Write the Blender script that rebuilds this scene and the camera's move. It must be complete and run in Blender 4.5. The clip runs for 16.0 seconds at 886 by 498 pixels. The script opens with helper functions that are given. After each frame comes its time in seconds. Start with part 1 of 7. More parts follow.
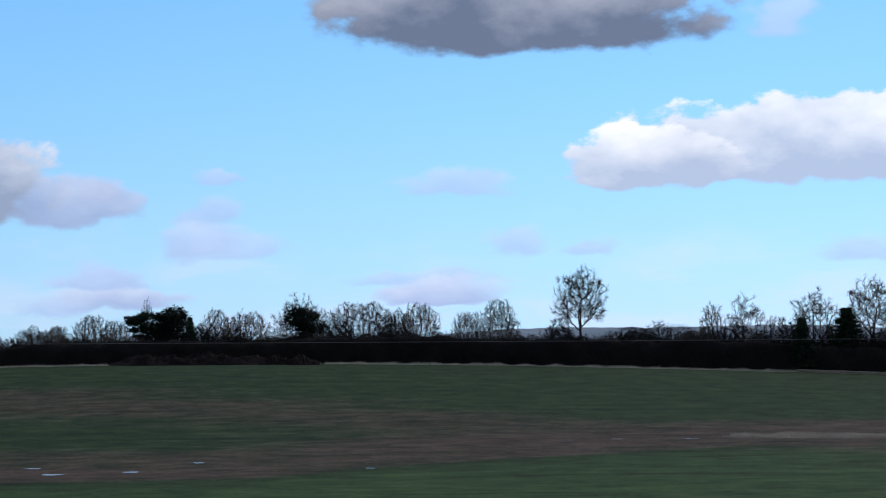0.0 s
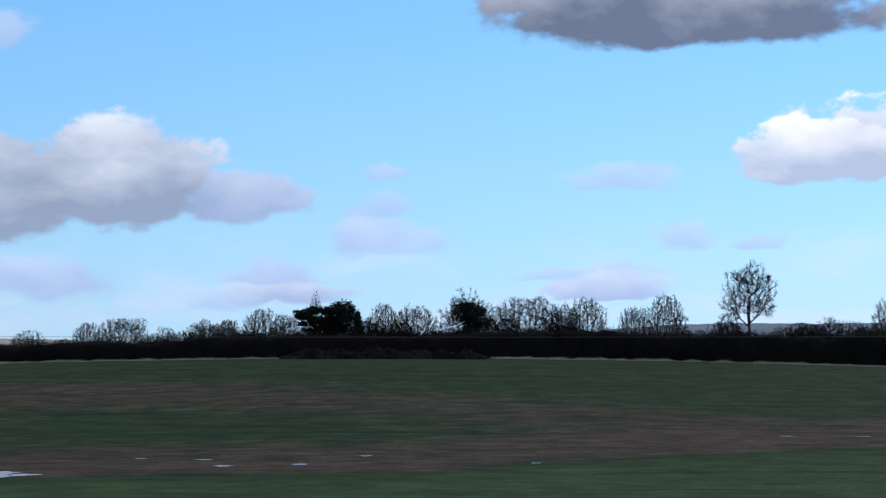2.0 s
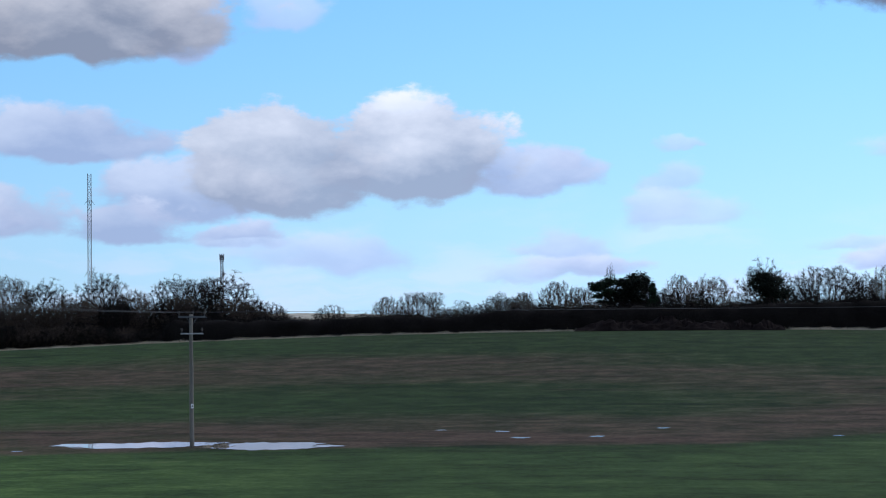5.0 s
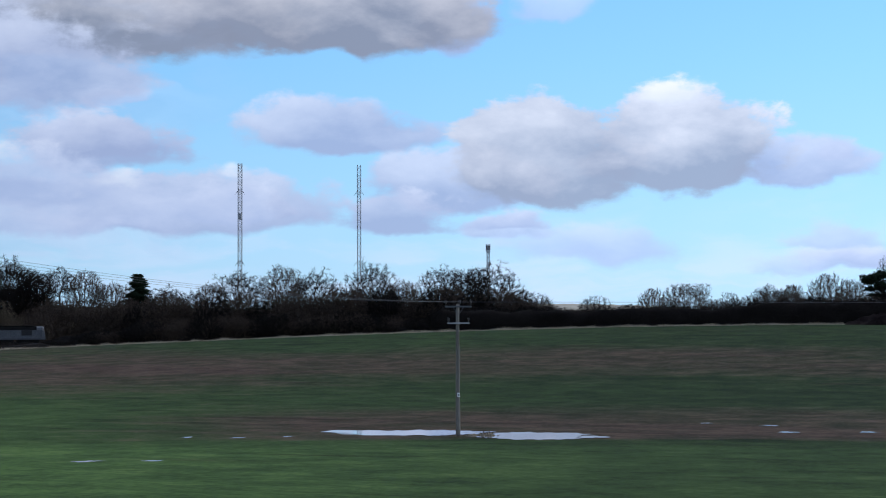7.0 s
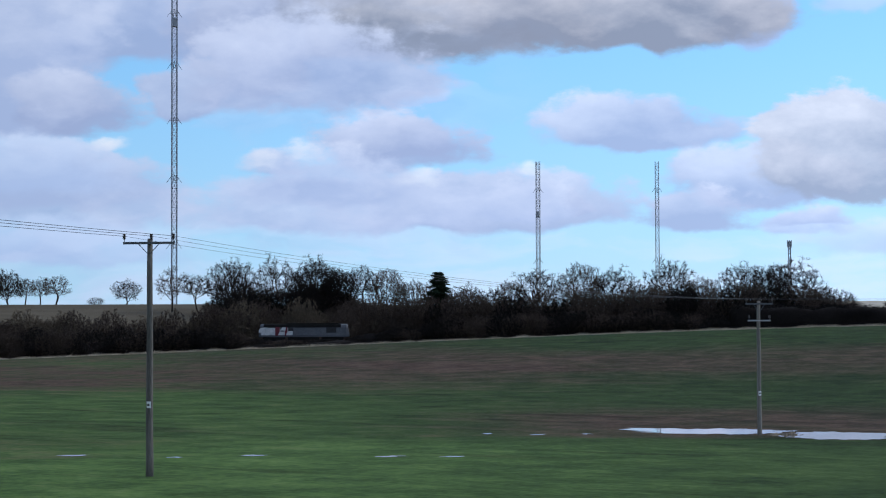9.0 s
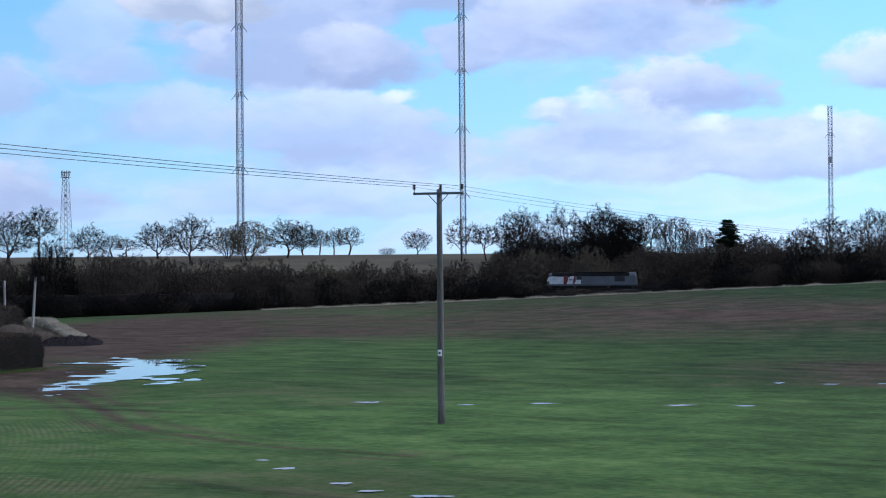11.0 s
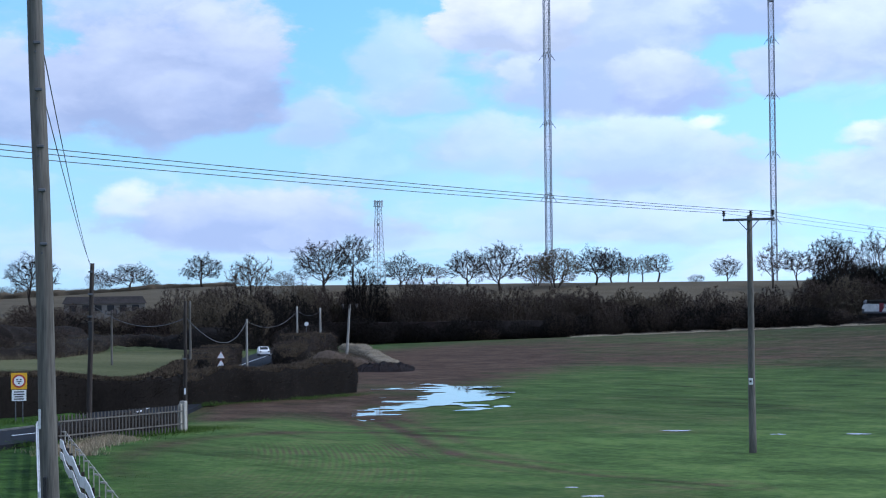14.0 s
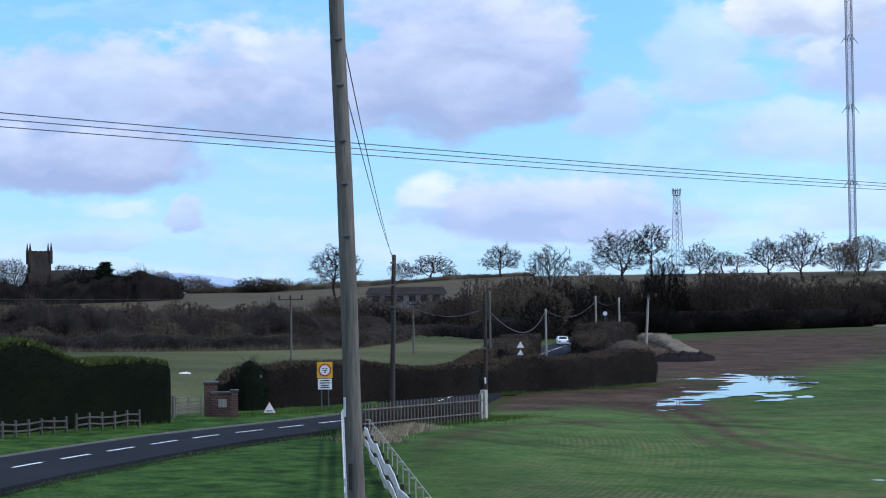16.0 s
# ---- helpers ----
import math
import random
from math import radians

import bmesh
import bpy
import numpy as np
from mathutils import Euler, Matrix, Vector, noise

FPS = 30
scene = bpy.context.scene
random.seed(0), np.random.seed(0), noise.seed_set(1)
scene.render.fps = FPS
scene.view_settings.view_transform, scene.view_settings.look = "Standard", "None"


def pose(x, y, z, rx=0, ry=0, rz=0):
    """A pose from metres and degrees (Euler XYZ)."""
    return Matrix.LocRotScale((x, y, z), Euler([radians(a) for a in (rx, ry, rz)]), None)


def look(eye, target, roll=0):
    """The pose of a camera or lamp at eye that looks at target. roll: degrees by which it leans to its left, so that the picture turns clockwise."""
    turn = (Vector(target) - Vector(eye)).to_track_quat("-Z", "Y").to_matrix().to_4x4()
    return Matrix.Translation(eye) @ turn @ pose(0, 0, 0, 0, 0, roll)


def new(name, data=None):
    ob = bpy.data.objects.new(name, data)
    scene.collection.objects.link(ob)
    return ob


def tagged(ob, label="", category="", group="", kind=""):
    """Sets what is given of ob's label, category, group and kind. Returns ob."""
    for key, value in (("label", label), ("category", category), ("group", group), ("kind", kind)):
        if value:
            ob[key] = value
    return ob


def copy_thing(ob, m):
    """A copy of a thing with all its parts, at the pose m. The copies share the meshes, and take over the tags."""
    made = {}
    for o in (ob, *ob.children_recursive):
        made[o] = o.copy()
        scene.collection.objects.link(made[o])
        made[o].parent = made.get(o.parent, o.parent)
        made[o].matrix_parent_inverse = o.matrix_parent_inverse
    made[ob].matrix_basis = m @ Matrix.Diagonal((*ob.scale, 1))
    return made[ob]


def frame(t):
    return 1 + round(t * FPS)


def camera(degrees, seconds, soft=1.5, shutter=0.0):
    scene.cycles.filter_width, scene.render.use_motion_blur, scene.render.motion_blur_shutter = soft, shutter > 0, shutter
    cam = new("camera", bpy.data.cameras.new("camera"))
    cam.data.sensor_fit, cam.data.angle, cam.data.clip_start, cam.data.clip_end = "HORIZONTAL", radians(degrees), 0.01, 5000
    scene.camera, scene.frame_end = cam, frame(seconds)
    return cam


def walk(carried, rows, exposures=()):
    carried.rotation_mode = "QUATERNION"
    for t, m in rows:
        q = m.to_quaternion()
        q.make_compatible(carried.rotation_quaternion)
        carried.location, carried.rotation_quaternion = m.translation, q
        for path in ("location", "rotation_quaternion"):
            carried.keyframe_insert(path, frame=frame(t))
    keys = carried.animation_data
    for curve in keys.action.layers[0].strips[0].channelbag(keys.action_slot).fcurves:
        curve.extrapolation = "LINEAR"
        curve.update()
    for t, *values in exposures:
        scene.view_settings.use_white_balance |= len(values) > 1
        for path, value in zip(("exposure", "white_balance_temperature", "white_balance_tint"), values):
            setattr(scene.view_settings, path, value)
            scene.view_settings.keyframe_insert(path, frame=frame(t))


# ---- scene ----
cam = camera(27.16, 16.0, soft=1.1, shutter=0.0)
EYE = 10.0
# seconds, yaw, pitch, roll: the camera turns where it stands
ROWS = [
    (0.0, -0.000, 3.246, 0.610),
    (0.5, 1.257, 3.265, 0.413),
    (1.0, 2.548, 3.310, 0.303),
    (1.5, 3.814, 3.293, 0.244),
    (2.0, 5.188, 3.124, 0.275),
    (2.5, 6.766, 2.775, 0.432),
    (3.0, 8.514, 2.352, 0.591),
    (3.2, 9.182, 2.256, 0.681),
    (5.3, 15.436, 2.339, 0.609),
    (5.5, 16.222, 2.319, 0.524),
    (6.0, 18.437, 2.223, 0.373),
    (6.5, 20.555, 2.116, 0.297),
    (7.0, 22.656, 2.112, 0.179),
    (7.5, 24.775, 2.170, 0.134),
    (8.0, 27.042, 2.207, 0.100),
    (8.5, 29.449, 2.192, 0.178),
    (9.0, 31.953, 2.065, 0.220),
    (9.5, 34.395, 1.828, 0.306),
    (10.0, 36.695, 1.407, 0.407),
    (12.3, 45.555, 0.161, 0.470),
    (12.5, 46.157, 0.251, 0.443),
    (13.0, 47.556, 0.611, 0.401),
    (13.5, 48.938, 1.042, 0.468),
    (14.0, 50.547, 1.465, 0.572),
    (14.5, 52.545, 1.698, 0.689),
    (15.0, 54.918, 1.710, 0.762),
    (15.5, 57.450, 1.519, 0.818),
    (16.0, 59.849, 1.257, 0.859),
]
EXPOSURES = [(0.0, -0.17, 6300, 10), (1.5, -0.17, 6300, 10), (3.0, -0.10, 6300, 10), (5.5, 0.0, 6300, 10), (9.0, 0.12, 6280, 10), (10.2, 0.26, 6200, 10),
             (12.3, 0.56, 5820, 10), (14.0, 0.59, 5950, 10), (16.0, 0.58, 6120, 10)]
walk(cam, [(t, pose(0, 0, EYE, 90 + pitch, roll, yaw)) for t, yaw, pitch, roll in ROWS], EXPOSURES)

# ---- light: a bright spring sky with broken cloud; the sun stands ahead to the right, veiled ----
SUN_AZ, SUN_EL = -38.0, 38.0
# clouds by bearing and height above the horizon, half width and half height in degrees, and kind:
# 0 thin lilac veil, 1 heavy dark cloud, 2 bright sunlit tuft, 3 the darkest, 4 heaped and sunlit, 5 lilac-grey, 6 pale, 7 brightest
CLOUDS_0 = [
    (-2.54, 10.89, 6.49, 1.65, 3),
    (-12.13, 6.52, 6.22, 1.46, 7),
    (-6.77, 5.98, 2.78, 0.95, 7),
    (-0.63, 5.33, 1.76, 0.44, 0),
    (6.69, 3.48, 2.13, 0.53, 0),
    (7.05, 5.56, 0.65, 0.21, 0),
    (10.41, 2.42, 1.41, 0.35, 0),
    (-2.31, 3.53, 0.88, 0.48, 0),
    (-4.60, 3.40, 0.79, 0.29, 0),
    (7.22, 4.46, 0.91, 0.53, 0),
    (0.78, 2.40, 2.65, 0.23, 0),
    (0.07, 1.83, 1.59, 0.34, 6),
    (-12.85, 3.11, 1.26, 0.47, 0),
    (10.01, 1.79, 2.22, 0.38, 6),
    (-10.74, 10.29, 1.02, 0.70, 0),
    (10.33, 5.05, 0.90, 0.34, 0),
]
CLOUDS_1 = [
    (20.41, 2.87, 1.44, 0.47, 6),
    (17.29, 2.30, 2.03, 0.64, 0),
    (10.44, 2.51, 1.50, 0.35, 0),
    (9.64, 1.88, 1.41, 0.39, 6),
    (22.32, 9.67, 1.26, 1.46, 5),
    (19.43, 9.85, 1.32, 0.59, 0),
    (-0.25, 1.93, 1.98, 0.44, 6),
    (12.11, 1.58, 1.05, 0.26, 0),
]
CLOUDS_2 = [
    (19.39, 5.32, 3.00, 1.92, 4),
    (15.27, 5.45, 3.23, 1.76, 4),
    (22.12, 4.30, 2.91, 0.97, 5),
    (11.75, 4.83, 2.37, 0.86, 5),
    (15.43, 6.89, 1.05, 0.39, 2),
    (25.80, 5.98, 3.06, 0.88, 5),
    (33.11, 5.57, 2.35, 0.79, 5),
    (30.43, 3.62, 4.70, 0.99, 5),
    (23.88, 3.26, 2.20, 0.67, 5),
    (20.36, 3.05, 1.41, 0.35, 6),
    (29.26, 4.60, 0.60, 0.28, 2),
    (32.66, 4.34, 0.80, 0.30, 2),
    (27.82, 3.43, 0.61, 0.38, 6),
    (33.93, 9.79, 6.98, 1.96, 1),
    (26.20, 9.86, 5.50, 1.66, 1),
    (7.70, 3.60, 1.26, 0.48, 0),
    (10.71, 2.57, 0.99, 0.48, 0),
    (18.16, 2.31, 2.82, 0.53, 0),
]
CLOUDS_3 = [
    (42.27, 9.79, 6.55, 2.08, 5),
    (44.96, 6.84, 2.89, 1.40, 5),
    (39.95, 6.97, 1.34, 0.92, 5),
    (37.39, 7.97, 1.66, 1.14, 5),
    (33.26, 5.43, 2.64, 0.97, 5),
    (43.30, 4.09, 3.56, 1.34, 6),
    (35.08, 3.71, 5.35, 1.06, 6),
    (37.21, 4.78, 1.49, 0.44, 6),
    (42.04, 5.34, 0.66, 0.22, 2),
    (32.55, 4.24, 0.79, 0.35, 2),
    (33.85, 3.79, 0.38, 0.16, 2),
    (29.38, 3.58, 1.41, 0.65, 6),
    (32.73, 6.75, 0.88, 0.26, 0),
    (43.47, 2.17, 3.72, 0.62, 0),
]
CLOUDS_4 = [
    (57.78, 7.33, 2.62, 2.22, 5),
    (54.55, 5.55, 1.38, 0.96, 0),
    (50.76, 6.27, 1.36, 0.58, 0),
    (45.79, 7.59, 3.61, 2.13, 6),
    (49.31, 4.56, 2.02, 0.85, 0),
    (44.03, 4.36, 3.61, 1.01, 6),
    (41.87, 5.32, 0.66, 0.26, 2),
    (35.48, 4.41, 3.11, 1.00, 6),
    (37.73, 4.80, 1.04, 0.37, 2),
    (36.39, 5.13, 0.73, 0.28, 2),
    (56.57, 2.36, 3.84, 0.94, 6),
    (55.14, 3.27, 0.43, 0.21, 2),
    (52.12, 2.11, 1.13, 0.70, 0),
    (36.06, 7.88, 4.01, 1.49, 5),
    (45.88, 2.39, 3.53, 0.71, 0),
]
CLOUDS_5 = [
    (59.86, 6.97, 3.09, 2.23, 5),
    (57.11, 6.94, 2.09, 1.31, 5),
    (51.76, 7.20, 1.50, 1.40, 0),
    (54.41, 5.68, 1.14, 0.94, 0),
    (45.80, 8.89, 4.29, 1.87, 6),
    (48.50, 8.55, 1.32, 1.17, 2),
    (43.43, 6.63, 2.08, 1.01, 5),
    (49.82, 5.01, 1.50, 0.79, 0),
    (45.27, 4.64, 3.93, 0.90, 0),
    (56.68, 2.63, 4.83, 1.01, 6),
    (60.49, 3.04, 0.94, 0.67, 2),
    (57.55, 2.19, 0.78, 0.35, 6),
]
CLOUDS_6 = [
    (65.17, 6.46, 4.19, 1.75, 5),
    (59.08, 6.99, 3.83, 1.92, 5),
    (70.92, 5.58, 4.50, 2.46, 5),
    (65.72, 7.64, 0.79, 0.52, 2),
    (69.96, 2.76, 1.37, 0.42, 2),
    (67.77, 2.51, 0.56, 0.49, 6),
    (71.01, 4.18, 4.07, 1.06, 5),
    (56.25, 2.60, 5.26, 0.83, 6),
    (60.40, 3.09, 0.93, 0.62, 2),
    (48.19, 8.86, 2.45, 1.34, 7),
    (47.96, 6.69, 0.63, 0.74, 6),
    (70.72, 1.63, 1.70, 0.35, 0),
    (60.27, 8.99, 2.47, 1.04, 6),
    (66.06, 6.47, 2.27, 0.61, 6),
]


def cloud_group():
    """A node group that lays one cloud over a sky colour."""
    g = bpy.data.node_groups.new("cloud", "ShaderNodeTree")
    for name, kind in (("Sky", "NodeSocketColor"), ("Bearing", "NodeSocketFloat"), ("Height", "NodeSocketFloat"), ("Ragged", "NodeSocketFloat"), ("Relief", "NodeSocketFloat"),
                       ("At", "NodeSocketFloat"), ("Up", "NodeSocketFloat"), ("Wide", "NodeSocketFloat"), ("Tall", "NodeSocketFloat"),
                       ("Base", "NodeSocketColor"), ("Crown", "NodeSocketColor"), ("Dense", "NodeSocketFloat"), ("Soft", "NodeSocketFloat")):
        g.interface.new_socket(name, in_out="INPUT", socket_type=kind)
    g.interface.new_socket("Colour", in_out="OUTPUT", socket_type="NodeSocketColor")
    g.interface.new_socket("Bearing", in_out="OUTPUT", socket_type="NodeSocketFloat")
    g.interface.new_socket("Height", in_out="OUTPUT", socket_type="NodeSocketFloat")
    gi, go = g.nodes.new("NodeGroupInput"), g.nodes.new("NodeGroupOutput")

    def mth(op, a, b=None, c=None, clamp=False):
        n = g.nodes.new("ShaderNodeMath")
        n.operation, n.use_clamp = op, clamp
        for k, v in enumerate((a, b, c)):
            if v is None:
                continue
            if isinstance(v, (int, float)):
                n.inputs[k].default_value = v
            else:
                g.links.new(v, n.inputs[k])
        return n.outputs[0]

    i = gi.outputs
    du = mth("DIVIDE", mth("SUBTRACT", i["Bearing"], i["At"]), i["Wide"])
    de = mth("DIVIDE", mth("SUBTRACT", i["Height"], i["Up"]), i["Tall"])
    # flat below, domed above
    low = mth("MULTIPLY", mth("MINIMUM", mth("ADD", de, 0.45), 0.0), -1.8)
    q = mth("ADD", mth("MAXIMUM", de, 0.0), low)
    far = mth("SQRT", mth("ADD", mth("MULTIPLY", du, du), mth("MULTIPLY", q, q)))
    body = mth("ADD", mth("SUBTRACT", 1.0, far), mth("MULTIPLY", i["Ragged"], mth("MULTIPLY_ADD", mth("MINIMUM", mth("MAXIMUM", de, -0.8), 0.4), 0.45, 0.82)))
    cover = g.nodes.new("ShaderNodeMapRange")
    cover.interpolation_type = "SMOOTHSTEP"
    g.links.new(body, cover.inputs["Value"])
    g.links.new(i["Soft"], cover.inputs["From Max"])
    cover.inputs["From Min"].default_value = 0.0
    alpha = mth("MULTIPLY", cover.outputs[0], i["Dense"])
    lit = mth("ADD", mth("ADD", mth("MULTIPLY", de, 0.52), 0.34), i["Relief"], clamp=True)
    tone = g.nodes.new("ShaderNodeMix")
    tone.data_type = "RGBA"
    g.links.new(lit, tone.inputs["Factor"])
    g.links.new(i["Base"], tone.inputs["A"])
    g.links.new(i["Crown"], tone.inputs["B"])
    over = g.nodes.new("ShaderNodeMix")
    over.data_type = "RGBA"
    g.links.new(alpha, over.inputs["Factor"])
    g.links.new(i["Sky"], over.inputs["A"])
    g.links.new(tone.outputs["Result"], over.inputs["B"])
    g.links.new(over.outputs["Result"], go.inputs["Colour"])
    split = g.nodes.new("ShaderNodeSeparateColor")
    g.links.new(over.outputs["Result"], split.inputs[0])
    # passing the bearing on through each cloud keeps the clouds in order
    g.links.new(mth("MULTIPLY_ADD", split.outputs[0], 1e-6, i["Bearing"]), go.inputs["Bearing"])
    g.links.new(mth("MULTIPLY_ADD", split.outputs[0], 1e-6, i["Height"]), go.inputs["Height"])
    return g


def sky_world():
    world = bpy.data.worlds.new("sky")
    scene.world = world
    world.cycles.sampling_method, world.cycles.sample_map_resolution = "MANUAL", 256
    world.use_nodes = True
    nt = world.node_tree
    nt.nodes.clear()
    out = nt.nodes.new("ShaderNodeOutputWorld")
    bg = nt.nodes.new("ShaderNodeBackground")
    sky = nt.nodes.new("ShaderNodeTexSky")
    sky.sky_type = "NISHITA"
    sky.sun_disc = False
    sky.sun_elevation = radians(SUN_EL)
    sky.sun_rotation = radians(-SUN_AZ)
    sky.air_density, sky.dust_density, sky.ozone_density = 1.0, 0.2, 4.0

    def mth(op, a, b=None, c=None, clamp=False):
        n = nt.nodes.new("ShaderNodeMath")
        n.operation, n.use_clamp = op, clamp
        for k, v in enumerate((a, b, c)):
            if v is None:
                continue
            if isinstance(v, (int, float)):
                n.inputs[k].default_value = v
            else:
                nt.links.new(v, n.inputs[k])
        return n.outputs[0]

    tc = nt.nodes.new("ShaderNodeTexCoord")
    sep = nt.nodes.new("ShaderNodeSeparateXYZ")
    nt.links.new(tc.outputs["Generated"], sep.inputs[0])
    x, y, z = sep.outputs
    bearing = mth("MULTIPLY", mth("ARCTAN2", mth("MULTIPLY", x, -1.0), y), 57.29578)
    height = mth("MULTIPLY", mth("ARCSINE", z), 57.29578)
    # clear air: deep overhead, pale and cyan towards the horizon
    ramp = nt.nodes.new("ShaderNodeValToRGB")
    el = ramp.color_ramp.elements
    el[0].position, el[0].color = 0.0, (0.46, 0.76, 1.02, 1)
    el[1].position, el[1].color = 1.0, (0.10, 0.27, 0.62, 1)
    for p, c in ((0.05, (0.42, 0.75, 1.04)), (0.13, (0.31, 0.67, 1.06)), (0.24, (0.20, 0.53, 1.02)), (0.45, (0.13, 0.36, 0.80))):
        el.new(p).color = (*c, 1)
    nt.links.new(mth("DIVIDE", height, 60.0, clamp=True), ramp.inputs["Fac"])
    scaled = nt.nodes.new("ShaderNodeMix")
    scaled.data_type, scaled.blend_type = "RGBA", "MULTIPLY"
    scaled.inputs["Factor"].default_value = 1.0
    scaled.inputs["B"].default_value = (0.085, 0.105, 0.135, 1)
    nt.links.new(sky.outputs[0], scaled.inputs["A"])
    base = nt.nodes.new("ShaderNodeMix")
    base.data_type = "RGBA"
    base.inputs["Factor"].default_value = 0.2
    nt.links.new(ramp.outputs[0], base.inputs["A"])
    nt.links.new(scaled.outputs["Result"], base.inputs["B"])
    colour = base.outputs["Result"]

    vec = nt.nodes.new("ShaderNodeCombineXYZ")
    nt.links.new(mth("MULTIPLY", bearing, 0.30), vec.inputs[0])
    nt.links.new(mth("MULTIPLY", height, 0.52), vec.inputs[1])
    billow, wisp = nt.nodes.new("ShaderNodeTexNoise"), nt.nodes.new("ShaderNodeTexNoise")
    billow.inputs["Scale"].default_value, billow.inputs["Detail"].default_value, billow.inputs["Roughness"].default_value = 1.0, 5, 0.52
    billow.inputs["Distortion"].default_value = 0.25
    wisp.inputs["Scale"].default_value, wisp.inputs["Detail"].default_value, wisp.inputs["Roughness"].default_value = 3.1, 6, 0.62
    for n in (billow, wisp):
        nt.links.new(vec.outputs[0], n.inputs["Vector"])
    # the noise also bends the outlines, so that no cloud keeps a plain shape
    bend = nt.nodes.new("ShaderNodeTexNoise")
    bend.inputs["Scale"].default_value, bend.inputs["Detail"].default_value = 1.7, 6
    nt.links.new(vec.outputs[0], bend.inputs["Vector"])
    tint = nt.nodes.new("ShaderNodeSeparateColor")
    nt.links.new(bend.outputs["Color"], tint.inputs[0])
    plain_bearing = bearing
    bearing = mth("ADD", bearing, mth("MULTIPLY", mth("SUBTRACT", tint.outputs[0], 0.5), 2.6))
    height = mth("ADD", height, mth("MULTIPLY", mth("SUBTRACT", tint.outputs[1], 0.5), 1.0))
    b5, w5 = mth("SUBTRACT", billow.outputs["Fac"], 0.5), mth("SUBTRACT", wisp.outputs["Fac"], 0.5)
    ragged = mth("ADD", mth("MULTIPLY", b5, 1.5), mth("MULTIPLY", w5, 0.80))
    relief = mth("ADD", mth("MULTIPLY", b5, 1.4), mth("MULTIPLY", w5, 0.45))
    group = cloud_group()
    kinds = ({"Base": (0.46, 0.60, 0.90), "Crown": (0.62, 0.77, 1.04), "Dense": 0.70, "Soft": 0.62},
             {"Base": (0.27, 0.31, 0.42), "Crown": (0.80, 0.81, 0.90), "Dense": 0.97, "Soft": 0.30},
             {"Base": (0.74, 0.82, 0.98), "Crown": (0.98, 1.00, 1.06), "Dense": 0.62, "Soft": 0.85},
             {"Base": (0.15, 0.18, 0.27), "Crown": (0.55, 0.57, 0.66), "Dense": 0.97, "Soft": 0.26},
             {"Base": (0.33, 0.40, 0.56), "Crown": (0.84, 0.88, 1.01), "Dense": 0.95, "Soft": 0.26},
             {"Base": (0.37, 0.46, 0.71), "Crown": (0.68, 0.76, 0.97), "Dense": 0.90, "Soft": 0.40},
             {"Base": (0.42, 0.53, 0.80), "Crown": (0.72, 0.80, 1.00), "Dense": 0.85, "Soft": 0.48},
             {"Base": (0.46, 0.54, 0.72), "Crown": (1.00, 1.01, 1.06), "Dense": 0.96, "Soft": 0.20})
    # the same broken cloud goes on over the rest of the sky
    high = nt.nodes.new("ShaderNodeVectorMath")
    high.operation = "DIVIDE"
    hz = nt.nodes.new("ShaderNodeCombineXYZ")
    lift = mth("ADD", mth("ABSOLUTE", z), 0.12)
    for k in range(3):
        nt.links.new(lift, hz.inputs[k])
    nt.links.new(tc.outputs["Generated"], high.inputs[0])
    nt.links.new(hz.outputs[0], high.inputs[1])
    field = nt.nodes.new("ShaderNodeTexNoise")
    field.inputs["Scale"].default_value, field.inputs["Detail"].default_value = 1.1, 7
    nt.links.new(high.outputs[0], field.inputs["Vector"])
    rng = nt.nodes.new("ShaderNodeMapRange")
    rng.interpolation_type = "SMOOTHSTEP"
    rng.inputs["From Min"].default_value, rng.inputs["From Max"].default_value = 0.36, 0.56
    nt.links.new(field.outputs["Fac"], rng.inputs["Value"])
    away = nt.nodes.new("ShaderNodeMapRange")
    away.interpolation_type = "SMOOTHSTEP"
    away.inputs["From Min"].default_value, away.inputs["From Max"].default_value = 11.5, 20.0
    nt.links.new(height, away.inputs["Value"])
    side = nt.nodes.new("ShaderNodeMapRange")
    side.interpolation_type = "SMOOTHSTEP"
    side.inputs["From Min"].default_value, side.inputs["From Max"].default_value = 44.0, 56.0
    nt.links.new(mth("ABSOLUTE", mth("SUBTRACT", bearing, 30.0)), side.inputs["Value"])
    cover = mth("MULTIPLY", rng.outputs[0], mth("MAXIMUM", away.outputs[0], side.outputs[0]))
    rest = nt.nodes.new("ShaderNodeMix")
    rest.data_type = "RGBA"
    nt.links.new(mth("MULTIPLY", cover, 0.9), rest.inputs["Factor"])
    nt.links.new(colour, rest.inputs["A"])
    rest.inputs["B"].default_value = (0.66, 0.76, 0.96, 1)
    colour = rest.outputs["Result"]
    # low haze: a pale uneven bank along the horizon
    low = nt.nodes.new("ShaderNodeMapRange")
    low.interpolation_type = "SMOOTHSTEP"
    low.inputs["From Min"].default_value, low.inputs["From Max"].default_value = 4.4, 0.6
    nt.links.new(mth("ADD", height, mth("MULTIPLY", b5, -5.0)), low.inputs["Value"])
    bank = nt.nodes.new("ShaderNodeMix")
    bank.data_type = "RGBA"
    drift = nt.nodes.new("ShaderNodeCombineXYZ")
    nt.links.new(mth("MULTIPLY", bearing, 0.17), drift.inputs[0])
    nt.links.new(mth("MULTIPLY", height, 0.85), drift.inputs[1])
    shred = nt.nodes.new("ShaderNodeTexNoise")
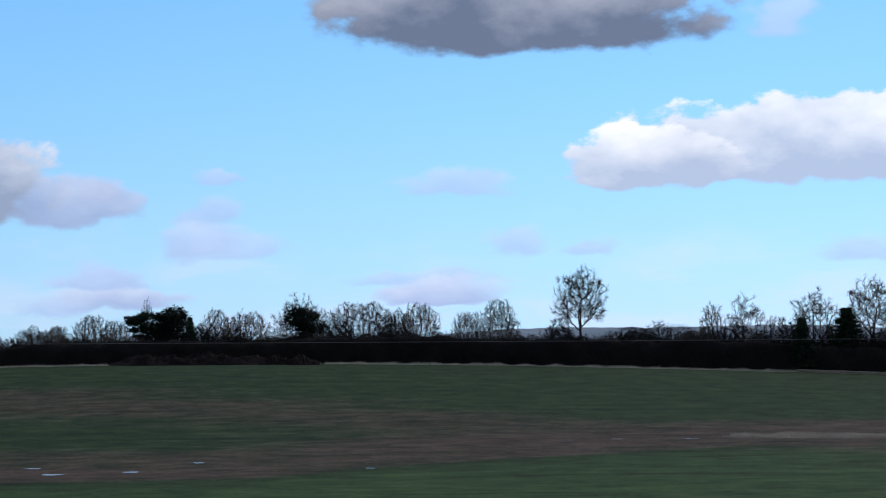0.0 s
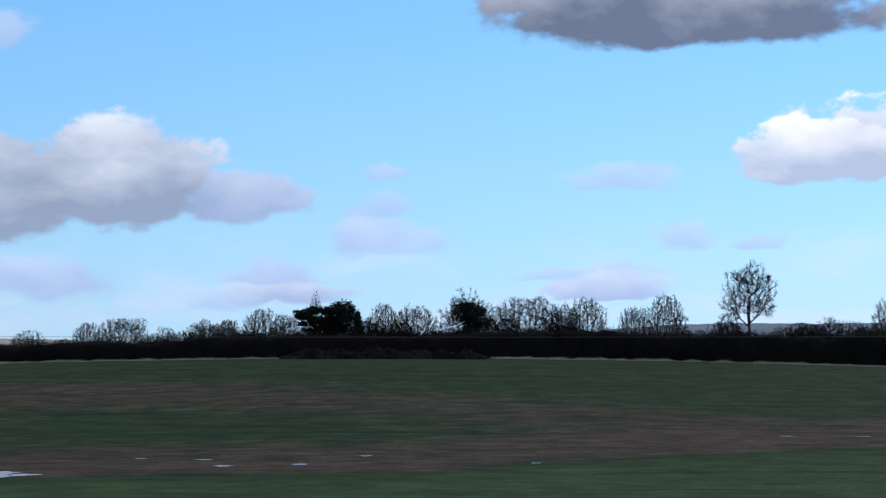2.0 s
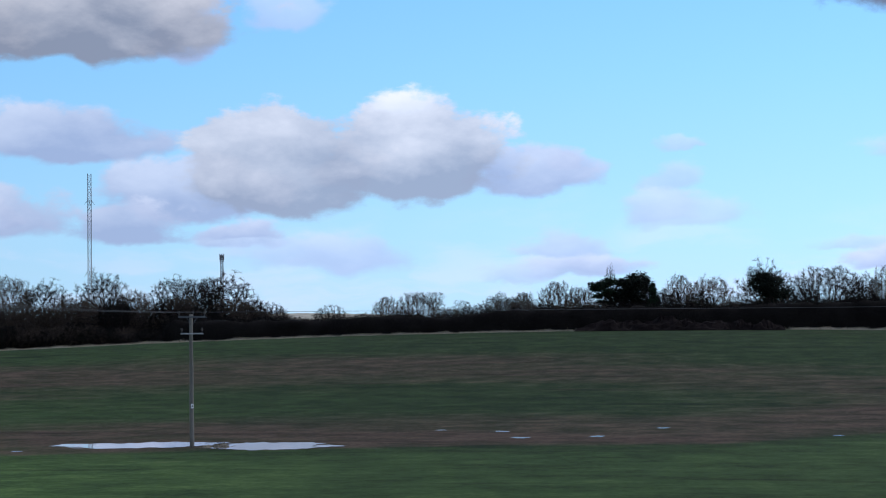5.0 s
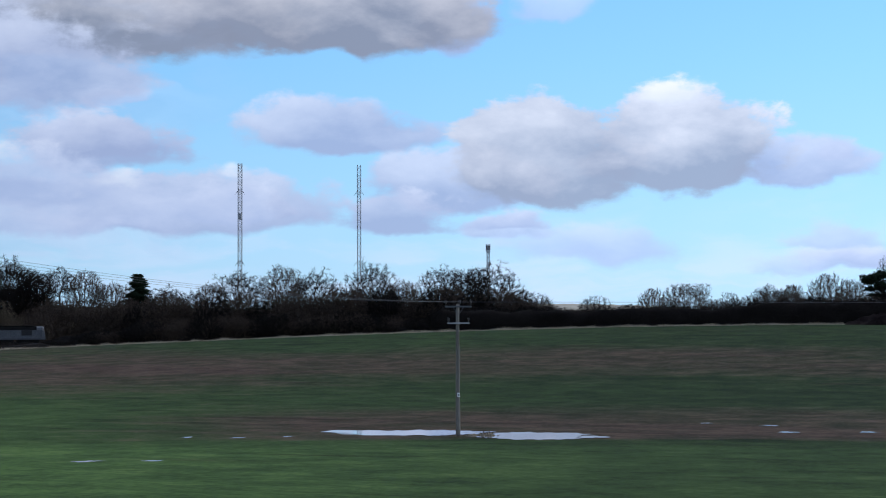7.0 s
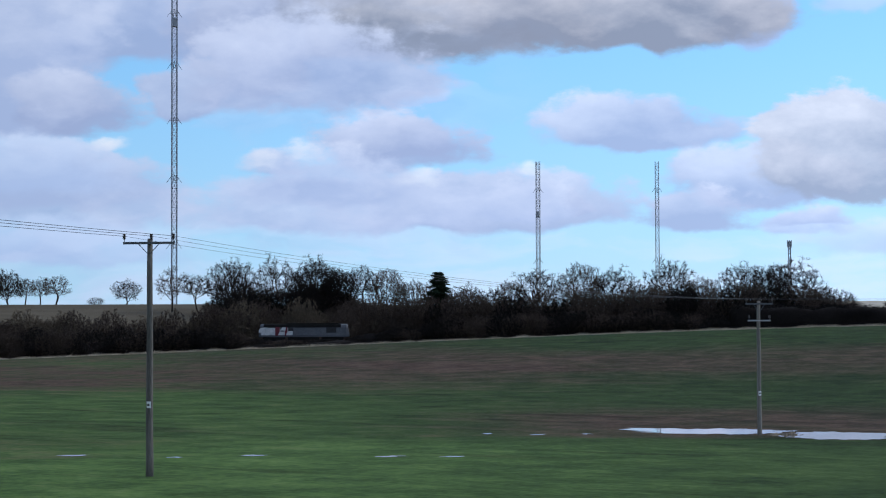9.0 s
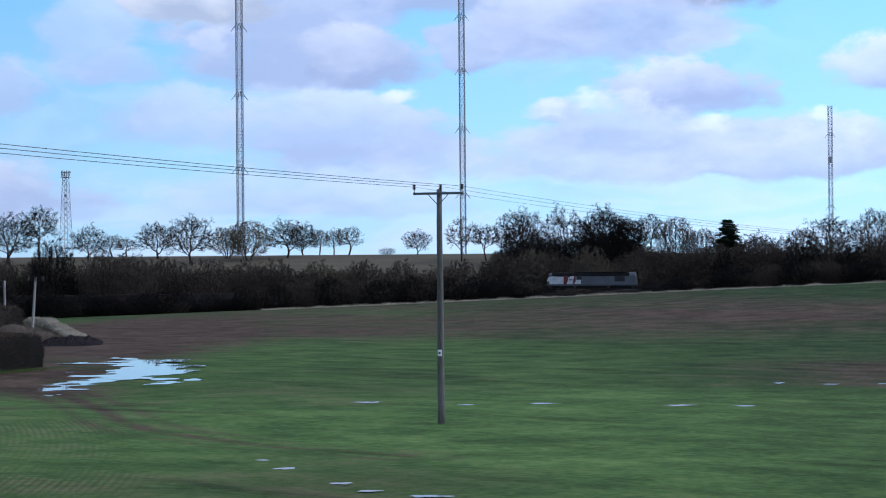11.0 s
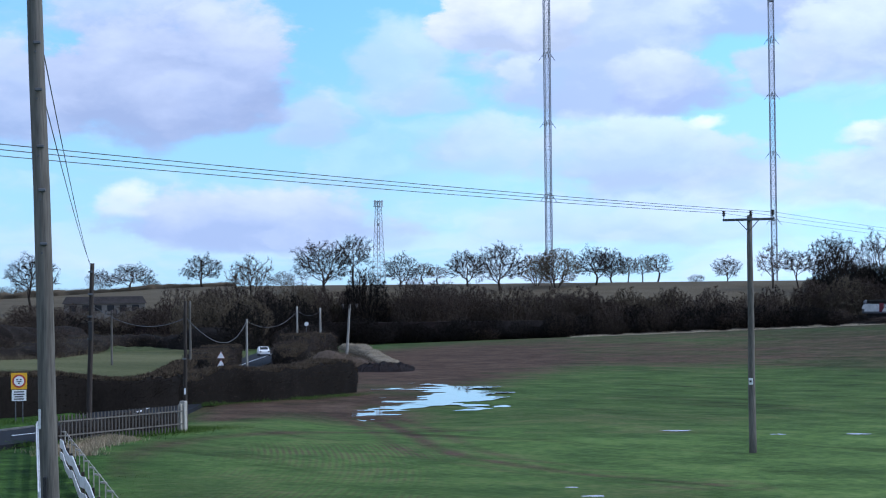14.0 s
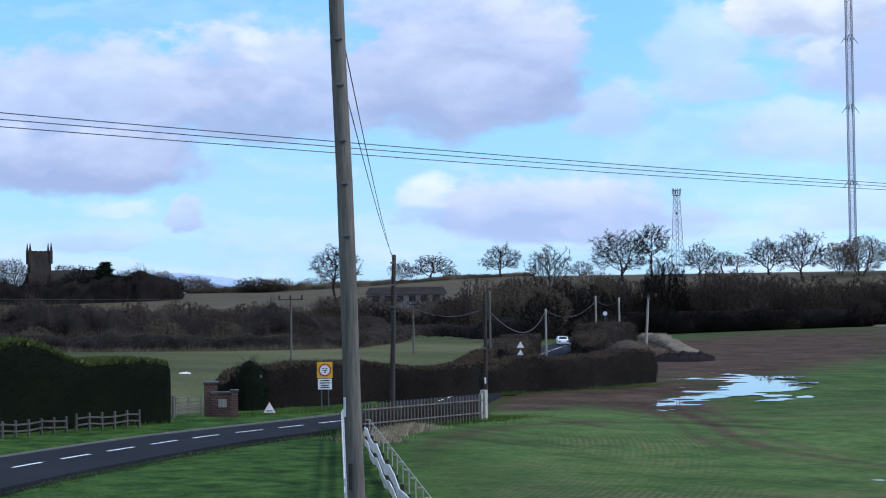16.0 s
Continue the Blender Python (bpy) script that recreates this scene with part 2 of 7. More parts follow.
    shred.inputs["Scale"].default_value, shred.inputs["Detail"].default_value, shred.inputs["Roughness"].default_value = 1.0, 5, 0.55
    nt.links.new(drift.outputs[0], shred.inputs["Vector"])
    torn = nt.nodes.new("ShaderNodeMapRange")
    torn.interpolation_type = "SMOOTHSTEP"
    torn.inputs["From Min"].default_value, torn.inputs["From Max"].default_value = 0.43, 0.60
    torn.inputs["To Min"].default_value, torn.inputs["To Max"].default_value = 0.14, 0.68
    nt.links.new(shred.outputs["Fac"], torn.inputs["Value"])
    nt.links.new(mth("MULTIPLY", low.outputs[0], torn.outputs[0]), bank.inputs["Factor"])
    nt.links.new(colour, bank.inputs["A"])
    bank.inputs["B"].default_value = (0.65, 0.79, 1.02, 1)
    colour = bank.outputs["Result"]
    for rows in (CLOUDS_0, CLOUDS_1, CLOUDS_2, CLOUDS_3, CLOUDS_4, CLOUDS_5, CLOUDS_6):
        for order in (0, 6, 5, 4, 7, 1, 3, 2):
            for az, up, wide, tall, kind in rows:
                if kind != order:
                    continue
                n = nt.nodes.new("ShaderNodeGroup")
                n.node_tree = group
                for key, v in (("At", az), ("Up", up), ("Wide", wide), ("Tall", tall), ("Dense", kinds[kind]["Dense"]), ("Soft", kinds[kind]["Soft"])):
                    n.inputs[key].default_value = v * ((1.22, 1.08, 1.15, 1.05, 1.06, 1.12, 1.14, 1.04)[kind] if key in ("Wide", "Tall") else 1.0)
                n.inputs["Base"].default_value, n.inputs["Crown"].default_value = (*kinds[kind]["Base"], 1), (*kinds[kind]["Crown"], 1)
                for key, s in (("Sky", colour), ("Bearing", bearing), ("Height", height), ("Ragged", ragged), ("Relief", relief)):
                    nt.links.new(s, n.inputs[key])
                colour, bearing, height = n.outputs
    # small heaped puffs with lit tops among the veils, over the ridge and the road
    puffs = []
    for lift in (0.0, 0.42):
        at = nt.nodes.new("ShaderNodeCombineXYZ")
        nt.links.new(mth("MULTIPLY", bearing, 0.23), at.inputs[0])
        nt.links.new(mth("MULTIPLY", mth("ADD", height, lift), 0.52), at.inputs[1])
        at.inputs[2].default_value = 4.7
        n = nt.nodes.new("ShaderNodeTexNoise")
        n.inputs["Scale"].default_value, n.inputs["Detail"].default_value, n.inputs["Roughness"].default_value, n.inputs["Distortion"].default_value = 1.0, 6, 0.5, 0.3
        nt.links.new(at.outputs[0], n.inputs["Vector"])
        puffs.append(n.outputs["Fac"])
    shape = nt.nodes.new("ShaderNodeMapRange")
    shape.interpolation_type = "SMOOTHSTEP"
    shape.inputs["From Min"].default_value, shape.inputs["From Max"].default_value = 0.47, 0.58
    nt.links.new(puffs[0], shape.inputs["Value"])
    where = nt.nodes.new("ShaderNodeMapRange")
    where.interpolation_type = "SMOOTHSTEP"
    where.inputs["From Min"].default_value, where.inputs["From Max"].default_value = 27.0, 35.0
    nt.links.new(bearing, where.inputs["Value"])
    tops = nt.nodes.new("ShaderNodeMix")
    tops.data_type = "RGBA"
    nt.links.new(mth("MULTIPLY_ADD", mth("SUBTRACT", puffs[0], puffs[1]), 5.0, 0.42, clamp=True), tops.inputs["Factor"])
    tops.inputs["A"].default_value, tops.inputs["B"].default_value = (0.40, 0.51, 0.80, 1), (0.74, 0.83, 1.06, 1)
    heaped = nt.nodes.new("ShaderNodeMix")
    heaped.data_type = "RGBA"
    nt.links.new(mth("MULTIPLY", mth("MULTIPLY", shape.outputs[0], where.outputs[0]), 0.22), heaped.inputs["Factor"])
    nt.links.new(colour, heaped.inputs["A"])
    nt.links.new(tops.outputs["Result"], heaped.inputs["B"])
    colour = heaped.outputs["Result"]
    # the sky is brighter on the sun's side
    facing = nt.nodes.new("ShaderNodeMapRange")
    facing.inputs["From Min"].default_value, facing.inputs["From Max"].default_value = -0.05, 0.88
    facing.inputs["To Min"].default_value, facing.inputs["To Max"].default_value = 0.73, 1.20
    nt.links.new(mth("COSINE", mth("MULTIPLY", mth("SUBTRACT", plain_bearing, SUN_AZ), 0.0174533)), facing.inputs["Value"])
    nt.links.new(facing.outputs[0], bg.inputs["Strength"])
    nt.links.new(colour, bg.inputs["Color"])
    nt.links.new(bg.outputs[0], out.inputs["Surface"])


sky_world()
sun_data = bpy.data.lights.new("sun", "SUN")
sun_data.energy, sun_data.angle, sun_data.color = 1.5, radians(10), (1.0, 0.96, 0.91)
sun = new("sun", sun_data)
sun.matrix_world = look((0, 0, 60), (math.sin(radians(SUN_AZ)) * 60, -math.cos(radians(SUN_AZ)) * 60, 60 - 60 * math.tan(radians(SUN_EL))))


# ---- shared builders ----
def link_mesh(name, verts, faces, materials, parent=None, label="", smooth=False):
    """One mesh object from vertices and faces, under its thing if one is given."""
    me = bpy.data.meshes.new(name)
    me.from_pydata([tuple(v) for v in verts], [], [tuple(q) for q in faces])
    for m in materials if isinstance(materials, (list, tuple)) else [materials]:
        me.materials.append(m)
    if smooth:
        me.polygons.foreach_set("use_smooth", [True] * len(me.polygons))
    me.update()
    ob = new(name, me)
    if parent is not None:
        ob.parent = parent
    if label:
        tagged(ob, label)
    return ob


def thing(name, m, label, category, group="", kind=""):
    """An Empty at the base of a thing, to hold its parts."""
    ob = new(name)
    ob.empty_display_size = 0.2
    ob.matrix_world = m
    return tagged(ob, label, category, group, kind)


class Shape:
    """Collects vertices and faces of one part."""

    def __init__(self):
        self.v, self.f = [], []

    def add(self, verts, faces):
        n = len(self.v)
        self.v += [tuple(p) for p in verts]
        self.f += [tuple(i + n for i in q) for q in faces]
        return self

    def box(self, x0, y0, z0, x1, y1, z1, bevel=0.0, m=None):
        """A block with chamfered upright and level edges."""
        b = min(bevel, 0.45 * min(x1 - x0, y1 - y0, z1 - z0))
        if b <= 0:
            vs = [(x, y, z) for z in (z0, z1) for x, y in ((x0, y0), (x1, y0), (x1, y1), (x0, y1))]
            fs = [(3, 2, 1, 0), (4, 5, 6, 7), (0, 1, 5, 4), (1, 2, 6, 5), (2, 3, 7, 6), (3, 0, 4, 7)]
        else:
            vs, fs = [], []
            for z, i in ((z0, b), (z0 + b, 0), (z1 - b, 0), (z1, b)):
                a, c, e, g = x0 + i, x1 - i, y0 + i, y1 - i
                vs += [(a + b, e, z), (c - b, e, z), (c, e + b, z), (c, g - b, z), (c - b, g, z), (a + b, g, z), (a, g - b, z), (a, e + b, z)]
            for k in range(3):
                for j in range(8):
                    fs.append((8 * k + j, 8 * k + (j + 1) % 8, 8 * k + 8 + (j + 1) % 8, 8 * k + 8 + j))
            fs += [tuple(range(7, -1, -1)), tuple(range(24, 32))]
        if m is not None:
            vs = [tuple(m @ Vector(p)) for p in vs]
        return self.add(vs, fs)

    def tube(self, a, b, r0, r1, sides=6, caps=True):
        """A tapered bar from a to b."""
        a, b = Vector(a), Vector(b)
        w = (b - a).normalized()
        s = w.orthogonal().normalized()
        t = w.cross(s)
        vs = []
        for p, r in ((a, r0), (b, r1)):
            for k in range(sides):
                g = 2 * math.pi * k / sides
                vs.append(p + s * (r * math.cos(g)) + t * (r * math.sin(g)))
        fs = [(k, (k + 1) % sides, sides + (k + 1) % sides, sides + k) for k in range(sides)]
        if caps:
            fs += [tuple(range(sides - 1, -1, -1)), tuple(range(sides, 2 * sides))]
        return self.add(vs, fs)

    def path(self, pts, radii, sides=8):
        """A tube through a row of points, with a radius at each."""
        pts = [Vector(p) for p in pts]
        vs, fs = [], []
        for i, p in enumerate(pts):
            w = (pts[min(i + 1, len(pts) - 1)] - pts[max(i - 1, 0)]).normalized()
            ref = Vector((0, 0, 1)) if abs(w.z) < 0.9 else Vector((1, 0, 0))
            s = w.cross(ref).normalized()
            t = w.cross(s)
            for k in range(sides):
                g = 2 * math.pi * k / sides
                vs.append(p + s * (radii[i] * math.cos(g)) + t * (radii[i] * math.sin(g)))
        for i in range(len(pts) - 1):
            for k in range(sides):
                fs.append((i * sides + k, i * sides + (k + 1) % sides, (i + 1) * sides + (k + 1) % sides, (i + 1) * sides + k))
        fs += [tuple(range(sides - 1, -1, -1)), tuple(range((len(pts) - 1) * sides, len(pts) * sides))]
        return self.add(vs, fs)

    def link(self, name, materials, parent=None, label="", smooth=False):
        return link_mesh(name, self.v, self.f, materials, parent, label, smooth)


def noise_material(name, dark, light, scale=1.0, fine=12.0, rough=0.85, bump=0.3, metal=0.0, stretch=(1, 1, 1), third=None, island=0.0, spec=0.25):
    """Two colours mixed by a coarse and a fine noise, with relief; stretch draws the grain out along an axis."""
    mat = bpy.data.materials.new(name)
    mat.use_nodes = True
    nt = mat.node_tree
    b = nt.nodes["Principled BSDF"]
    b.inputs["Roughness"].default_value, b.inputs["Metallic"].default_value = rough, metal
    b.inputs["Specular IOR Level"].default_value = spec
    tc = nt.nodes.new("ShaderNodeTexCoord")
    mp = nt.nodes.new("ShaderNodeMapping")
    mp.inputs["Scale"].default_value = stretch
    nt.links.new(tc.outputs["Object"], mp.inputs["Vector"])
    big, small = nt.nodes.new("ShaderNodeTexNoise"), nt.nodes.new("ShaderNodeTexNoise")
    big.inputs["Scale"].default_value, big.inputs["Detail"].default_value = scale, 4
    small.inputs["Scale"].default_value, small.inputs["Detail"].default_value = fine, 5
    for n in (big, small):
        nt.links.new(mp.outputs[0], n.inputs["Vector"])
    mix = nt.nodes.new("ShaderNodeMix")
    mix.inputs["Factor"].default_value = 0.5
    nt.links.new(big.outputs["Fac"], mix.inputs["A"])
    nt.links.new(small.outputs["Fac"], mix.inputs["B"])
    fac = mix.outputs["Result"]
    if island:
        geo = nt.nodes.new("ShaderNodeNewGeometry")
        m2 = nt.nodes.new("ShaderNodeMix")
        m2.inputs["Factor"].default_value = island
        nt.links.new(fac, m2.inputs["A"])
        nt.links.new(geo.outputs["Random Per Island"], m2.inputs["B"])
        fac = m2.outputs["Result"]
    ramp = nt.nodes.new("ShaderNodeValToRGB")
    ramp.color_ramp.elements[0].position, ramp.color_ramp.elements[1].position = 0.33, 0.67
    ramp.color_ramp.elements[0].color, ramp.color_ramp.elements[1].color = (*dark, 1), (*light, 1)
    if third:
        e = ramp.color_ramp.elements.new(0.5)
        e.color = (*third, 1)
    nt.links.new(fac, ramp.inputs["Fac"])
    nt.links.new(ramp.outputs["Color"], b.inputs["Base Color"])
    if bump:
        bp = nt.nodes.new("ShaderNodeBump")
        bp.inputs["Strength"].default_value, bp.inputs["Distance"].default_value = bump, 0.05
        nt.links.new(fac, bp.inputs["Height"])
        nt.links.new(bp.outputs[0], b.inputs["Normal"])
    return mat


def smooth_step(a, b, x):
    t = np.clip((x - a) / (b - a), 0, 1)
    return t * t * (3 - 2 * t)


# ---- the lie of the land ----
def land(x, y):
    """Ground height: a field that swells to a low hill, a road in the dip, a ridge beyond the railway."""
    x, y = np.asarray(x, float), np.asarray(y, float)
    d = np.hypot(x, y)
    az = np.degrees(np.arctan2(-x, y))
    k = np.minimum(1.0, 430.0 / np.maximum(d, 1.0))
    z = 3.908 + 0.00332 * x * k - 0.0231 * np.maximum(y, -50) * k
    c, s = math.cos(0.1528), math.sin(0.1528)
    u, v = (x + 56.2) * c + (y - 352.0) * s, -(x + 56.2) * s + (y - 352.0) * c
    z = z + 12.65 * np.exp(-(u / 245.0) ** 2 - (v / 124.6) ** 2)
    corner = np.exp(-((az - 51.6) / 3.4) ** 4 - ((d - 145) / 35.0) ** 4)
    z = z * (1 - corner) + 1.54 * corner
    crest = 14.2 - 4.2 * smooth_step(57, 66, az) - 2.0 * smooth_step(40, 20, az)
    rise = smooth_step(450, 650, d)
    z = z * (1 - rise) + crest * rise
    z = z - 10.0 * smooth_step(680, 1500, d)
    return z + 4.5 * np.exp(-(d / 7.0) ** 2)


def spot(az, d, up=0.0):
    """The place at a bearing (degrees to the left of the first view) and a distance."""
    x, y = -math.sin(radians(az)) * d, math.cos(radians(az)) * d
    return Vector((x, y, float(land(x, y)) + up))


# ---- materials ----
def ground_material():
    """Winter wheat over brown soil, with grass, pasture and stubble zones carried by the mesh."""
    mat = bpy.data.materials.new("field_ground")
    mat.use_nodes = True
    nt = mat.node_tree
    b = nt.nodes["Principled BSDF"]
    b.inputs["Roughness"].default_value = 0.95
    b.inputs["Specular IOR Level"].default_value = 0.06
    geo = nt.nodes.new("ShaderNodeNewGeometry")

    def att(name):
        n = nt.nodes.new("ShaderNodeAttribute")
        n.attribute_name = name
        return n.outputs["Fac"]

    def mapped(rot, scale):
        n = nt.nodes.new("ShaderNodeMapping")
        n.vector_type = "POINT"
        n.inputs["Rotation"].default_value = (0, 0, radians(rot))
        n.inputs["Scale"].default_value = scale
        nt.links.new(geo.outputs["Position"], n.inputs["Vector"])
        return n.outputs[0]

    def noise_of(vec, scale, detail=4, rough=0.6):
        n = nt.nodes.new("ShaderNodeTexNoise")
        n.inputs["Scale"].default_value, n.inputs["Detail"].default_value, n.inputs["Roughness"].default_value = scale, detail, rough
        nt.links.new(vec, n.inputs["Vector"])
        return n.outputs["Fac"]

    def math_of(op, a, c=None, d=None, clamp=False):
        n = nt.nodes.new("ShaderNodeMath")
        n.operation, n.use_clamp = op, clamp
        for k, v in enumerate((a, c, d)):
            if v is None:
                continue
            if isinstance(v, (int, float)):
                n.inputs[k].default_value = v
            else:
                nt.links.new(v, n.inputs[k])
        return n.outputs[0]

    def ramp_of(fac, stops):
        n = nt.nodes.new("ShaderNodeValToRGB")
        el = n.color_ramp.elements
        el[0].position, el[0].color = stops[0][0], (*stops[0][1], 1)
        el[1].position, el[1].color = stops[-1][0], (*stops[-1][1], 1)
        for p, c in stops[1:-1]:
            el.new(p).color = (*c, 1)
        nt.links.new(fac, n.inputs["Fac"])
        return n.outputs["Color"]

    def blend(fac, a, c):
        n = nt.nodes.new("ShaderNodeMix")
        n.data_type = "RGBA"
        nt.links.new(fac, n.inputs["Factor"])
        nt.links.new(a, n.inputs["A"])
        nt.links.new(c, n.inputs["B"])
        return n.outputs["Result"]

    # drilled rows run across the slope, so the grain is drawn out along them
    streak = noise_of(mapped(-18, (0.030, 0.12, 1)), 1.0, 6, 0.68)
    mottle = noise_of(mapped(0, (1, 1, 1)), 0.24, 5, 0.68)
    patch = noise_of(mapped(-22, (0.014, 0.034, 1)), 1.0, 4, 0.55)
    grit = noise_of(mapped(0, (1, 1, 1)), 2.2, 5, 0.7)
    fine = noise_of(mapped(0, (1, 1, 1)), 9.0, 3, 0.6)
    needle = noise_of(mapped(-16, (0.10, 2.6, 1)), 1.0, 3, 0.6)
    thread = noise_of(mapped(-18, (0.05, 0.9, 1)), 1.0, 4, 0.6)
    soil = math_of("ADD", att("soil"), math_of("MULTIPLY", math_of("SUBTRACT", streak, 0.5), 0.6))
    soil = math_of("ADD", soil, math_of("MULTIPLY", math_of("SUBTRACT", thread, 0.5), 0.32))
    soil = math_of("ADD", soil, math_of("MULTIPLY", math_of("SUBTRACT", mottle, 0.5), 1.1))
    soil = math_of("ADD", soil, math_of("MULTIPLY", math_of("SUBTRACT", patch, 0.5), 0.9))
    soil = math_of("ADD", soil, math_of("MULTIPLY", math_of("SUBTRACT", grit, 0.5), 0.5))
    patchy = noise_of(mapped(0, (1, 1, 1)), 0.09, 3, 0.6)
    rows = math_of("MULTIPLY", math_of("SINE", math_of("MULTIPLY", att("row"), 21.0)), 0.20)
    rows = math_of("MULTIPLY", math_of("MULTIPLY", rows, att("headland")), math_of("MULTIPLY", math_of("SUBTRACT", patchy, 0.38, clamp=True), 4.0))
    soil = math_of("ADD", soil, math_of("MULTIPLY", math_of("SUBTRACT", needle, 0.5), 0.22))
    soil = math_of("ADD", soil, rows, clamp=True)
    grain = math_of("ADD", math_of("MULTIPLY", grit, 0.35), math_of("ADD", math_of("MULTIPLY", mottle, 0.47), math_of("ADD", math_of("MULTIPLY", thread, 0.07), math_of("MULTIPLY", needle, 0.05))))
    # thin and lush also hold the field's dimmer and brighter light in their colours
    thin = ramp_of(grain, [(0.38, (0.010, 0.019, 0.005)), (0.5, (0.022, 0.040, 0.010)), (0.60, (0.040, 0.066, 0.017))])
    lush_lit = ramp_of(grain, [(0.38, (0.034, 0.064, 0.017)), (0.5, (0.080, 0.137, 0.036)), (0.60, (0.142, 0.206, 0.062))])
    wheat = blend(att("lush_lit"), thin, lush_lit)
    earth = ramp_of(math_of("ADD", math_of("MULTIPLY", grit, 0.5), math_of("MULTIPLY", mottle, 0.5)),
                    [(0.36, (0.025, 0.016, 0.011)), (0.5, (0.063, 0.039, 0.026)), (0.64, (0.108, 0.074, 0.053))])
    col = blend(ramp_of(soil, [(0.20, (0, 0, 0)), (0.78, (1, 1, 1))]), wheat, earth)
    # thin wet streaks where water has stood along the drilling
    wet_line = noise_of(mapped(-20, (0.045, 0.26, 1)), 1.0, 5, 0.62)
    damp = nt.nodes.new("ShaderNodeMix")
    damp.data_type, damp.blend_type = "RGBA", "MULTIPLY"
    nt.links.new(math_of("MULTIPLY", math_of("SUBTRACT", wet_line, 0.56, clamp=True), 7.0, clamp=True), damp.inputs["Factor"])
    nt.links.new(col, damp.inputs["A"])
    damp.inputs["B"].default_value = (0.50, 0.46, 0.46, 1)
    col = damp.outputs["Result"]
    clump = noise_of(mapped(0, (1, 1, 1)), 0.62, 5, 0.7)
    grass = ramp_of(math_of("ADD", math_of("MULTIPLY", clump, 0.65), math_of("MULTIPLY", fine, 0.35)),
                    [(0.38, (0.008, 0.022, 0.005)), (0.5, (0.029, 0.068, 0.012)), (0.62, (0.066, 0.124, 0.026))])
    col = blend(att("grass"), col, grass)
    pasture = ramp_of(math_of("ADD", math_of("MULTIPLY", patch, 0.5), math_of("MULTIPLY", grit, 0.5)),
                      [(0.38, (0.042, 0.048, 0.021)), (0.5, (0.078, 0.084, 0.036)), (0.62, (0.126, 0.118, 0.062))])
    col = blend(att("pasture"), col, pasture)
    stubble = ramp_of(math_of("ADD", math_of("MULTIPLY", patch, 0.5), math_of("MULTIPLY", grit, 0.5)),
                      [(0.3, (0.055, 0.045, 0.030)), (0.5, (0.090, 0.074, 0.050)), (0.7, (0.130, 0.108, 0.074))])
    col = blend(att("stubble"), col, stubble)
    nt.links.new(col, b.inputs["Base Color"])
    bp = nt.nodes.new("ShaderNodeBump")
    bp.inputs["Strength"].default_value, bp.inputs["Distance"].default_value = 0.5, 0.12
    nt.links.new(math_of("ADD", math_of("MULTIPLY", grit, 0.6), fine), bp.inputs["Height"])
    nt.links.new(bp.outputs[0], b.inputs["Normal"])
    return mat


FIELD = ground_material()
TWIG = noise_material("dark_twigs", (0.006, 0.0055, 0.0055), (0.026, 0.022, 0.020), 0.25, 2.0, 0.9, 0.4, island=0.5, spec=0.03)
TWIG_BROWN = noise_material("brown_twigs", (0.026, 0.020, 0.017), (0.105, 0.080, 0.064), 0.25, 2.0, 0.9, 0.4, island=0.5, spec=0.03)
TWIG_PALE = noise_material("pale_twigs", (0.060, 0.048, 0.036), (0.150, 0.120, 0.085), 0.25, 2.0, 0.9, 0.4, island=0.5, spec=0.03)
BARK = noise_material("bark", (0.018, 0.014, 0.012), (0.060, 0.048, 0.040), 0.6, 6.0, 0.9, 0.6, stretch=(1, 1, 0.3), spec=0.03)
BARK_PALE = noise_material("pale_bark", (0.055, 0.046, 0.036), (0.130, 0.108, 0.085), 0.6, 6.0, 0.9, 0.6, stretch=(1, 1, 0.3), spec=0.03)
NEEDLE = noise_material("conifer_needles", (0.006, 0.012, 0.008), (0.022, 0.036, 0.020), 0.4, 3.0, 0.9, 0.3, island=0.5, spec=0.03)
IVY = noise_material("ivy_leaves", (0.004, 0.006, 0.005), (0.014, 0.018, 0.012), 0.4, 3.0, 0.7, 0.3, island=0.5, spec=0.03)
# dark enough to hold the shade among twigs, which the solid bodies lack
SHADED_HEDGE = noise_material("shaded_hedge_twigs", (0.004, 0.0036, 0.0034), (0.018, 0.0150, 0.0130), 0.3, 4.0, 0.9, 0.8, island=0.35, spec=0.03)
# body darkened to hold the shade on the hedge's side
HEDGE_DARK = noise_material("shaded_evergreen_hedge", (0.002, 0.003, 0.002), (0.007, 0.010, 0.005), 0.3, 4.0, 0.85, 0.8, island=0.35, spec=0.03)
# pale tips put the skylight on the hedge tops into colour
LIT_TOP_TWIG = noise_material("lit_hedge_tips", (0.050, 0.036, 0.024), (0.160, 0.118, 0.080), 0.3, 3.0, 0.9, 0.3, island=0.5, spec=0.03)
# yellow-green leaf colour carries the sunlight on the clipped hedge's top
LIT_LEAF = noise_material("lit_hedge_top_leaves", (0.050, 0.066, 0.016), (0.150, 0.165, 0.042), 0.4, 3.0, 0.7, 0.3, island=0.5)
DRY_GRASS = noise_material("dry_grass", (0.160, 0.128, 0.088), (0.420, 0.345, 0.240), 0.3, 3.0, 0.9, 0.3, island=0.5, spec=0.03)
DEAD_STRAW = noise_material("dead_straw", (0.300, 0.245, 0.180), (0.640, 0.545, 0.420), 0.3, 3.0, 0.9, 0.3, island=0.5, spec=0.03)
WEED = noise_material("rough_weeds", (0.030, 0.064, 0.014), (0.090, 0.140, 0.036), 0.4, 3.0, 0.9, 0.3, island=0.5, spec=0.03)
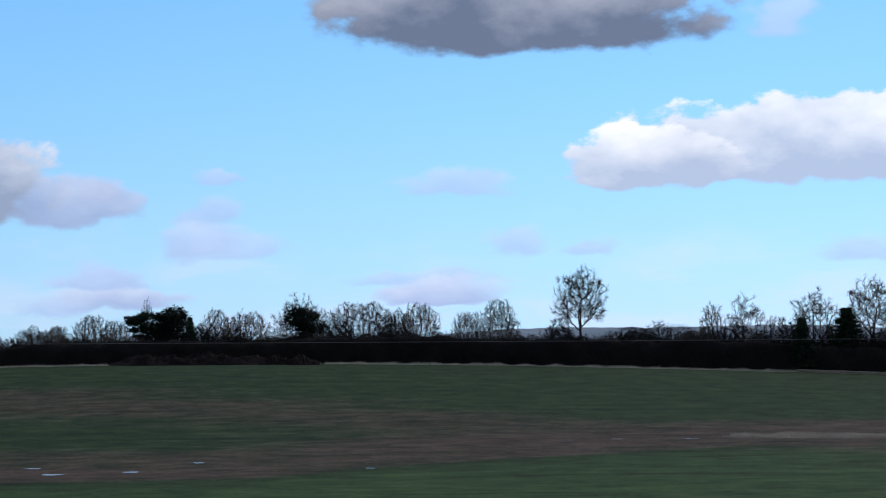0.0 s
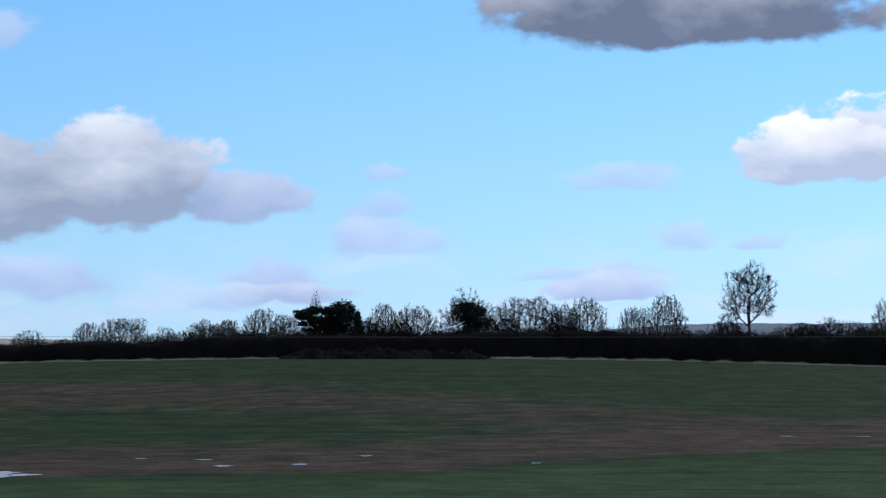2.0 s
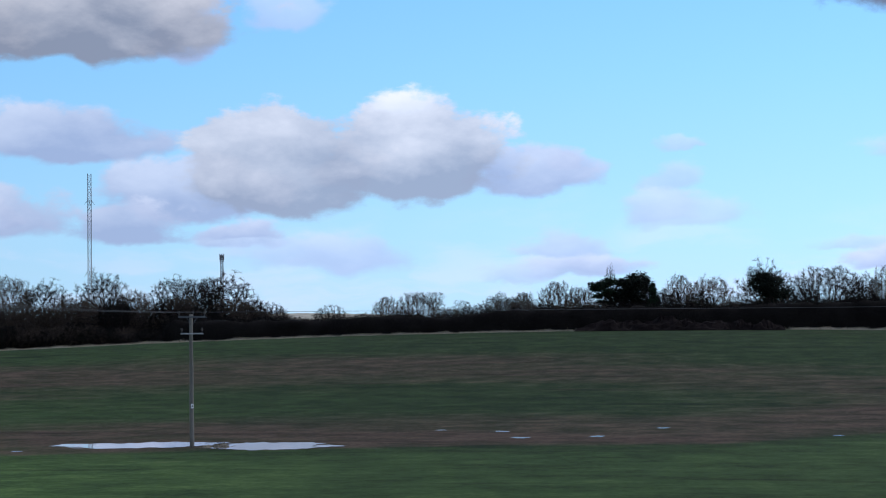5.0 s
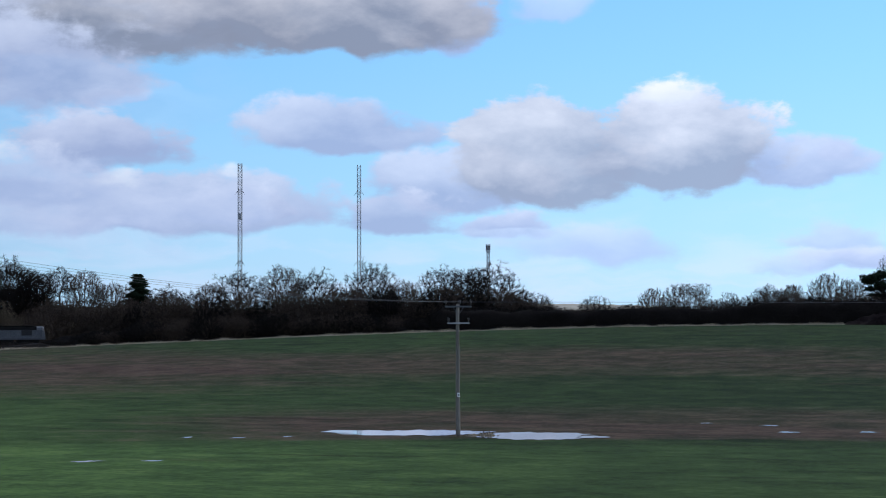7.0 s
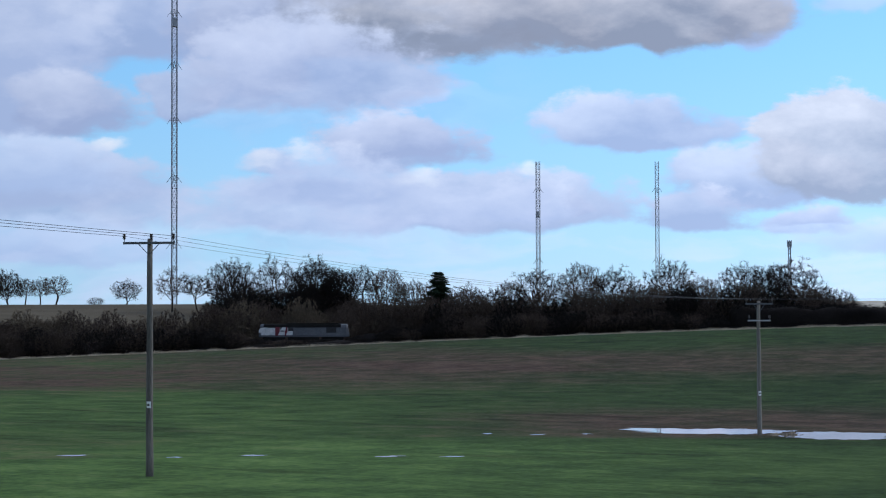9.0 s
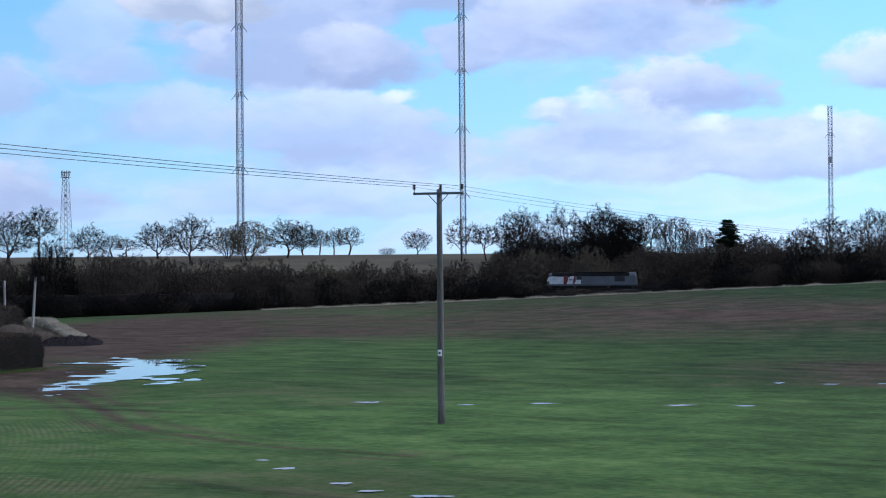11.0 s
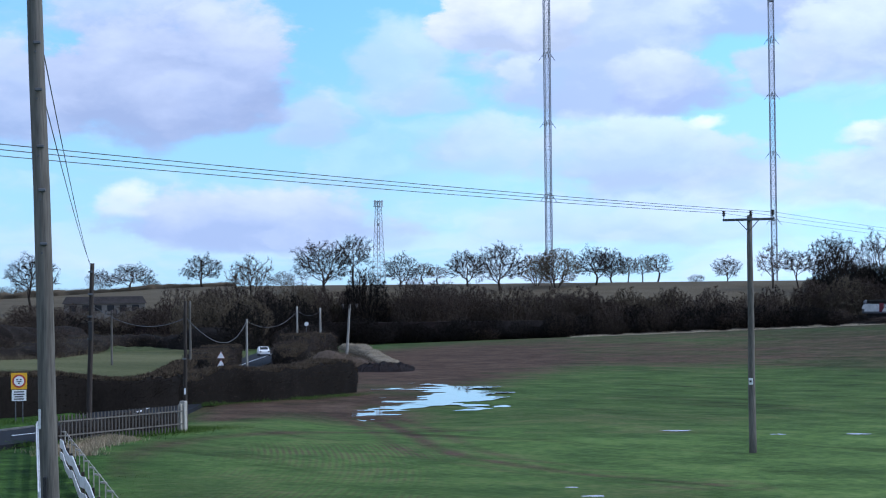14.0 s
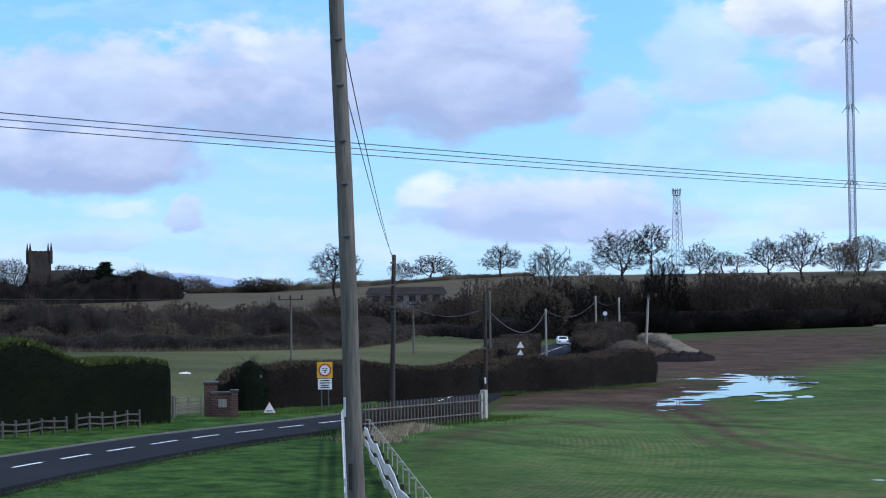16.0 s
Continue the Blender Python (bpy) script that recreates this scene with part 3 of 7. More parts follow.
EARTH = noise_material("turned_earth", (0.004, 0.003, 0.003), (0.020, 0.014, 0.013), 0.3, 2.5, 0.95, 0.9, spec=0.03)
SPOIL = noise_material("pale_spoil", (0.080, 0.066, 0.050), (0.260, 0.220, 0.165), 0.3, 2.0, 0.95, 0.9, spec=0.03)
WOOD = noise_material("weathered_pole_wood", (0.060, 0.054, 0.047), (0.175, 0.158, 0.138), 0.8, 9.0, 0.85, 0.5, stretch=(3, 3, 0.25))
WOOD_DARK = noise_material("creosoted_wood", (0.018, 0.014, 0.012), (0.060, 0.047, 0.040), 0.8, 9.0, 0.8, 0.5, stretch=(3, 3, 0.25))
WOOD_PALE = noise_material("grey_timber", (0.190, 0.175, 0.155), (0.400, 0.375, 0.335), 0.8, 9.0, 0.85, 0.5, stretch=(3, 3, 0.3))
STEEL = noise_material("galvanised_steel", (0.240, 0.246, 0.260), (0.400, 0.405, 0.420), 0.5, 6.0, 0.55, 0.1, metal=0.4)
STEEL_DARK = noise_material("dull_dark_steel", (0.060, 0.064, 0.072), (0.140, 0.146, 0.158), 0.1, 2.0, 0.6, 0.1, metal=0.3)
PAINT_GREY = noise_material("mast_grey_paint", (0.230, 0.245, 0.270), (0.400, 0.415, 0.440), 0.05, 1.5, 0.6, 0.1)
CERAMIC = noise_material("brown_glazed_insulator", (0.020, 0.014, 0.012), (0.055, 0.040, 0.034), 2.0, 20.0, 0.3, 0.0, spec=0.5)
CABLE = noise_material("weathered_cable", (0.075, 0.077, 0.085), (0.140, 0.142, 0.155), 1.0, 8.0, 0.8, 0.0, spec=0.1)
WHITE = noise_material("flaking_white_paint", (0.380, 0.375, 0.370), (0.720, 0.715, 0.710), 0.9, 9.0, 0.6, 0.2)
WHITE_SIGN = noise_material("white_sign_sheet", (0.700, 0.690, 0.690), (0.820, 0.810, 0.810), 0.9, 6.0, 0.4, 0.0)
RED_SIGN = noise_material("faded_red_sheet", (0.360, 0.040, 0.036), (0.460, 0.065, 0.052), 0.9, 6.0, 0.4, 0.0)
YELLOW_SIGN = noise_material("yellow_sign_sheet", (0.700, 0.360, 0.020), (0.820, 0.450, 0.030), 0.9, 6.0, 0.4, 0.0)
BLACK = noise_material("black_paint", (0.012, 0.012, 0.013), (0.030, 0.030, 0.032), 0.9, 6.0, 0.5, 0.0)
BRICK = noise_material("red_brick", (0.066, 0.034, 0.028), (0.140, 0.074, 0.060), 1.5, 14.0, 0.9, 0.5)
MORTAR = noise_material("lime_mortar", (0.130, 0.115, 0.100), (0.240, 0.215, 0.190), 1.5, 14.0, 0.95, 0.4)
STONE = noise_material("church_sandstone", (0.030, 0.024, 0.022), (0.075, 0.060, 0.052), 0.2, 1.5, 0.95, 0.5, spec=0.03)
SLATE = noise_material("dark_slate_roof", (0.020, 0.018, 0.018), (0.048, 0.042, 0.040), 0.3, 2.0, 0.95, 0.4, spec=0.05)
ASPHALT = noise_material("asphalt", (0.009, 0.010, 0.013), (0.021, 0.023, 0.028), 0.12, 6.0, 0.9, 0.3, spec=0.08)
ROAD_WHITE = noise_material("worn_road_paint", (0.620, 0.630, 0.660), (0.820, 0.820, 0.840), 1.2, 9.0, 0.7, 0.1)
KERB = noise_material("concrete", (0.050, 0.052, 0.050), (0.120, 0.120, 0.118), 1.0, 9.0, 0.9, 0.4)
GLASS_DARK = noise_material("dark_glazing", (0.010, 0.012, 0.014), (0.022, 0.025, 0.028), 0.5, 2.0, 0.12, 0.0, spec=0.5)

ROUGH_PASTURE = noise_material("rough_pasture", (0.034, 0.046, 0.020), (0.085, 0.095, 0.044), 0.25, 2.0, 0.95, 0.6, spec=0.03)
# locomotive grey, darkened for the shade it stands in
SHADED_GREY = noise_material("shaded_grey_paint", (0.058, 0.061, 0.068), (0.118, 0.122, 0.132), 0.4, 3.0, 0.6, 0.1)


def water_material(name, rough):
    mat = bpy.data.materials.new(name)
    mat.use_nodes = True
    nt = mat.node_tree
    b = nt.nodes["Principled BSDF"]
    b.inputs["Base Color"].default_value = (0.20, 0.19, 0.18, 1)
    b.inputs["Roughness"].default_value = rough
    b.inputs["IOR"].default_value = 1.33
    b.inputs["Specular IOR Level"].default_value = 0.5
    geo = nt.nodes.new("ShaderNodeNewGeometry")
    n = nt.nodes.new("ShaderNodeTexNoise")
    n.inputs["Scale"].default_value, n.inputs["Detail"].default_value = 1.3, 3
    nt.links.new(geo.outputs["Position"], n.inputs["Vector"])
    bp = nt.nodes.new("ShaderNodeBump")
    bp.inputs["Strength"].default_value, bp.inputs["Distance"].default_value = 0.004, 0.02
    nt.links.new(n.outputs["Fac"], bp.inputs["Height"])
    nt.links.new(bp.outputs[0], b.inputs["Normal"])
    return mat


WATER = water_material("standing_water", 0.015)
WATER_WIND = water_material("wind_ruffled_water", 0.16)

# ---- ground: one sheet from under the camera to the horizon ----
ROAD = [(92, 42), (83, 53), (77, 64), (73.2, 73.5), (70.0, 82.6), (67.2, 91.4), (64.0, 101.0), (61.6, 110.5), (60.2, 125), (59.0, 150), (57.8, 200), (56.7, 260), (55.9, 310), (55.0, 420)]


def curve_points(polar, step):
    """A smooth line through polar stations, at even steps on the plan."""
    p = np.array([(-math.sin(radians(a)) * d, math.cos(radians(a)) * d) for a, d in polar])
    out = []
    for i in range(len(p) - 1):
        a, b, c, e = p[max(i - 1, 0)], p[i], p[i + 1], p[min(i + 2, len(p) - 1)]
        n = max(2, int(np.hypot(*(c - b)) / step))
        for t in np.arange(n) / n:
            out.append(0.5 * (2 * b + (c - a) * t + (2 * a - 5 * b + 4 * c - e) * t * t + (3 * b - a - 3 * c + e) * t ** 3))
    out.append(p[-1])
    return np.array(out)


def distance_to(line, x, y):
    """Least distance on the plan from points to a line of points."""
    best = np.full(x.shape, 1e9)
    for px, py in line:
        best = np.minimum(best, np.hypot(x - px, y - py))
    return best


ROAD_LINE = curve_points(ROAD, 2.0)


def build_ground():
    fine_az = np.arange(-22, 82.01, 0.2)
    az = np.concatenate([fine_az, np.arange(86, 337, 5.0)])
    rings = np.concatenate([3.0 * 1.04 ** np.arange(72), 50.0 * 1.011 ** np.arange(120), 186.0 * 1.0245 ** np.arange(136)])
    A, R = np.meshgrid(np.radians(az), rings)
    x, y = -np.sin(A) * R, np.cos(A) * R
    z = land(x, y)
    deg = np.degrees(A)
    near_road = R < 450
    dr = np.where(near_road, distance_to(ROAD_LINE, x, y), 999.0)
    rough = np.sin(x * 0.31 + 1.3 * np.sin(y * 0.17)) * np.sin(y * 0.23 + 1.1 * np.sin(x * 0.13))
    z = z + np.where((R > 30) & (R < 420), 0.025 * rough, 0) - np.where(dr < 4.4, 0.18, 0)
    # bare soil, by stretches of the field
    c1 = np.where(deg < 14, 212 + 2.7 * deg, 250 + 0.5 * (deg - 14)) - 14 * smooth_step(44, 52, deg)
    soil = 0.06 - 0.16 * smooth_step(26, 16, deg) + (0.56 + 0.12 * smooth_step(26, 16, deg) - 0.30 * smooth_step(30, 38, deg)) * np.exp(-((R - c1) / (30 - 8 * smooth_step(0, -10, deg))) ** 2)
    edge = np.where(deg < 6, 127 + 2.65 * (6 - deg), 127 - 0.1 * (deg - 6))
    wet = smooth_step(0, 7, R - edge) * smooth_step(64, 34, R - edge) * smooth_step(38, 26, deg)
    soil = np.maximum(soil, 0.66 * wet)
    soil = soil - 0.10 * smooth_step(4, -10, R - edge)
    mud = np.exp(-np.maximum(0, 51.0 - deg) ** 2 / (1.6 + 0.030 * np.maximum(R - 150, 0)) ** 2 - (np.maximum(0, deg - 53) / 4.0) ** 4 - ((R - 235) / 95.0) ** 4)
    soil = np.maximum(soil, 0.85 * mud * smooth_step(138, 160, R))
    soil = soil + 0.40 * smooth_step(24, 36, deg) * smooth_step(165, 250, R) * smooth_step(54, 50, deg)
    soil = soil + 0.14 * smooth_step(38, 44, deg) * np.exp(-((R - 113) / 9.0) ** 2)
    mud2 = np.exp(-((deg - 54.5) / 3.5) ** 2 - ((R - 134) / 13.0) ** 2)
    soil = np.maximum(soil, 0.75 * mud2)
    soil = soil + 0.22 * np.exp(-((R - 107) / 2.2) ** 2) * (deg > 28) * (deg < 48)
    soil = soil + 0.25 * np.exp(-((deg - 44) / 9) ** 2 - ((R - 60) / 10) ** 2)
    foot = distance_to(curve_points([(59.2, 124), (57, 134), (54.5, 145), (53, 152)], 1.5), x, y)
    soil = np.maximum(soil, 0.80 * np.exp(-(foot / 8.0) ** 4) * (R < 200))
    # drill rows of the headland, seen end on
    u = x * math.cos(radians(57)) + y * math.sin(radians(57))
    row = 40 + u + 0.012 * (R - 90) ** 2 * 0.3
    headland = (np.exp(-((R - 91) / 8.0) ** 2) + 0.8 * np.exp(-((R - 76) / 5.0) ** 2) + 0.8 * np.exp(-((R - 64) / 6.0) ** 2)) * smooth_step(49, 52, deg) * smooth_step(61, 59, deg)
    track = distance_to(curve_points([(53.2, 131), (52.4, 122), (51.5, 104), (51.0, 94.4), (49.8, 85.3), (48.2, 81.3), (46.5, 77.2), (42, 72)], 0.8), x, y)
    soil = soil + 0.60 * np.exp(-(track / 0.6) ** 2) + 0.3 * np.exp(-((track - 1.9) / 0.5) ** 2)
    track = distance_to(curve_points([(61.0, 76), (60.2, 88), (58.6, 98), (56.5, 104), (53.5, 108), (50, 110)], 0.8), x, y)
    soil = soil + 0.45 * np.exp(-(track / 1.2) ** 2)
    soil = soil + 0.12 * headland + 0.10 * smooth_step(36, 44, deg) * smooth_step(150, 120, R)
    grass = np.maximum(smooth_step(60.0, 61.4, deg) * (R < 130), smooth_step(6.5, 4.5, dr) * smooth_step(57, 60, deg))
    grass = np.maximum(grass, 0.5 * smooth_step(57.5, 60.5, deg) * smooth_step(112, 104, R))
    lush_cut = 1 - 0.7 * np.exp(-(foot / 9.0) ** 4)
    bank = np.interp(deg, [57, 61, 62, 63.3, 65, 71, 80], [400, 384, 345, 314, 304, 298, 292])
    pasture = smooth_step(56.0, 57.5, deg) * smooth_step(150, 165, R) * smooth_step(6, -4, R - bank)
    pasture = np.maximum(pasture, smooth_step(66, 68, deg) * smooth_step(112, 116, R) * smooth_step(6, -4, R - bank))
    soil = np.where((deg > 57) & (R > bank), 0.6, soil)
    stubble = smooth_step(440, 470, R)
    # denser wheat, and stronger light towards the left put into its colour
    lush_lit = 0.29 * smooth_step(6, -10, R - edge) * smooth_step(-40, -8, deg) + 0.63 * smooth_step(14, 38, deg) * smooth_step(330 + 150 * smooth_step(38, 46, deg), 150 + 120 * smooth_step(38, 46, deg), R)
    lush_lit = lush_lit + 0.16 * smooth_step(14, 22, deg) * smooth_step(48, 42, deg) * smooth_step(220, 300, R)
    lush_lit = lush_lit * lush_cut * (1 - 0.40 * smooth_step(40, 32, deg) * smooth_step(112, 150, R))
    n, m = R.shape
    verts = np.column_stack([x.ravel(), y.ravel(), z.ravel()])
    i = np.arange(n - 1)[:, None] * m
    j = np.arange(m)[None, :]
    k = (j + 1) % m
    quads = np.stack([i + j, i + m + j, i + m + k, i + k], -1).reshape(-1, 4)[:, ::-1]
    centre = len(verts)
    verts = np.vstack([verts, [0, 0, float(land(0, 0))]])
    me = bpy.data.meshes.new("ground")
    me.vertices.add(len(verts))
    me.vertices.foreach_set("co", verts.ravel())
    tri = np.stack([np.full(m, centre), np.arange(m), (np.arange(m) + 1) % m], -1)[:, ::-1]
    me.loops.add(quads.size + tri.size)
    me.loops.foreach_set("vertex_index", np.concatenate([quads.ravel(), tri.ravel()]))
    me.polygons.add(len(quads) + m)
    me.polygons.foreach_set("loop_start", np.concatenate([np.arange(len(quads)) * 4, quads.size + np.arange(m) * 3]))
    me.polygons.foreach_set("loop_total", np.concatenate([np.full(len(quads), 4), np.full(m, 3)]))
    me.polygons.foreach_set("use_smooth", np.ones(len(quads) + m, bool))
    for name, values in (("soil", soil), ("row", row), ("headland", headland), ("grass", grass), ("pasture", pasture), ("stubble", stubble), ("lush_lit", lush_lit)):
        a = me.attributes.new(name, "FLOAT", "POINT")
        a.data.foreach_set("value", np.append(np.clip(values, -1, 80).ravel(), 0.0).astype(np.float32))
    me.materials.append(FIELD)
    me.update(calc_edges=True)
    me.validate()
    tagged(new("ground", me), "green winter wheat field with brown muddy patches, sloping to a hill", "field", kind="structure")


build_ground()


def ribbon(name, line, left, right, lift, material, label, category, kind="structure", thick=0.0):
    """A strip along a line on the plan, draped on the land, with edges that turn down."""
    line = np.asarray(line)
    t = np.gradient(line, axis=0)
    t /= np.linalg.norm(t, axis=1)[:, None]
    nrm = np.column_stack([-t[:, 1], t[:, 0]])
    vs, fs = [], []
    stations = (left, left, left * 0.5 + right * 0.5, right, right)
    for p, q in zip(line, nrm):
        base = float(land(*p))
        for k, s in enumerate(stations):
            e = p + q * s
            vs.append((e[0], e[1], base + (lift if 0 < k < 4 else lift - 0.35) + (0.04 if k == 2 else 0)))
    for i in range(len(line) - 1):
        for k in range(4):
            fs.append((5 * i + k, 5 * i + k + 1, 5 * i + 6 + k, 5 * i + 5 + k))
    return tagged(link_mesh(name, vs, fs, material, smooth=False), label, category, kind=kind)


ribbon("road", ROAD_LINE, 3.2, -3.2, 0.06, ASPHALT, "grey asphalt country road with a dashed centre line", "road")
KERB_LINE = curve_points([k for k in ROAD if k[0] > 61.5], 2.0)
ribbon("kerb", KERB_LINE, 3.36, 3.21, 0.11, KERB, "pale concrete kerb along the far side of the road", "kerb")


# ---- plants ----
# crown: centre height, half height, half width; bare trunk; stems; points to reach; gaps; lift of the boughs; lobes
TREE_FORMS = {
    "oak": (5.5, 4.6, 5.0, 1.2, 1, 2100, 0.12, 0.10, 0.34),
    "high": (6.8, 3.3, 3.9, 3.0, 1, 1500, 0.12, 0.10, 0.36),
    "tall": (6.5, 3.7, 3.4, 3.2, 1, 1100, 0.30, 0.10, 0.60),
    "vase": (5.4, 4.6, 4.4, 0.5, 5, 2900, -0.05, 0.24, 0.22),
    "slim": (6.2, 4.0, 2.4, 2.4, 1, 1300, 0.08, 0.24, 0.30),
    "scrub": (4.8, 5.2, 5.0, 0.2, 7, 1600, 0.0, 0.22, 0.22),
    "bush": (4.4, 5.6, 5.2, 0.1, 9, 2400, -0.3, 0.12, 0.22),
}


def tree_meshes(seed, style):
    """Trunk with limbs, and twigs, of a bare tree ten metres high, whose boughs grow towards points spread through
    an uneven crown: two meshes, and the crown's half width."""
    rng = random.Random(seed * 7 + len(style))
    gen = np.random.default_rng(seed * 31 + len(style))
    mid, tall, wide, clear, stems, count, gaps, lift, lobes = TREE_FORMS[style]
    off = seed * 3.7

    def rim(d):
        return 1 + lobes * (noise.noise(d * 1.7 + Vector((off, 0, 0))) + 0.6 * noise.noise(d * 3.6 + Vector((0, off, 0))))

    goals = []
    while len(goals) < count:
        v = Vector(gen.normal(size=3)).normalized()
        if v.z < (-0.74 if style in ("oak", "high", "tall", "slim") else -0.9):
            continue
        r = rim(v) * gen.uniform(0.12, 1.0) ** 0.42
        p = Vector((v.x * wide * r, v.y * wide * r, mid + v.z * tall * r))
        if p.z < 0.3 or noise.noise(p * 0.55 + Vector((off, off, 0))) < -0.35 + gaps:
            continue
        goals.append(p)
    goals = np.array(goals)
    step, kill = 0.30, 0.42
    nodes, parent = [(0.0, 0.0, -0.6)], [-1]
    for k in range(stems):
        a = 2 * math.pi * (k + 0.3 * rng.random()) / stems
        r0 = 0.0 if stems == 1 else wide * 0.10
        lean = (rng.gauss(0, 0.10), rng.gauss(0, 0.10)) if stems == 1 else (math.cos(a) * 0.5, math.sin(a) * 0.5)
        n = max(2, int((clear + 0.5) / step))
        for j in range(n + 1):
            h = -0.5 + (clear + 0.5) * j / n
            nodes.append((math.cos(a) * r0 + lean[0] * max(h, 0), math.sin(a) * r0 + lean[1] * max(h, 0), h))
            parent.append(len(nodes) - 2 if j else 0)
    nodes = np.array(nodes)
    near = np.full(len(goals), 1e9)
    which = np.zeros(len(goals), int)
    fresh = np.arange(len(nodes))
    live = np.ones(len(goals), bool)
    for _ in range(90):
        dist = np.linalg.norm(goals[:, None] - nodes[fresh][None], axis=2)
        best = dist.argmin(1)
        less = dist[np.arange(len(goals)), best] < near
        near[less] = dist[np.arange(len(goals)), best][less]
        which[less] = fresh[best[less]]
        live &= near > kill
        if not live.any():
            break
        pull = goals[live] - nodes[which[live]]
        pull /= np.linalg.norm(pull, axis=1)[:, None] + 1e-9
        total = np.zeros_like(nodes)
        np.add.at(total, which[live], pull)
        grow = np.unique(which[live])
        d = total[grow] / (np.linalg.norm(total[grow], axis=1)[:, None] + 1e-9)
        d = d + gen.normal(size=d.shape) * 0.20 + np.array([0, 0, lift])
        d /= np.linalg.norm(d, axis=1)[:, None]
        fresh = np.arange(len(nodes), len(nodes) + len(grow))
        nodes = np.vstack([nodes, nodes[grow] + d * step])
        parent += list(grow)
        if len(nodes) > 5200:
            break
    parent = np.array(parent)
    # girth adds up from the tips to the trunk
    flow = np.zeros(len(nodes))
    kids = np.bincount(parent[parent >= 0], minlength=len(nodes))
    flow[kids == 0] = 0.0155 ** 2.25
    for i in range(len(nodes) - 1, -1, -1):
        if parent[i] >= 0:
            flow[parent[i]] += flow[i]
    girth = np.maximum(flow, 1e-6) ** (1 / 2.25)
    wood, twigs = Shape(), Shape()
    for i in range(len(nodes)):
        if parent[i] < 0:
            continue
        r = girth[i]
        (wood if r > 0.04 else twigs).tube(nodes[parent[i]], nodes[i], min(girth[parent[i]], r * 1.5), r, 7 if r > 0.12 else 4 if r > 0.04 else 3, False)
    thin = [i for i in range(len(nodes)) if parent[i] >= 0 and girth[i] < 0.042 and nodes[i][2] > 0.2]
    many = 4
    broad = 0.026 if style == "bush" else 0.017
    heart = Vector((0, 0, mid))
    for i in thin:
        p, q = Vector(nodes[parent[i]]), Vector(nodes[i])
        way = (q - p).normalized()
        out = (q - heart).normalized()
        for _ in range(many + (3 if kids[i] == 0 else 0)):
            o = p.lerp(q, rng.random())
            d = (way * 0.7 + out * 0.35 + Vector((rng.gauss(0, 0.7), rng.gauss(0, 0.7), rng.gauss(0.12, 0.6)))).normalized()
            ln = rng.uniform(0.26, 0.60)
            e = o + d * ln
            side = d.cross(Vector((rng.gauss(0, 1), rng.gauss(0, 1), rng.gauss(0, 1)))).normalized() * broad
            twigs.add([o - side, o + side, e], [(0, 1, 2)])
            for _ in range(2):
                f = o.lerp(e, rng.uniform(0.3, 0.9))
                d2 = (d * 0.8 + Vector((rng.gauss(0, 0.7), rng.gauss(0, 0.7), rng.gauss(0.1, 0.6)))).normalized()
                twigs.add([f - side * 0.8, f + side * 0.8, f + d2 * rng.uniform(0.18, 0.42)], [(0, 1, 2)])
    reach = np.array(wood.v + twigs.v)
    top = np.percentile(reach[:, 2], 99.8)
    for shape in (wood, twigs):
        shape.v = [(x, y, z * 10.0 / top if z > 0 else z) for x, y, z in shape.v]
    return wood, twigs, float(np.percentile(np.abs(reach[:, 0]), 98.5))


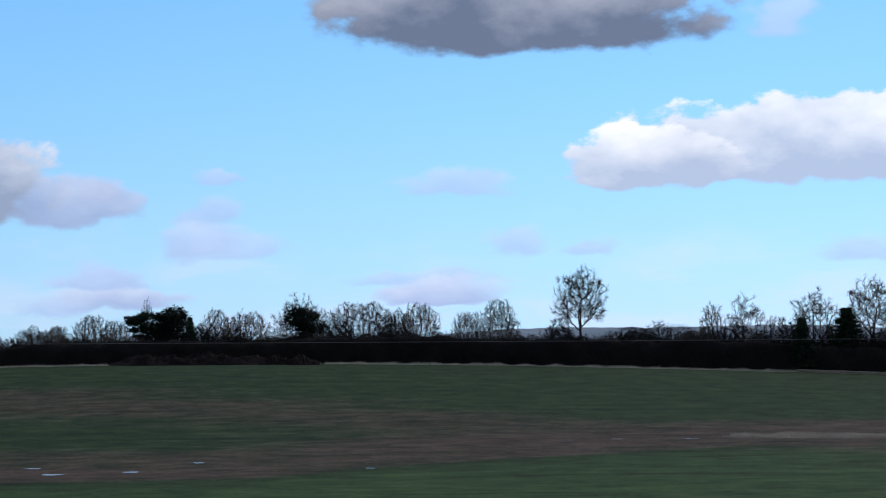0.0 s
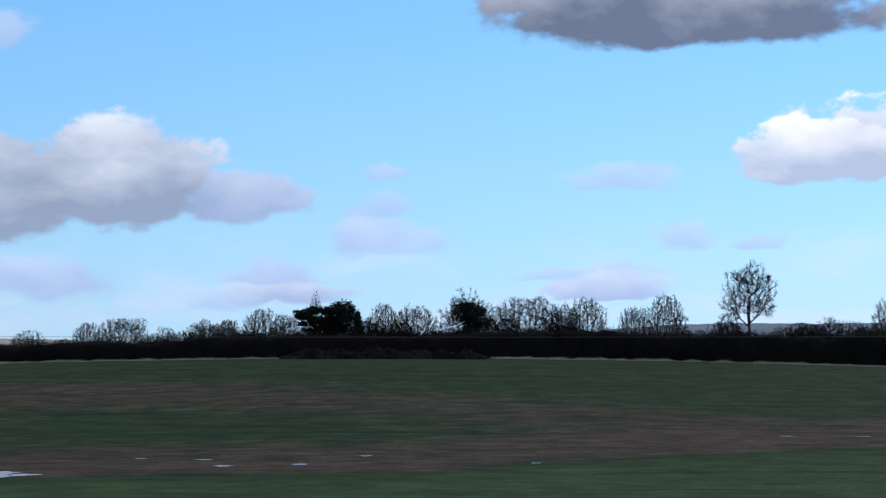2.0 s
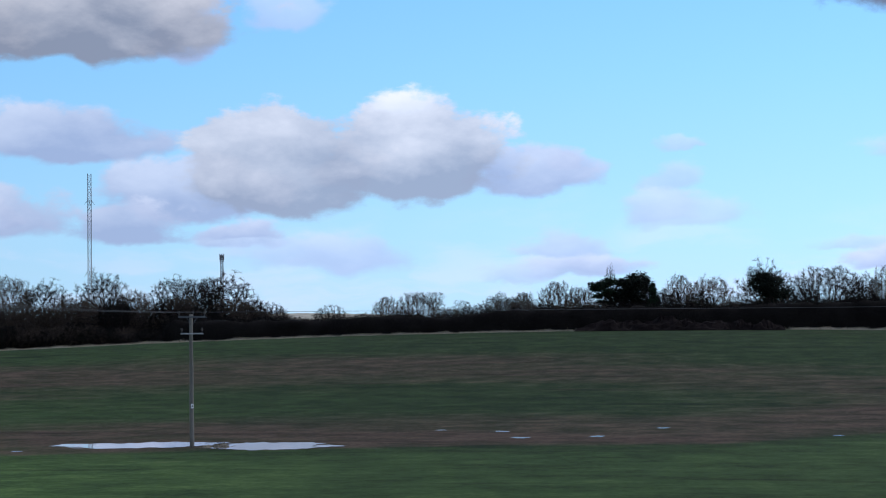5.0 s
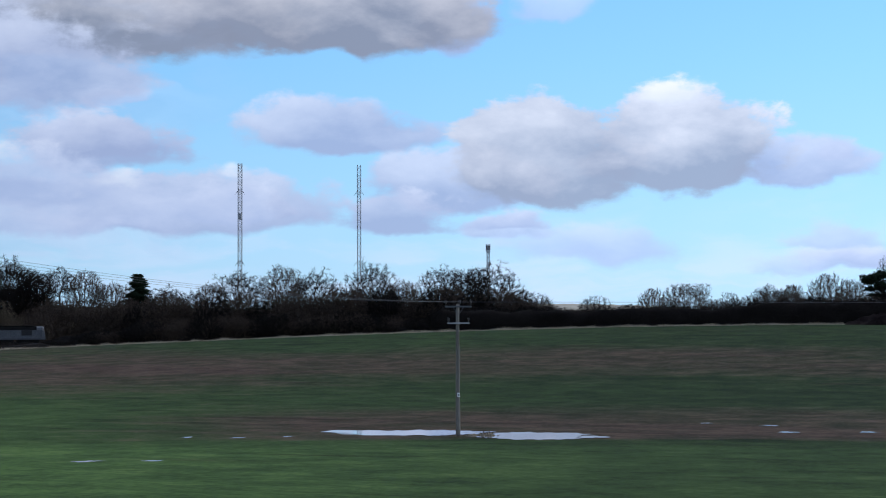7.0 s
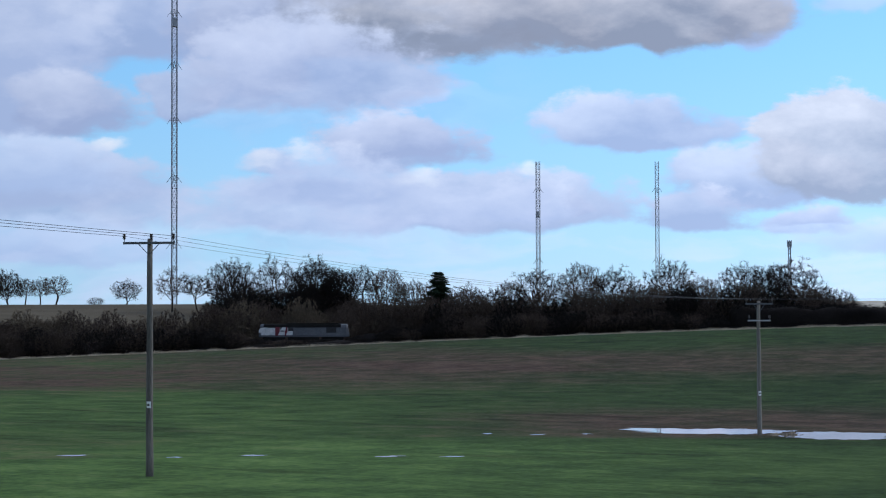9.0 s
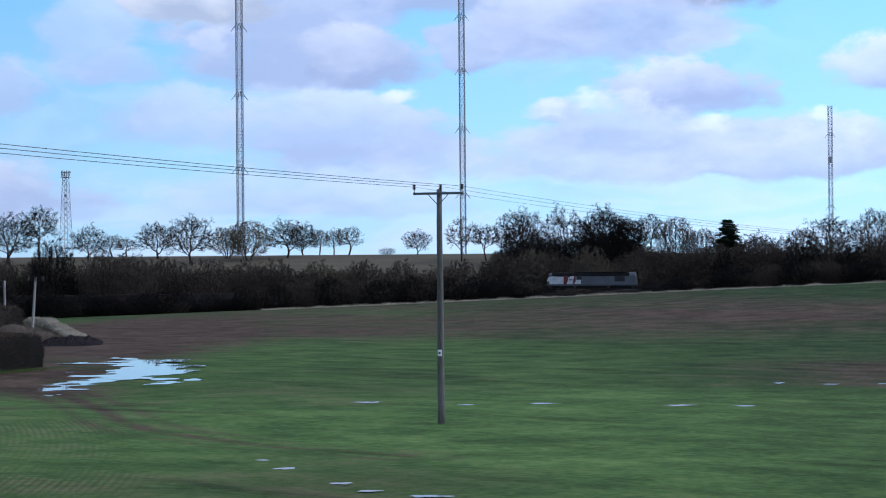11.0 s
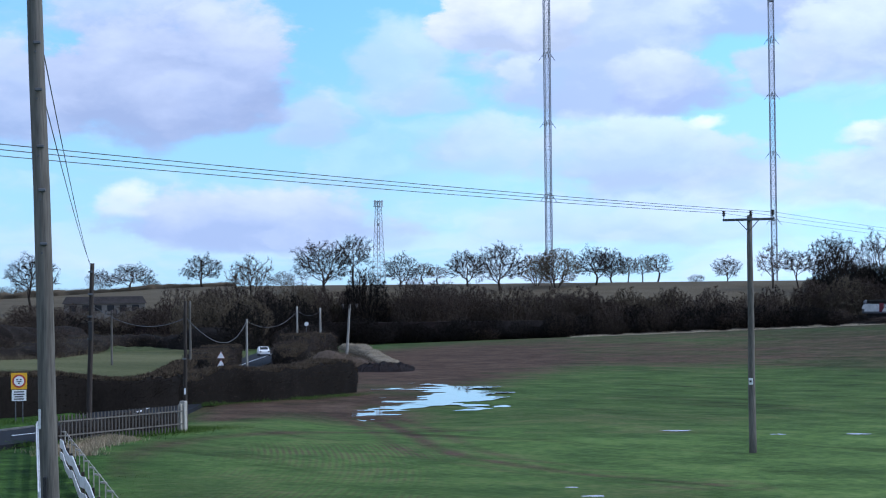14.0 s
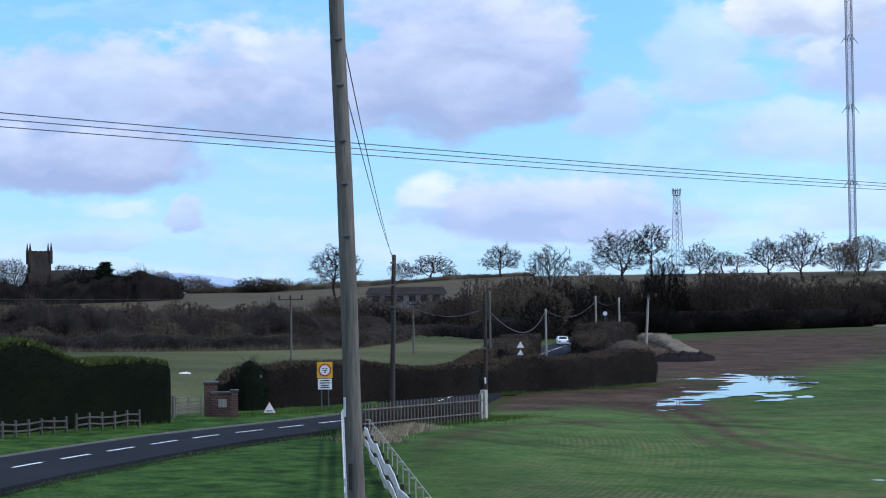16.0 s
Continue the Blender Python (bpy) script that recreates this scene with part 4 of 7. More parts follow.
def leafy_meshes(seed, style):
    """Trunk and foliage of an evergreen ten metres high, of many small sprays."""
    rng = random.Random(seed)
    wood, leaves = Shape(), Shape()
    wood.path([(0, 0, -0.3), (0.1, 0, 3), (0, 0.1, 6), (0, 0, 9.3)], [0.28, 0.22, 0.14, 0.03], 7)

    def spray(c, r, n, flat=1.0):
        for _ in range(n):
            d = Vector((rng.gauss(0, 1), rng.gauss(0, 1), rng.gauss(0, flat))).normalized()
            p = c + Vector((d.x * r, d.y * r, d.z * r * flat)) * rng.uniform(0.35, 1.0)
            s = Vector((rng.gauss(0, 1), rng.gauss(0, 1), rng.gauss(0, 0.6))).normalized() * rng.uniform(0.12, 0.3)
            t = d.cross(s).normalized() * rng.uniform(0.06, 0.16)
            leaves.add([p - s * 0.6 - t, p - s * 0.6 + t, p + s + d * 0.25], [(0, 1, 2)])

    if style == "conifer":
        for k in range(34):
            h = 0.8 + 9.0 * k / 34
            ring = 2.4 * (1 - (h / 10.2) ** 1.2) * rng.uniform(0.5, 1.15) + 0.12
            for _ in range(5):
                a = rng.uniform(0, 2 * math.pi)
                e = Vector((math.cos(a) * ring, math.sin(a) * ring, h - ring * 0.15))
                wood.tube((0, 0, h), e, 0.04, 0.012, 3, False)
                for f in (0.4, 0.7, 1.0):
                    spray(Vector((0, 0, h)).lerp(e, f), 0.36, 14, 0.45)
    elif style == "pine":
        for k in range(34):
            h = rng.uniform(3.0, 9.3)
            half = 2.7 * math.sqrt(max(0.05, 1 - ((h - 6.2) / 3.6) ** 2))
            a, r = rng.uniform(0, 2 * math.pi), half * math.sqrt(rng.uniform(0.05, 1.0)) * (0.8 + 0.4 * rng.random())
            e = Vector((math.cos(a) * r, math.sin(a) * r, h))
            wood.path([(0, 0, h * 0.7), e * 0.55 + Vector((0, 0, h * 0.36)), e], [0.12, 0.08, 0.03], 4)
            spray(e, rng.uniform(0.5, 1.1), 190, 0.7)
    else:
        for k in range(34):
            h = rng.uniform(1.0, 8.9)
            a, r = rng.uniform(0, 2 * math.pi), rng.uniform(0, 2.3) * (1.1 - abs(h - 5.5) / 9)
            spray(Vector((math.cos(a) * r, math.sin(a) * r, h)), rng.uniform(0.8, 1.4), 170, 0.9)
    return wood, leaves


MODELS, GROWN = {}, {}


def tree_model(style, seed, dark, label, category="tree"):
    """One finished tree, ten metres high, under the ground; placed trees are its copies."""
    key = (style, seed, dark)
    if key not in MODELS:
        name = "bare_tree" if style in ("oak", "high", "tall", "vase", "slim") else {"scrub": "bare_shrub", "bush": "bare_bush", "conifer": "conifer", "pine": "pine_tree", "ivy": "ivy_clad_tree"}[style]
        if style in ("conifer", "pine", "ivy"):
            wood, fine = leafy_meshes(seed, style)
            mats, wide = (BARK, IVY if style == "ivy" else NEEDLE), 2.3
        else:
            if (style, seed) not in GROWN:
                GROWN[style, seed] = tree_meshes(seed, style)
            wood, fine, wide = GROWN[style, seed]
            mats = ((BARK, TWIG), (BARK, TWIG_BROWN), (BARK_PALE, TWIG_PALE))[dark]
        ob = thing(name, Matrix.Identity(4), label, category)
        wood.link("trunk", mats[0], ob, smooth=True)
        fine.link("crown", mats[1], ob)
        MODELS[key] = [ob, wide, False]
    return MODELS[key]


def plant(style, seed, dark, az, d, top, width, label, group=""):
    """A tree at a bearing and distance, whose top reaches a height over the datum, of the given width in metres."""
    base = spot(az, d, -0.1)
    if style == "oak" and (top - base.z) / width > 1.25:
        style = "high"
    model = tree_model(style, seed, dark, label)
    h = max(top - base.z, 0.5) / 10.0
    w = width / (2.0 * model[1]) * (1.12 if style in ("conifer", "pine", "ivy") else 1.04)
    m = Matrix.Translation(base) @ Matrix.Rotation(radians((az * 137.5 + seed * 61) % 360), 4, "Z")
    if model[2]:
        ob = copy_thing(model[0], m)
    else:
        ob, model[2] = model[0], True
        ob.matrix_basis = m
    ob.scale = (w, w, h)
    return tagged(ob, label, "shrub" if style in ("scrub", "bush") else "tree", group)


def hedgerow(name, stations, width, seed, material, fringe_material, label, shaggy=1.0, per_metre=40, step=1.2, category="hedge", uneven=0.35, kind="stuff", crest=None, square=False, shoot="yellow-green leaves along the top, coloured as sunlit", thick=1000, blunt=0.45):
    """A hedge or thicket along polar stations (bearing, distance, height): a lumpy body with twigs standing out of it."""
    rng = random.Random(seed)
    line = curve_points([(a, d) for a, d, _ in stations], step)
    hs = np.interp(np.arange(len(line)), np.linspace(0, len(line) - 1, len(stations)), [h for *_, h in stations])
    t = np.gradient(line, axis=0)
    t /= np.linalg.norm(t, axis=1)[:, None] + 1e-9
    nrm = np.column_stack([-t[:, 1], t[:, 0]])
    prof = ((-0.5, -0.06), (-0.54, 0.25), (-0.52, 0.52), (-0.46, 0.78), (-0.30, 0.95), (0, 1.0), (0.30, 0.95), (0.46, 0.78), (0.52, 0.52), (0.54, 0.25), (0.5, -0.06))
    if square:
        prof = ((-0.5, -0.06), (-0.51, 0.3), (-0.51, 0.62), (-0.5, 0.86), (-0.42, 0.985), (0, 1.0), (0.42, 0.985), (0.5, 0.86), (0.51, 0.62), (0.51, 0.3), (0.5, -0.06))
    body, fringe = Shape(), Shape()
    m = len(prof)
    vs, fs = [], []
    for i, (p, q) in enumerate(zip(line, nrm)):
        g = float(land(*p))
        lump = 1 + uneven * 1.4 * noise.noise((p[0] * 0.11 + seed, p[1] * 0.11, 1.7)) + uneven * 0.8 * noise.noise((p[0] * 0.33, p[1] * 0.33 + seed, 4.1))
        end = min(1.0, blunt + (1 - blunt) * min(i, len(line) - 1 - i) * step / (0.7 * width))
        for s, h in prof:
            s = s * end
            e = p + q * s * width
            n3 = Vector((e[0] * 0.5, e[1] * 0.5, h * hs[i] * 0.5 + seed))
            off = 0.16 * shaggy * width * noise.noise(n3) + 0.07 * shaggy * width * noise.noise(n3 * 2.9)
            out = 1 if s > 0 else (-1 if s < 0 else 0)
            z = h * end ** 0.5 * hs[i] * (lump if h > 0.1 else 1) + (0.14 * shaggy * hs[i] * noise.noise(n3 * 1.3) if h > 0.1 else 0)
            vs.append((e[0] + q[0] * off * out, e[1] + q[1] * off * out, g + max(z, -0.2) if h > 0 else g - 0.3))
    for i in range(len(line) - 1):
        for k in range(m - 1):
            fs.append((i * m + k, i * m + m + k, i * m + m + k + 1, i * m + k + 1))
    fs += [tuple(range(m)), tuple(range(len(vs) - 1, len(vs) - m - 1, -1))]
    body.add(vs, fs)
    total = int(per_metre * (1.15 if shaggy > 1 else 1.0) * len(line) * step)
    for _ in range(total):
        i, k = rng.randrange(len(line) - 1), rng.choice((0, 1, 1, 2, 2, 3, 3, 4, 4, 4, 5, 5, 5, 6, 6, 7, 7, 8, 8, 9))
        a, b = rng.random(), rng.random()
        p = Vector(vs[i * m + k]).lerp(Vector(vs[i * m + k + 1]), a).lerp(Vector(vs[i * m + m + k]).lerp(Vector(vs[i * m + m + k + 1]), a), b)
        s = prof[k][0] + (prof[k + 1][0] - prof[k][0]) * a
        up = 0.35 + 0.9 * (1 - abs(s) * 1.7)
        d = Vector((nrm[i][0] * s * 2 + rng.gauss(0, 0.4), nrm[i][1] * s * 2 + rng.gauss(0, 0.4), up + rng.gauss(0, 0.35))).normalized()
        ln = shaggy * hs[i] * abs(rng.gauss(0.10, 0.10)) + 0.06
        side = d.cross(Vector((rng.gauss(0, 1), rng.gauss(0, 1), rng.gauss(0, 1)))).normalized() * (0.011 + 0.009 * ln)
        fringe.add([p - side - d * 0.1, p + side - d * 0.1, p + d * ln], [(0, 1, 2)])
        if ln > 0.5:
            f = p + d * ln * 0.5
            e = (d + Vector((rng.gauss(0, 0.6), rng.gauss(0, 0.6), rng.gauss(0, 0.4)))).normalized()
            fringe.add([f - side * 0.7, f + side * 0.7, f + e * ln * 0.55], [(0, 1, 2)])
            e = (d + Vector((rng.gauss(0, 0.7), rng.gauss(0, 0.7), rng.gauss(0, 0.4)))).normalized()
            f = p + d * ln * 0.7
            fringe.add([f - side * 0.7, f + side * 0.7, f + e * ln * 0.45], [(0, 1, 2)])
    ob = thing(name, Matrix.Identity(4), label, category, kind=kind)
    # paler blades on the top stand in for light falling there
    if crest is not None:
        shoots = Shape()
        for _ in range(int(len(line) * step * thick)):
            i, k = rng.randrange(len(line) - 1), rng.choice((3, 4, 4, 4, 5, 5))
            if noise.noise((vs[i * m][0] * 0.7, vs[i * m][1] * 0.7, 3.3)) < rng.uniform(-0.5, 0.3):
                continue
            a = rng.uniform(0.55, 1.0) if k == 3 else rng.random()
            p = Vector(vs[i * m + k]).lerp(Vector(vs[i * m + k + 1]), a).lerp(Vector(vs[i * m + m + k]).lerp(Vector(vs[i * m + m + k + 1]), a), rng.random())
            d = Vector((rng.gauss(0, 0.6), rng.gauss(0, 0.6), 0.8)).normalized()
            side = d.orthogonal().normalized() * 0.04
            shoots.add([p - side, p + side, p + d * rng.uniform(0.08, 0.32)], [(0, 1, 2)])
        shoots.link("lit_top_shoots", crest, ob, shoot)
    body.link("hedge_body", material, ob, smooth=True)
    fringe.link("twigs", fringe_material, ob)
    return ob


# ---- trees, stretch by stretch ----
TREE_LABELS = {
    "oak": "bare spreading deciduous tree with a rounded winter crown",
    "vase": "bare many-stemmed tree with upright fine twigs",
    "tall": "tall bare deciduous tree with an open branching crown",
    "high": "tall bare deciduous tree with a rounded crown",
    "slim": "slender bare tree with an upright narrow crown",
    "scrub": "low bare twiggy shrub on the skyline",
    "bush": "dense rounded leafless bush among the undergrowth",
    "conifer": "dark green pointed conifer above the hedgerow",
    "pine": "dark spreading pine with flat layered clumps",
    "ivy": "dark ivy-clad tree trunk within bare branches",
}
FAR_HEDGE = [  # style, tone, bearing, distance, top, width
    ("slim", 0, 9.15, 368, 21.6, 2.5),
    ("ivy", 0, 8.46, 362, 20.4, 6.7),
    ("pine", 0, 9.15, 364, 19.1, 5.6),
    ("conifer", 0, 7.84, 356, 17.6, 3.1),
    ("vase", 1, 7.03, 372, 19.2, 6.4),
    ("vase", 1, 6.07, 366, 18.7, 8.6),
    ("oak", 0, 4.40, 368, 22.0, 11.8),
    ("ivy", 0, 4.32, 360, 20.2, 6.4),
    ("vase", 0, 2.56, 364, 20.2, 14.1),
    ("vase", 0, 1.41, 372, 18.9, 6.9),
    ("vase", 1, 0.71, 368, 20.1, 8.4),
    ("vase", 1, -0.79, 374, 18.3, 6.5),
    ("vase", 1, -1.77, 360, 20.3, 7.1),
    ("high", 0, -4.28, 357, 26.4, 9.5),
]
FAR_HEDGE_MORE = [  # style, tone, bearing, distance, top, width
    ("scrub", 0, -3.61, 352, 16.6, 6.5),
    ("oak", 0, -6.75, 356, 15.8, 6.1),
    ("slim", 0, -8.38, 366, 19.2, 5.0),
    ("tall", 0, -9.36, 362, 20.9, 8.5),
    ("oak", 0, -11.38, 364, 21.9, 8.7),
    ("conifer", 0, -11.06, 352, 16.2, 4.8),
]
FAR_HEDGE_ENDS = [  # style, tone, bearing, distance, top, width
    ("conifer", 0, -12.42, 360, 18.2, 8.2),
    ("oak", 1, -13.28, 368, 24.0, 10.2),
    ("vase", 1, 10.81, 366, 18.1, 7.4),
    ("scrub", 1, 11.92, 360, 15.9, 5.1),
    ("oak", 0, 12.59, 370, 16.2, 5.7),
    ("vase", 1, 10.05, 372, 17.1, 5.7),
    ("vase", 1, 8.33, 376, 19.7, 7.0),
    ("scrub", 0, -7.45, 360, 15.0, 6.7),
    ("scrub", 0, -5.70, 362, 14.6, 6.7),
    ("scrub", 0, -10.38, 356, 16.3, 7.7),
]
HILL_CREST = [  # style, tone, bearing, distance, top, width
    ("vase", 1, 15.07, 362, 16.3, 9.4),
    ("vase", 1, 16.13, 366, 15.5, 5.6),
    ("scrub", 0, 13.75, 358, 14.5, 4.4),
    ("oak", 1, 12.60, 366, 15.9, 7.2),
    ("vase", 1, 11.90, 372, 16.0, 5.7),
    ("scrub", 0, 17.90, 356, 13.9, 6.6),
    ("oak", 0, 28.98, 590, 25.0, 17.4),
    ("vase", 1, 27.63, 590, 26.5, 14.5),
    ("oak", 0, 26.60, 590, 25.7, 16.4),
    ("oak", 0, 24.83, 590, 27.8, 16.7),
    ("vase", 1, 23.94, 590, 21.9, 10.9),
    ("oak", 0, 22.72, 590, 26.5, 15.9),
    ("vase", 0, 21.84, 590, 25.4, 12.8),
    ("oak", 0, 21.14, 590, 27.6, 19.0),
]
HILL_CREST_MORE = [  # style, tone, bearing, distance, top, width
    ("scrub", 0, 20.27, 400, 15.7, 7.4),
]
WOOD_EDGE = [  # style, tone, bearing, distance, top, width
    ("oak", 0, 35.99, 590, 29.2, 15.7),
    ("vase", 0, 35.24, 590, 25.1, 10.9),
    ("oak", 0, 34.48, 590, 26.1, 11.3),
    ("vase", 1, 33.71, 590, 24.7, 12.0),
    ("vase", 1, 32.86, 590, 21.1, 12.1),
    ("conifer", 0, 32.09, 590, 24.2, 11.3),
    ("oak", 0, 31.19, 590, 20.5, 11.3),
    ("oak", 0, 30.36, 590, 18.6, 9.1),
    ("vase", 1, 29.84, 590, 21.1, 9.0),
]
KNOLL = [  # style, tone, bearing, distance, top, width
    ("oak", 0, 45.29, 640, 25.9, 11.8),
    ("slim", 1, 44.78, 660, 23.6, 6.9),
    ("slim", 1, 44.33, 662, 24.1, 6.9),
    ("slim", 1, 43.86, 655, 24.3, 9.3),
    ("scrub", 0, 42.67, 640, 16.5, 5.5),
    ("oak", 0, 41.73, 640, 23.0, 9.1),
    ("tall", 1, 40.35, 600, 26.1, 11.5),
    ("oak", 0, 39.57, 600, 23.3, 9.2),
    ("oak", 0, 38.53, 590, 28.5, 17.4),
    ("oak", 0, 37.13, 590, 29.7, 16.7),
    ("oak", 0, 35.90, 590, 29.3, 16.3),
    ("vase", 0, 35.11, 590, 24.2, 10.9),
]
RIDGE = [  # style, tone, bearing, distance, top, width
    ("oak", 0, 58.02, 640, 25.5, 13.4),
    ("oak", 0, 54.28, 600, 28.4, 17.0),
    ("oak", 0, 53.33, 610, 30.6, 12.8),
    ("oak", 0, 51.88, 620, 25.3, 12.2),
    ("slim", 1, 51.15, 650, 21.9, 8.0),
    ("slim", 1, 50.71, 650, 21.0, 8.0),
    ("oak", 0, 49.78, 620, 25.4, 12.2),
    ("oak", 0, 48.77, 600, 27.6, 15.5),
    ("vase", 2, 47.63, 620, 23.5, 11.5),
    ("vase", 2, 47.01, 610, 25.3, 15.0),
    ("oak", 0, 45.78, 620, 26.4, 13.8),
    ("scrub", 0, 59.57, 650, 17.1, 6.0),
    ("oak", 1, 56.61, 425, 19.8, 11.0),
    ("vase", 1, 51.51, 420, 14.2, 9.1),
]
RIDGE_MORE = [  # style, tone, bearing, distance, top, width
    ("scrub", 1, 50.37, 418, 13.2, 9.0),
    ("scrub", 1, 48.34, 428, 12.1, 11.9),
    ("scrub", 1, 46.23, 430, 12.0, 10.6),
    ("vase", 2, 55.15, 420, 13.7, 9.1),
    ("vase", 1, 56.10, 415, 11.8, 7.7),
    ("scrub", 1, 58.73, 425, 12.7, 10.5),
    ("vase", 1, 57.72, 428, 12.6, 7.9),
]
TRACKSIDE = [  # style, tone, bearing, distance, top, width
    ("bush", 0, 52.95, 425, 16.8, 10.4),
    ("bush", 1, 51.00, 428, 13.2, 15.0),
    ("bush", 1, 49.60, 430, 12.6, 9.0),
    ("bush", 0, 38.50, 452, 21.5, 10.5),
    ("vase", 1, 54.64, 424, 12.4, 7.8),
    ("bush", 0, 56.75, 345, 9.0, 8.5),
    ("bush", 0, 54.75, 350, 8.6, 8.0),
    ("bush", 0, 56.10, 378, 10.6, 9.5),
    ("bush", 0, 55.25, 392, 10.4, 9.5),
]
VALLEY = [  # style, tone, bearing, distance, top, width
    ("oak", 0, 63.18, 560, 24.3, 14.5),
    ("oak", 0, 61.12, 640, 20.5, 8.7),
    ("oak", 0, 60.19, 640, 22.3, 14.6),
    ("conifer", 0, 70.28, 590, 20.6, 10.9),
    ("vase", 1, 73.10, 600, 21.8, 12.2),
    ("vase", 1, 71.42, 620, 19.8, 11.5),
    ("scrub", 0, 65.74, 640, 15.3, 13.8),
    ("scrub", 1, 64.95, 640, 14.8, 11.8),
    # pale tone here stands in for sunlight on the trees
    ("vase", 2, 68.51, 660, 18.0, 8.1),
    ("vase", 2, 67.56, 680, 14.5, 12.6),
    ("scrub", 1, 55.52, 640, 19.1, 7.9),
    ("scrub", 0, 66.87, 640, 13.0, 7.9),
    ("scrub", 1, 63.81, 650, 14.7, 12.0),
    ("bush", 1, 65.5, 640, 14.6, 18.0),
    # paler bush, its tone standing in for sunlight
    ("bush", 2, 67.7, 640, 16.0, 15.0),
    ("bush", 0, 70.9, 592, 19.0, 13.0),
    ("bush", 0, 69.6, 592, 17.4, 11.0),
]

for stretch, rows in enumerate((FAR_HEDGE, FAR_HEDGE_MORE, FAR_HEDGE_ENDS, HILL_CREST, HILL_CREST_MORE, WOOD_EDGE, KNOLL, RIDGE, RIDGE_MORE, TRACKSIDE, VALLEY)):
    for k, (style, tone, az, d, top, width) in enumerate(rows):
        seed = {"oak": (3, 8, 14, 21, 27), "vase": (5, 11, 17, 33), "high": (8, 21), "tall": (4, 9), "slim": (6, 12), "scrub": (7, 15), "bush": (2, 6, 10)}.get(style, (2,))
        plant(style, seed[(k + stretch) % len(seed)], tone, az, d, top, width, TREE_LABELS[style], "trees round the field")


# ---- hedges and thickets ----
# near-black bodies hold the shade inside the hedge in their colour
hedgerow("far_hedgerow", [(-17, 362, 4.8), (-13, 356, 5.0), (-9.6, 353, 5.4), (-5, 349, 4.9), (0, 347, 4.9), (5, 345, 4.4), (9, 342, 4.4), (13, 342, 3.4), (18, 348, 3.3), (23, 358, 4.4)], 5.0, 3, SHADED_HEDGE, TWIG,
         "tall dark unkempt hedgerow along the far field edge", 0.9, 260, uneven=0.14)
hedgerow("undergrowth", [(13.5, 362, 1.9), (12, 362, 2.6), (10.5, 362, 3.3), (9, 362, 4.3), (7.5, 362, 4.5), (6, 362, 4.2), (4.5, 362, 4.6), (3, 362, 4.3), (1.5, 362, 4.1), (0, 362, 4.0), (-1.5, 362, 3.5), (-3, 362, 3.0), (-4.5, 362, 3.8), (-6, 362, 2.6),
                         (-7.5, 362, 2.9), (-9, 362, 3.7), (-10.5, 362, 3.5), (-12, 362, 3.5), (-13.5, 362, 3.5), (-16, 364, 3.6)], 6.0, 13, SHADED_HEDGE, TWIG,
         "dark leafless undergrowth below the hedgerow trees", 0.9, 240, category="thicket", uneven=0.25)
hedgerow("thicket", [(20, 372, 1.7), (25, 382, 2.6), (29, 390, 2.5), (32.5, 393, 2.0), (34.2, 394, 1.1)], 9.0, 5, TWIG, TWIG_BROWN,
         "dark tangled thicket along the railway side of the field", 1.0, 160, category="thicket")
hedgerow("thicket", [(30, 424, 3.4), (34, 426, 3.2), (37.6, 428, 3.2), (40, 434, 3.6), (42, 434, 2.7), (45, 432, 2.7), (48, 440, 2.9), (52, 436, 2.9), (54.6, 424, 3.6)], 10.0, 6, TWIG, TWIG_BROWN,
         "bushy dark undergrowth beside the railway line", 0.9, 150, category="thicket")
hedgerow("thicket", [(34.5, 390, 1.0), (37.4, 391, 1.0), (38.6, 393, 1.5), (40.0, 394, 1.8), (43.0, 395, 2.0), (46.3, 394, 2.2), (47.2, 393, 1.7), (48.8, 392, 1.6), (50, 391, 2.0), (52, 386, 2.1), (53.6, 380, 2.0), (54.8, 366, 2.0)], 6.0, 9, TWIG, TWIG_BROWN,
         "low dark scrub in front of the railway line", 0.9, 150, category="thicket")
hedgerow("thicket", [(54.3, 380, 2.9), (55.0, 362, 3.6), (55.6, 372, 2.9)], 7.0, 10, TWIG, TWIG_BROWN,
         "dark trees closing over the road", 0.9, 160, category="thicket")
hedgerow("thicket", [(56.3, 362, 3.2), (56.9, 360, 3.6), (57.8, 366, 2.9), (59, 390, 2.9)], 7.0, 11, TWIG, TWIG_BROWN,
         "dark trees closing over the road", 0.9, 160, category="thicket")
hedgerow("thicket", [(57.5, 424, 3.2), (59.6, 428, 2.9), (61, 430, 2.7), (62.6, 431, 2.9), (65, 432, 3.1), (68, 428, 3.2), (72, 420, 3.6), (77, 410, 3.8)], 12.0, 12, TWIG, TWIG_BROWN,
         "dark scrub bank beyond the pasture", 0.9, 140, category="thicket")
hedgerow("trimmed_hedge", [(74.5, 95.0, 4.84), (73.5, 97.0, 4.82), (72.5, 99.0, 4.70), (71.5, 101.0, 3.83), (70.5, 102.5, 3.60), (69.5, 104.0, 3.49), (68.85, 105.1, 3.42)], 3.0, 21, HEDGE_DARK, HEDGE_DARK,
         "tall dark clipped evergreen hedge with a yellow-green top coloured as sunlit", 0.3, 420, 0.5, uneven=0.07, crest=LIT_LEAF, square=True, thick=800, blunt=0.86)
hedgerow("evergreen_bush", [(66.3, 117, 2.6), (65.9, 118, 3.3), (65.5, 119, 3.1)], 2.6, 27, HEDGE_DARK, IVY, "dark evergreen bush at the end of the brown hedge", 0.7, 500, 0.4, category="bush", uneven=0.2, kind="")
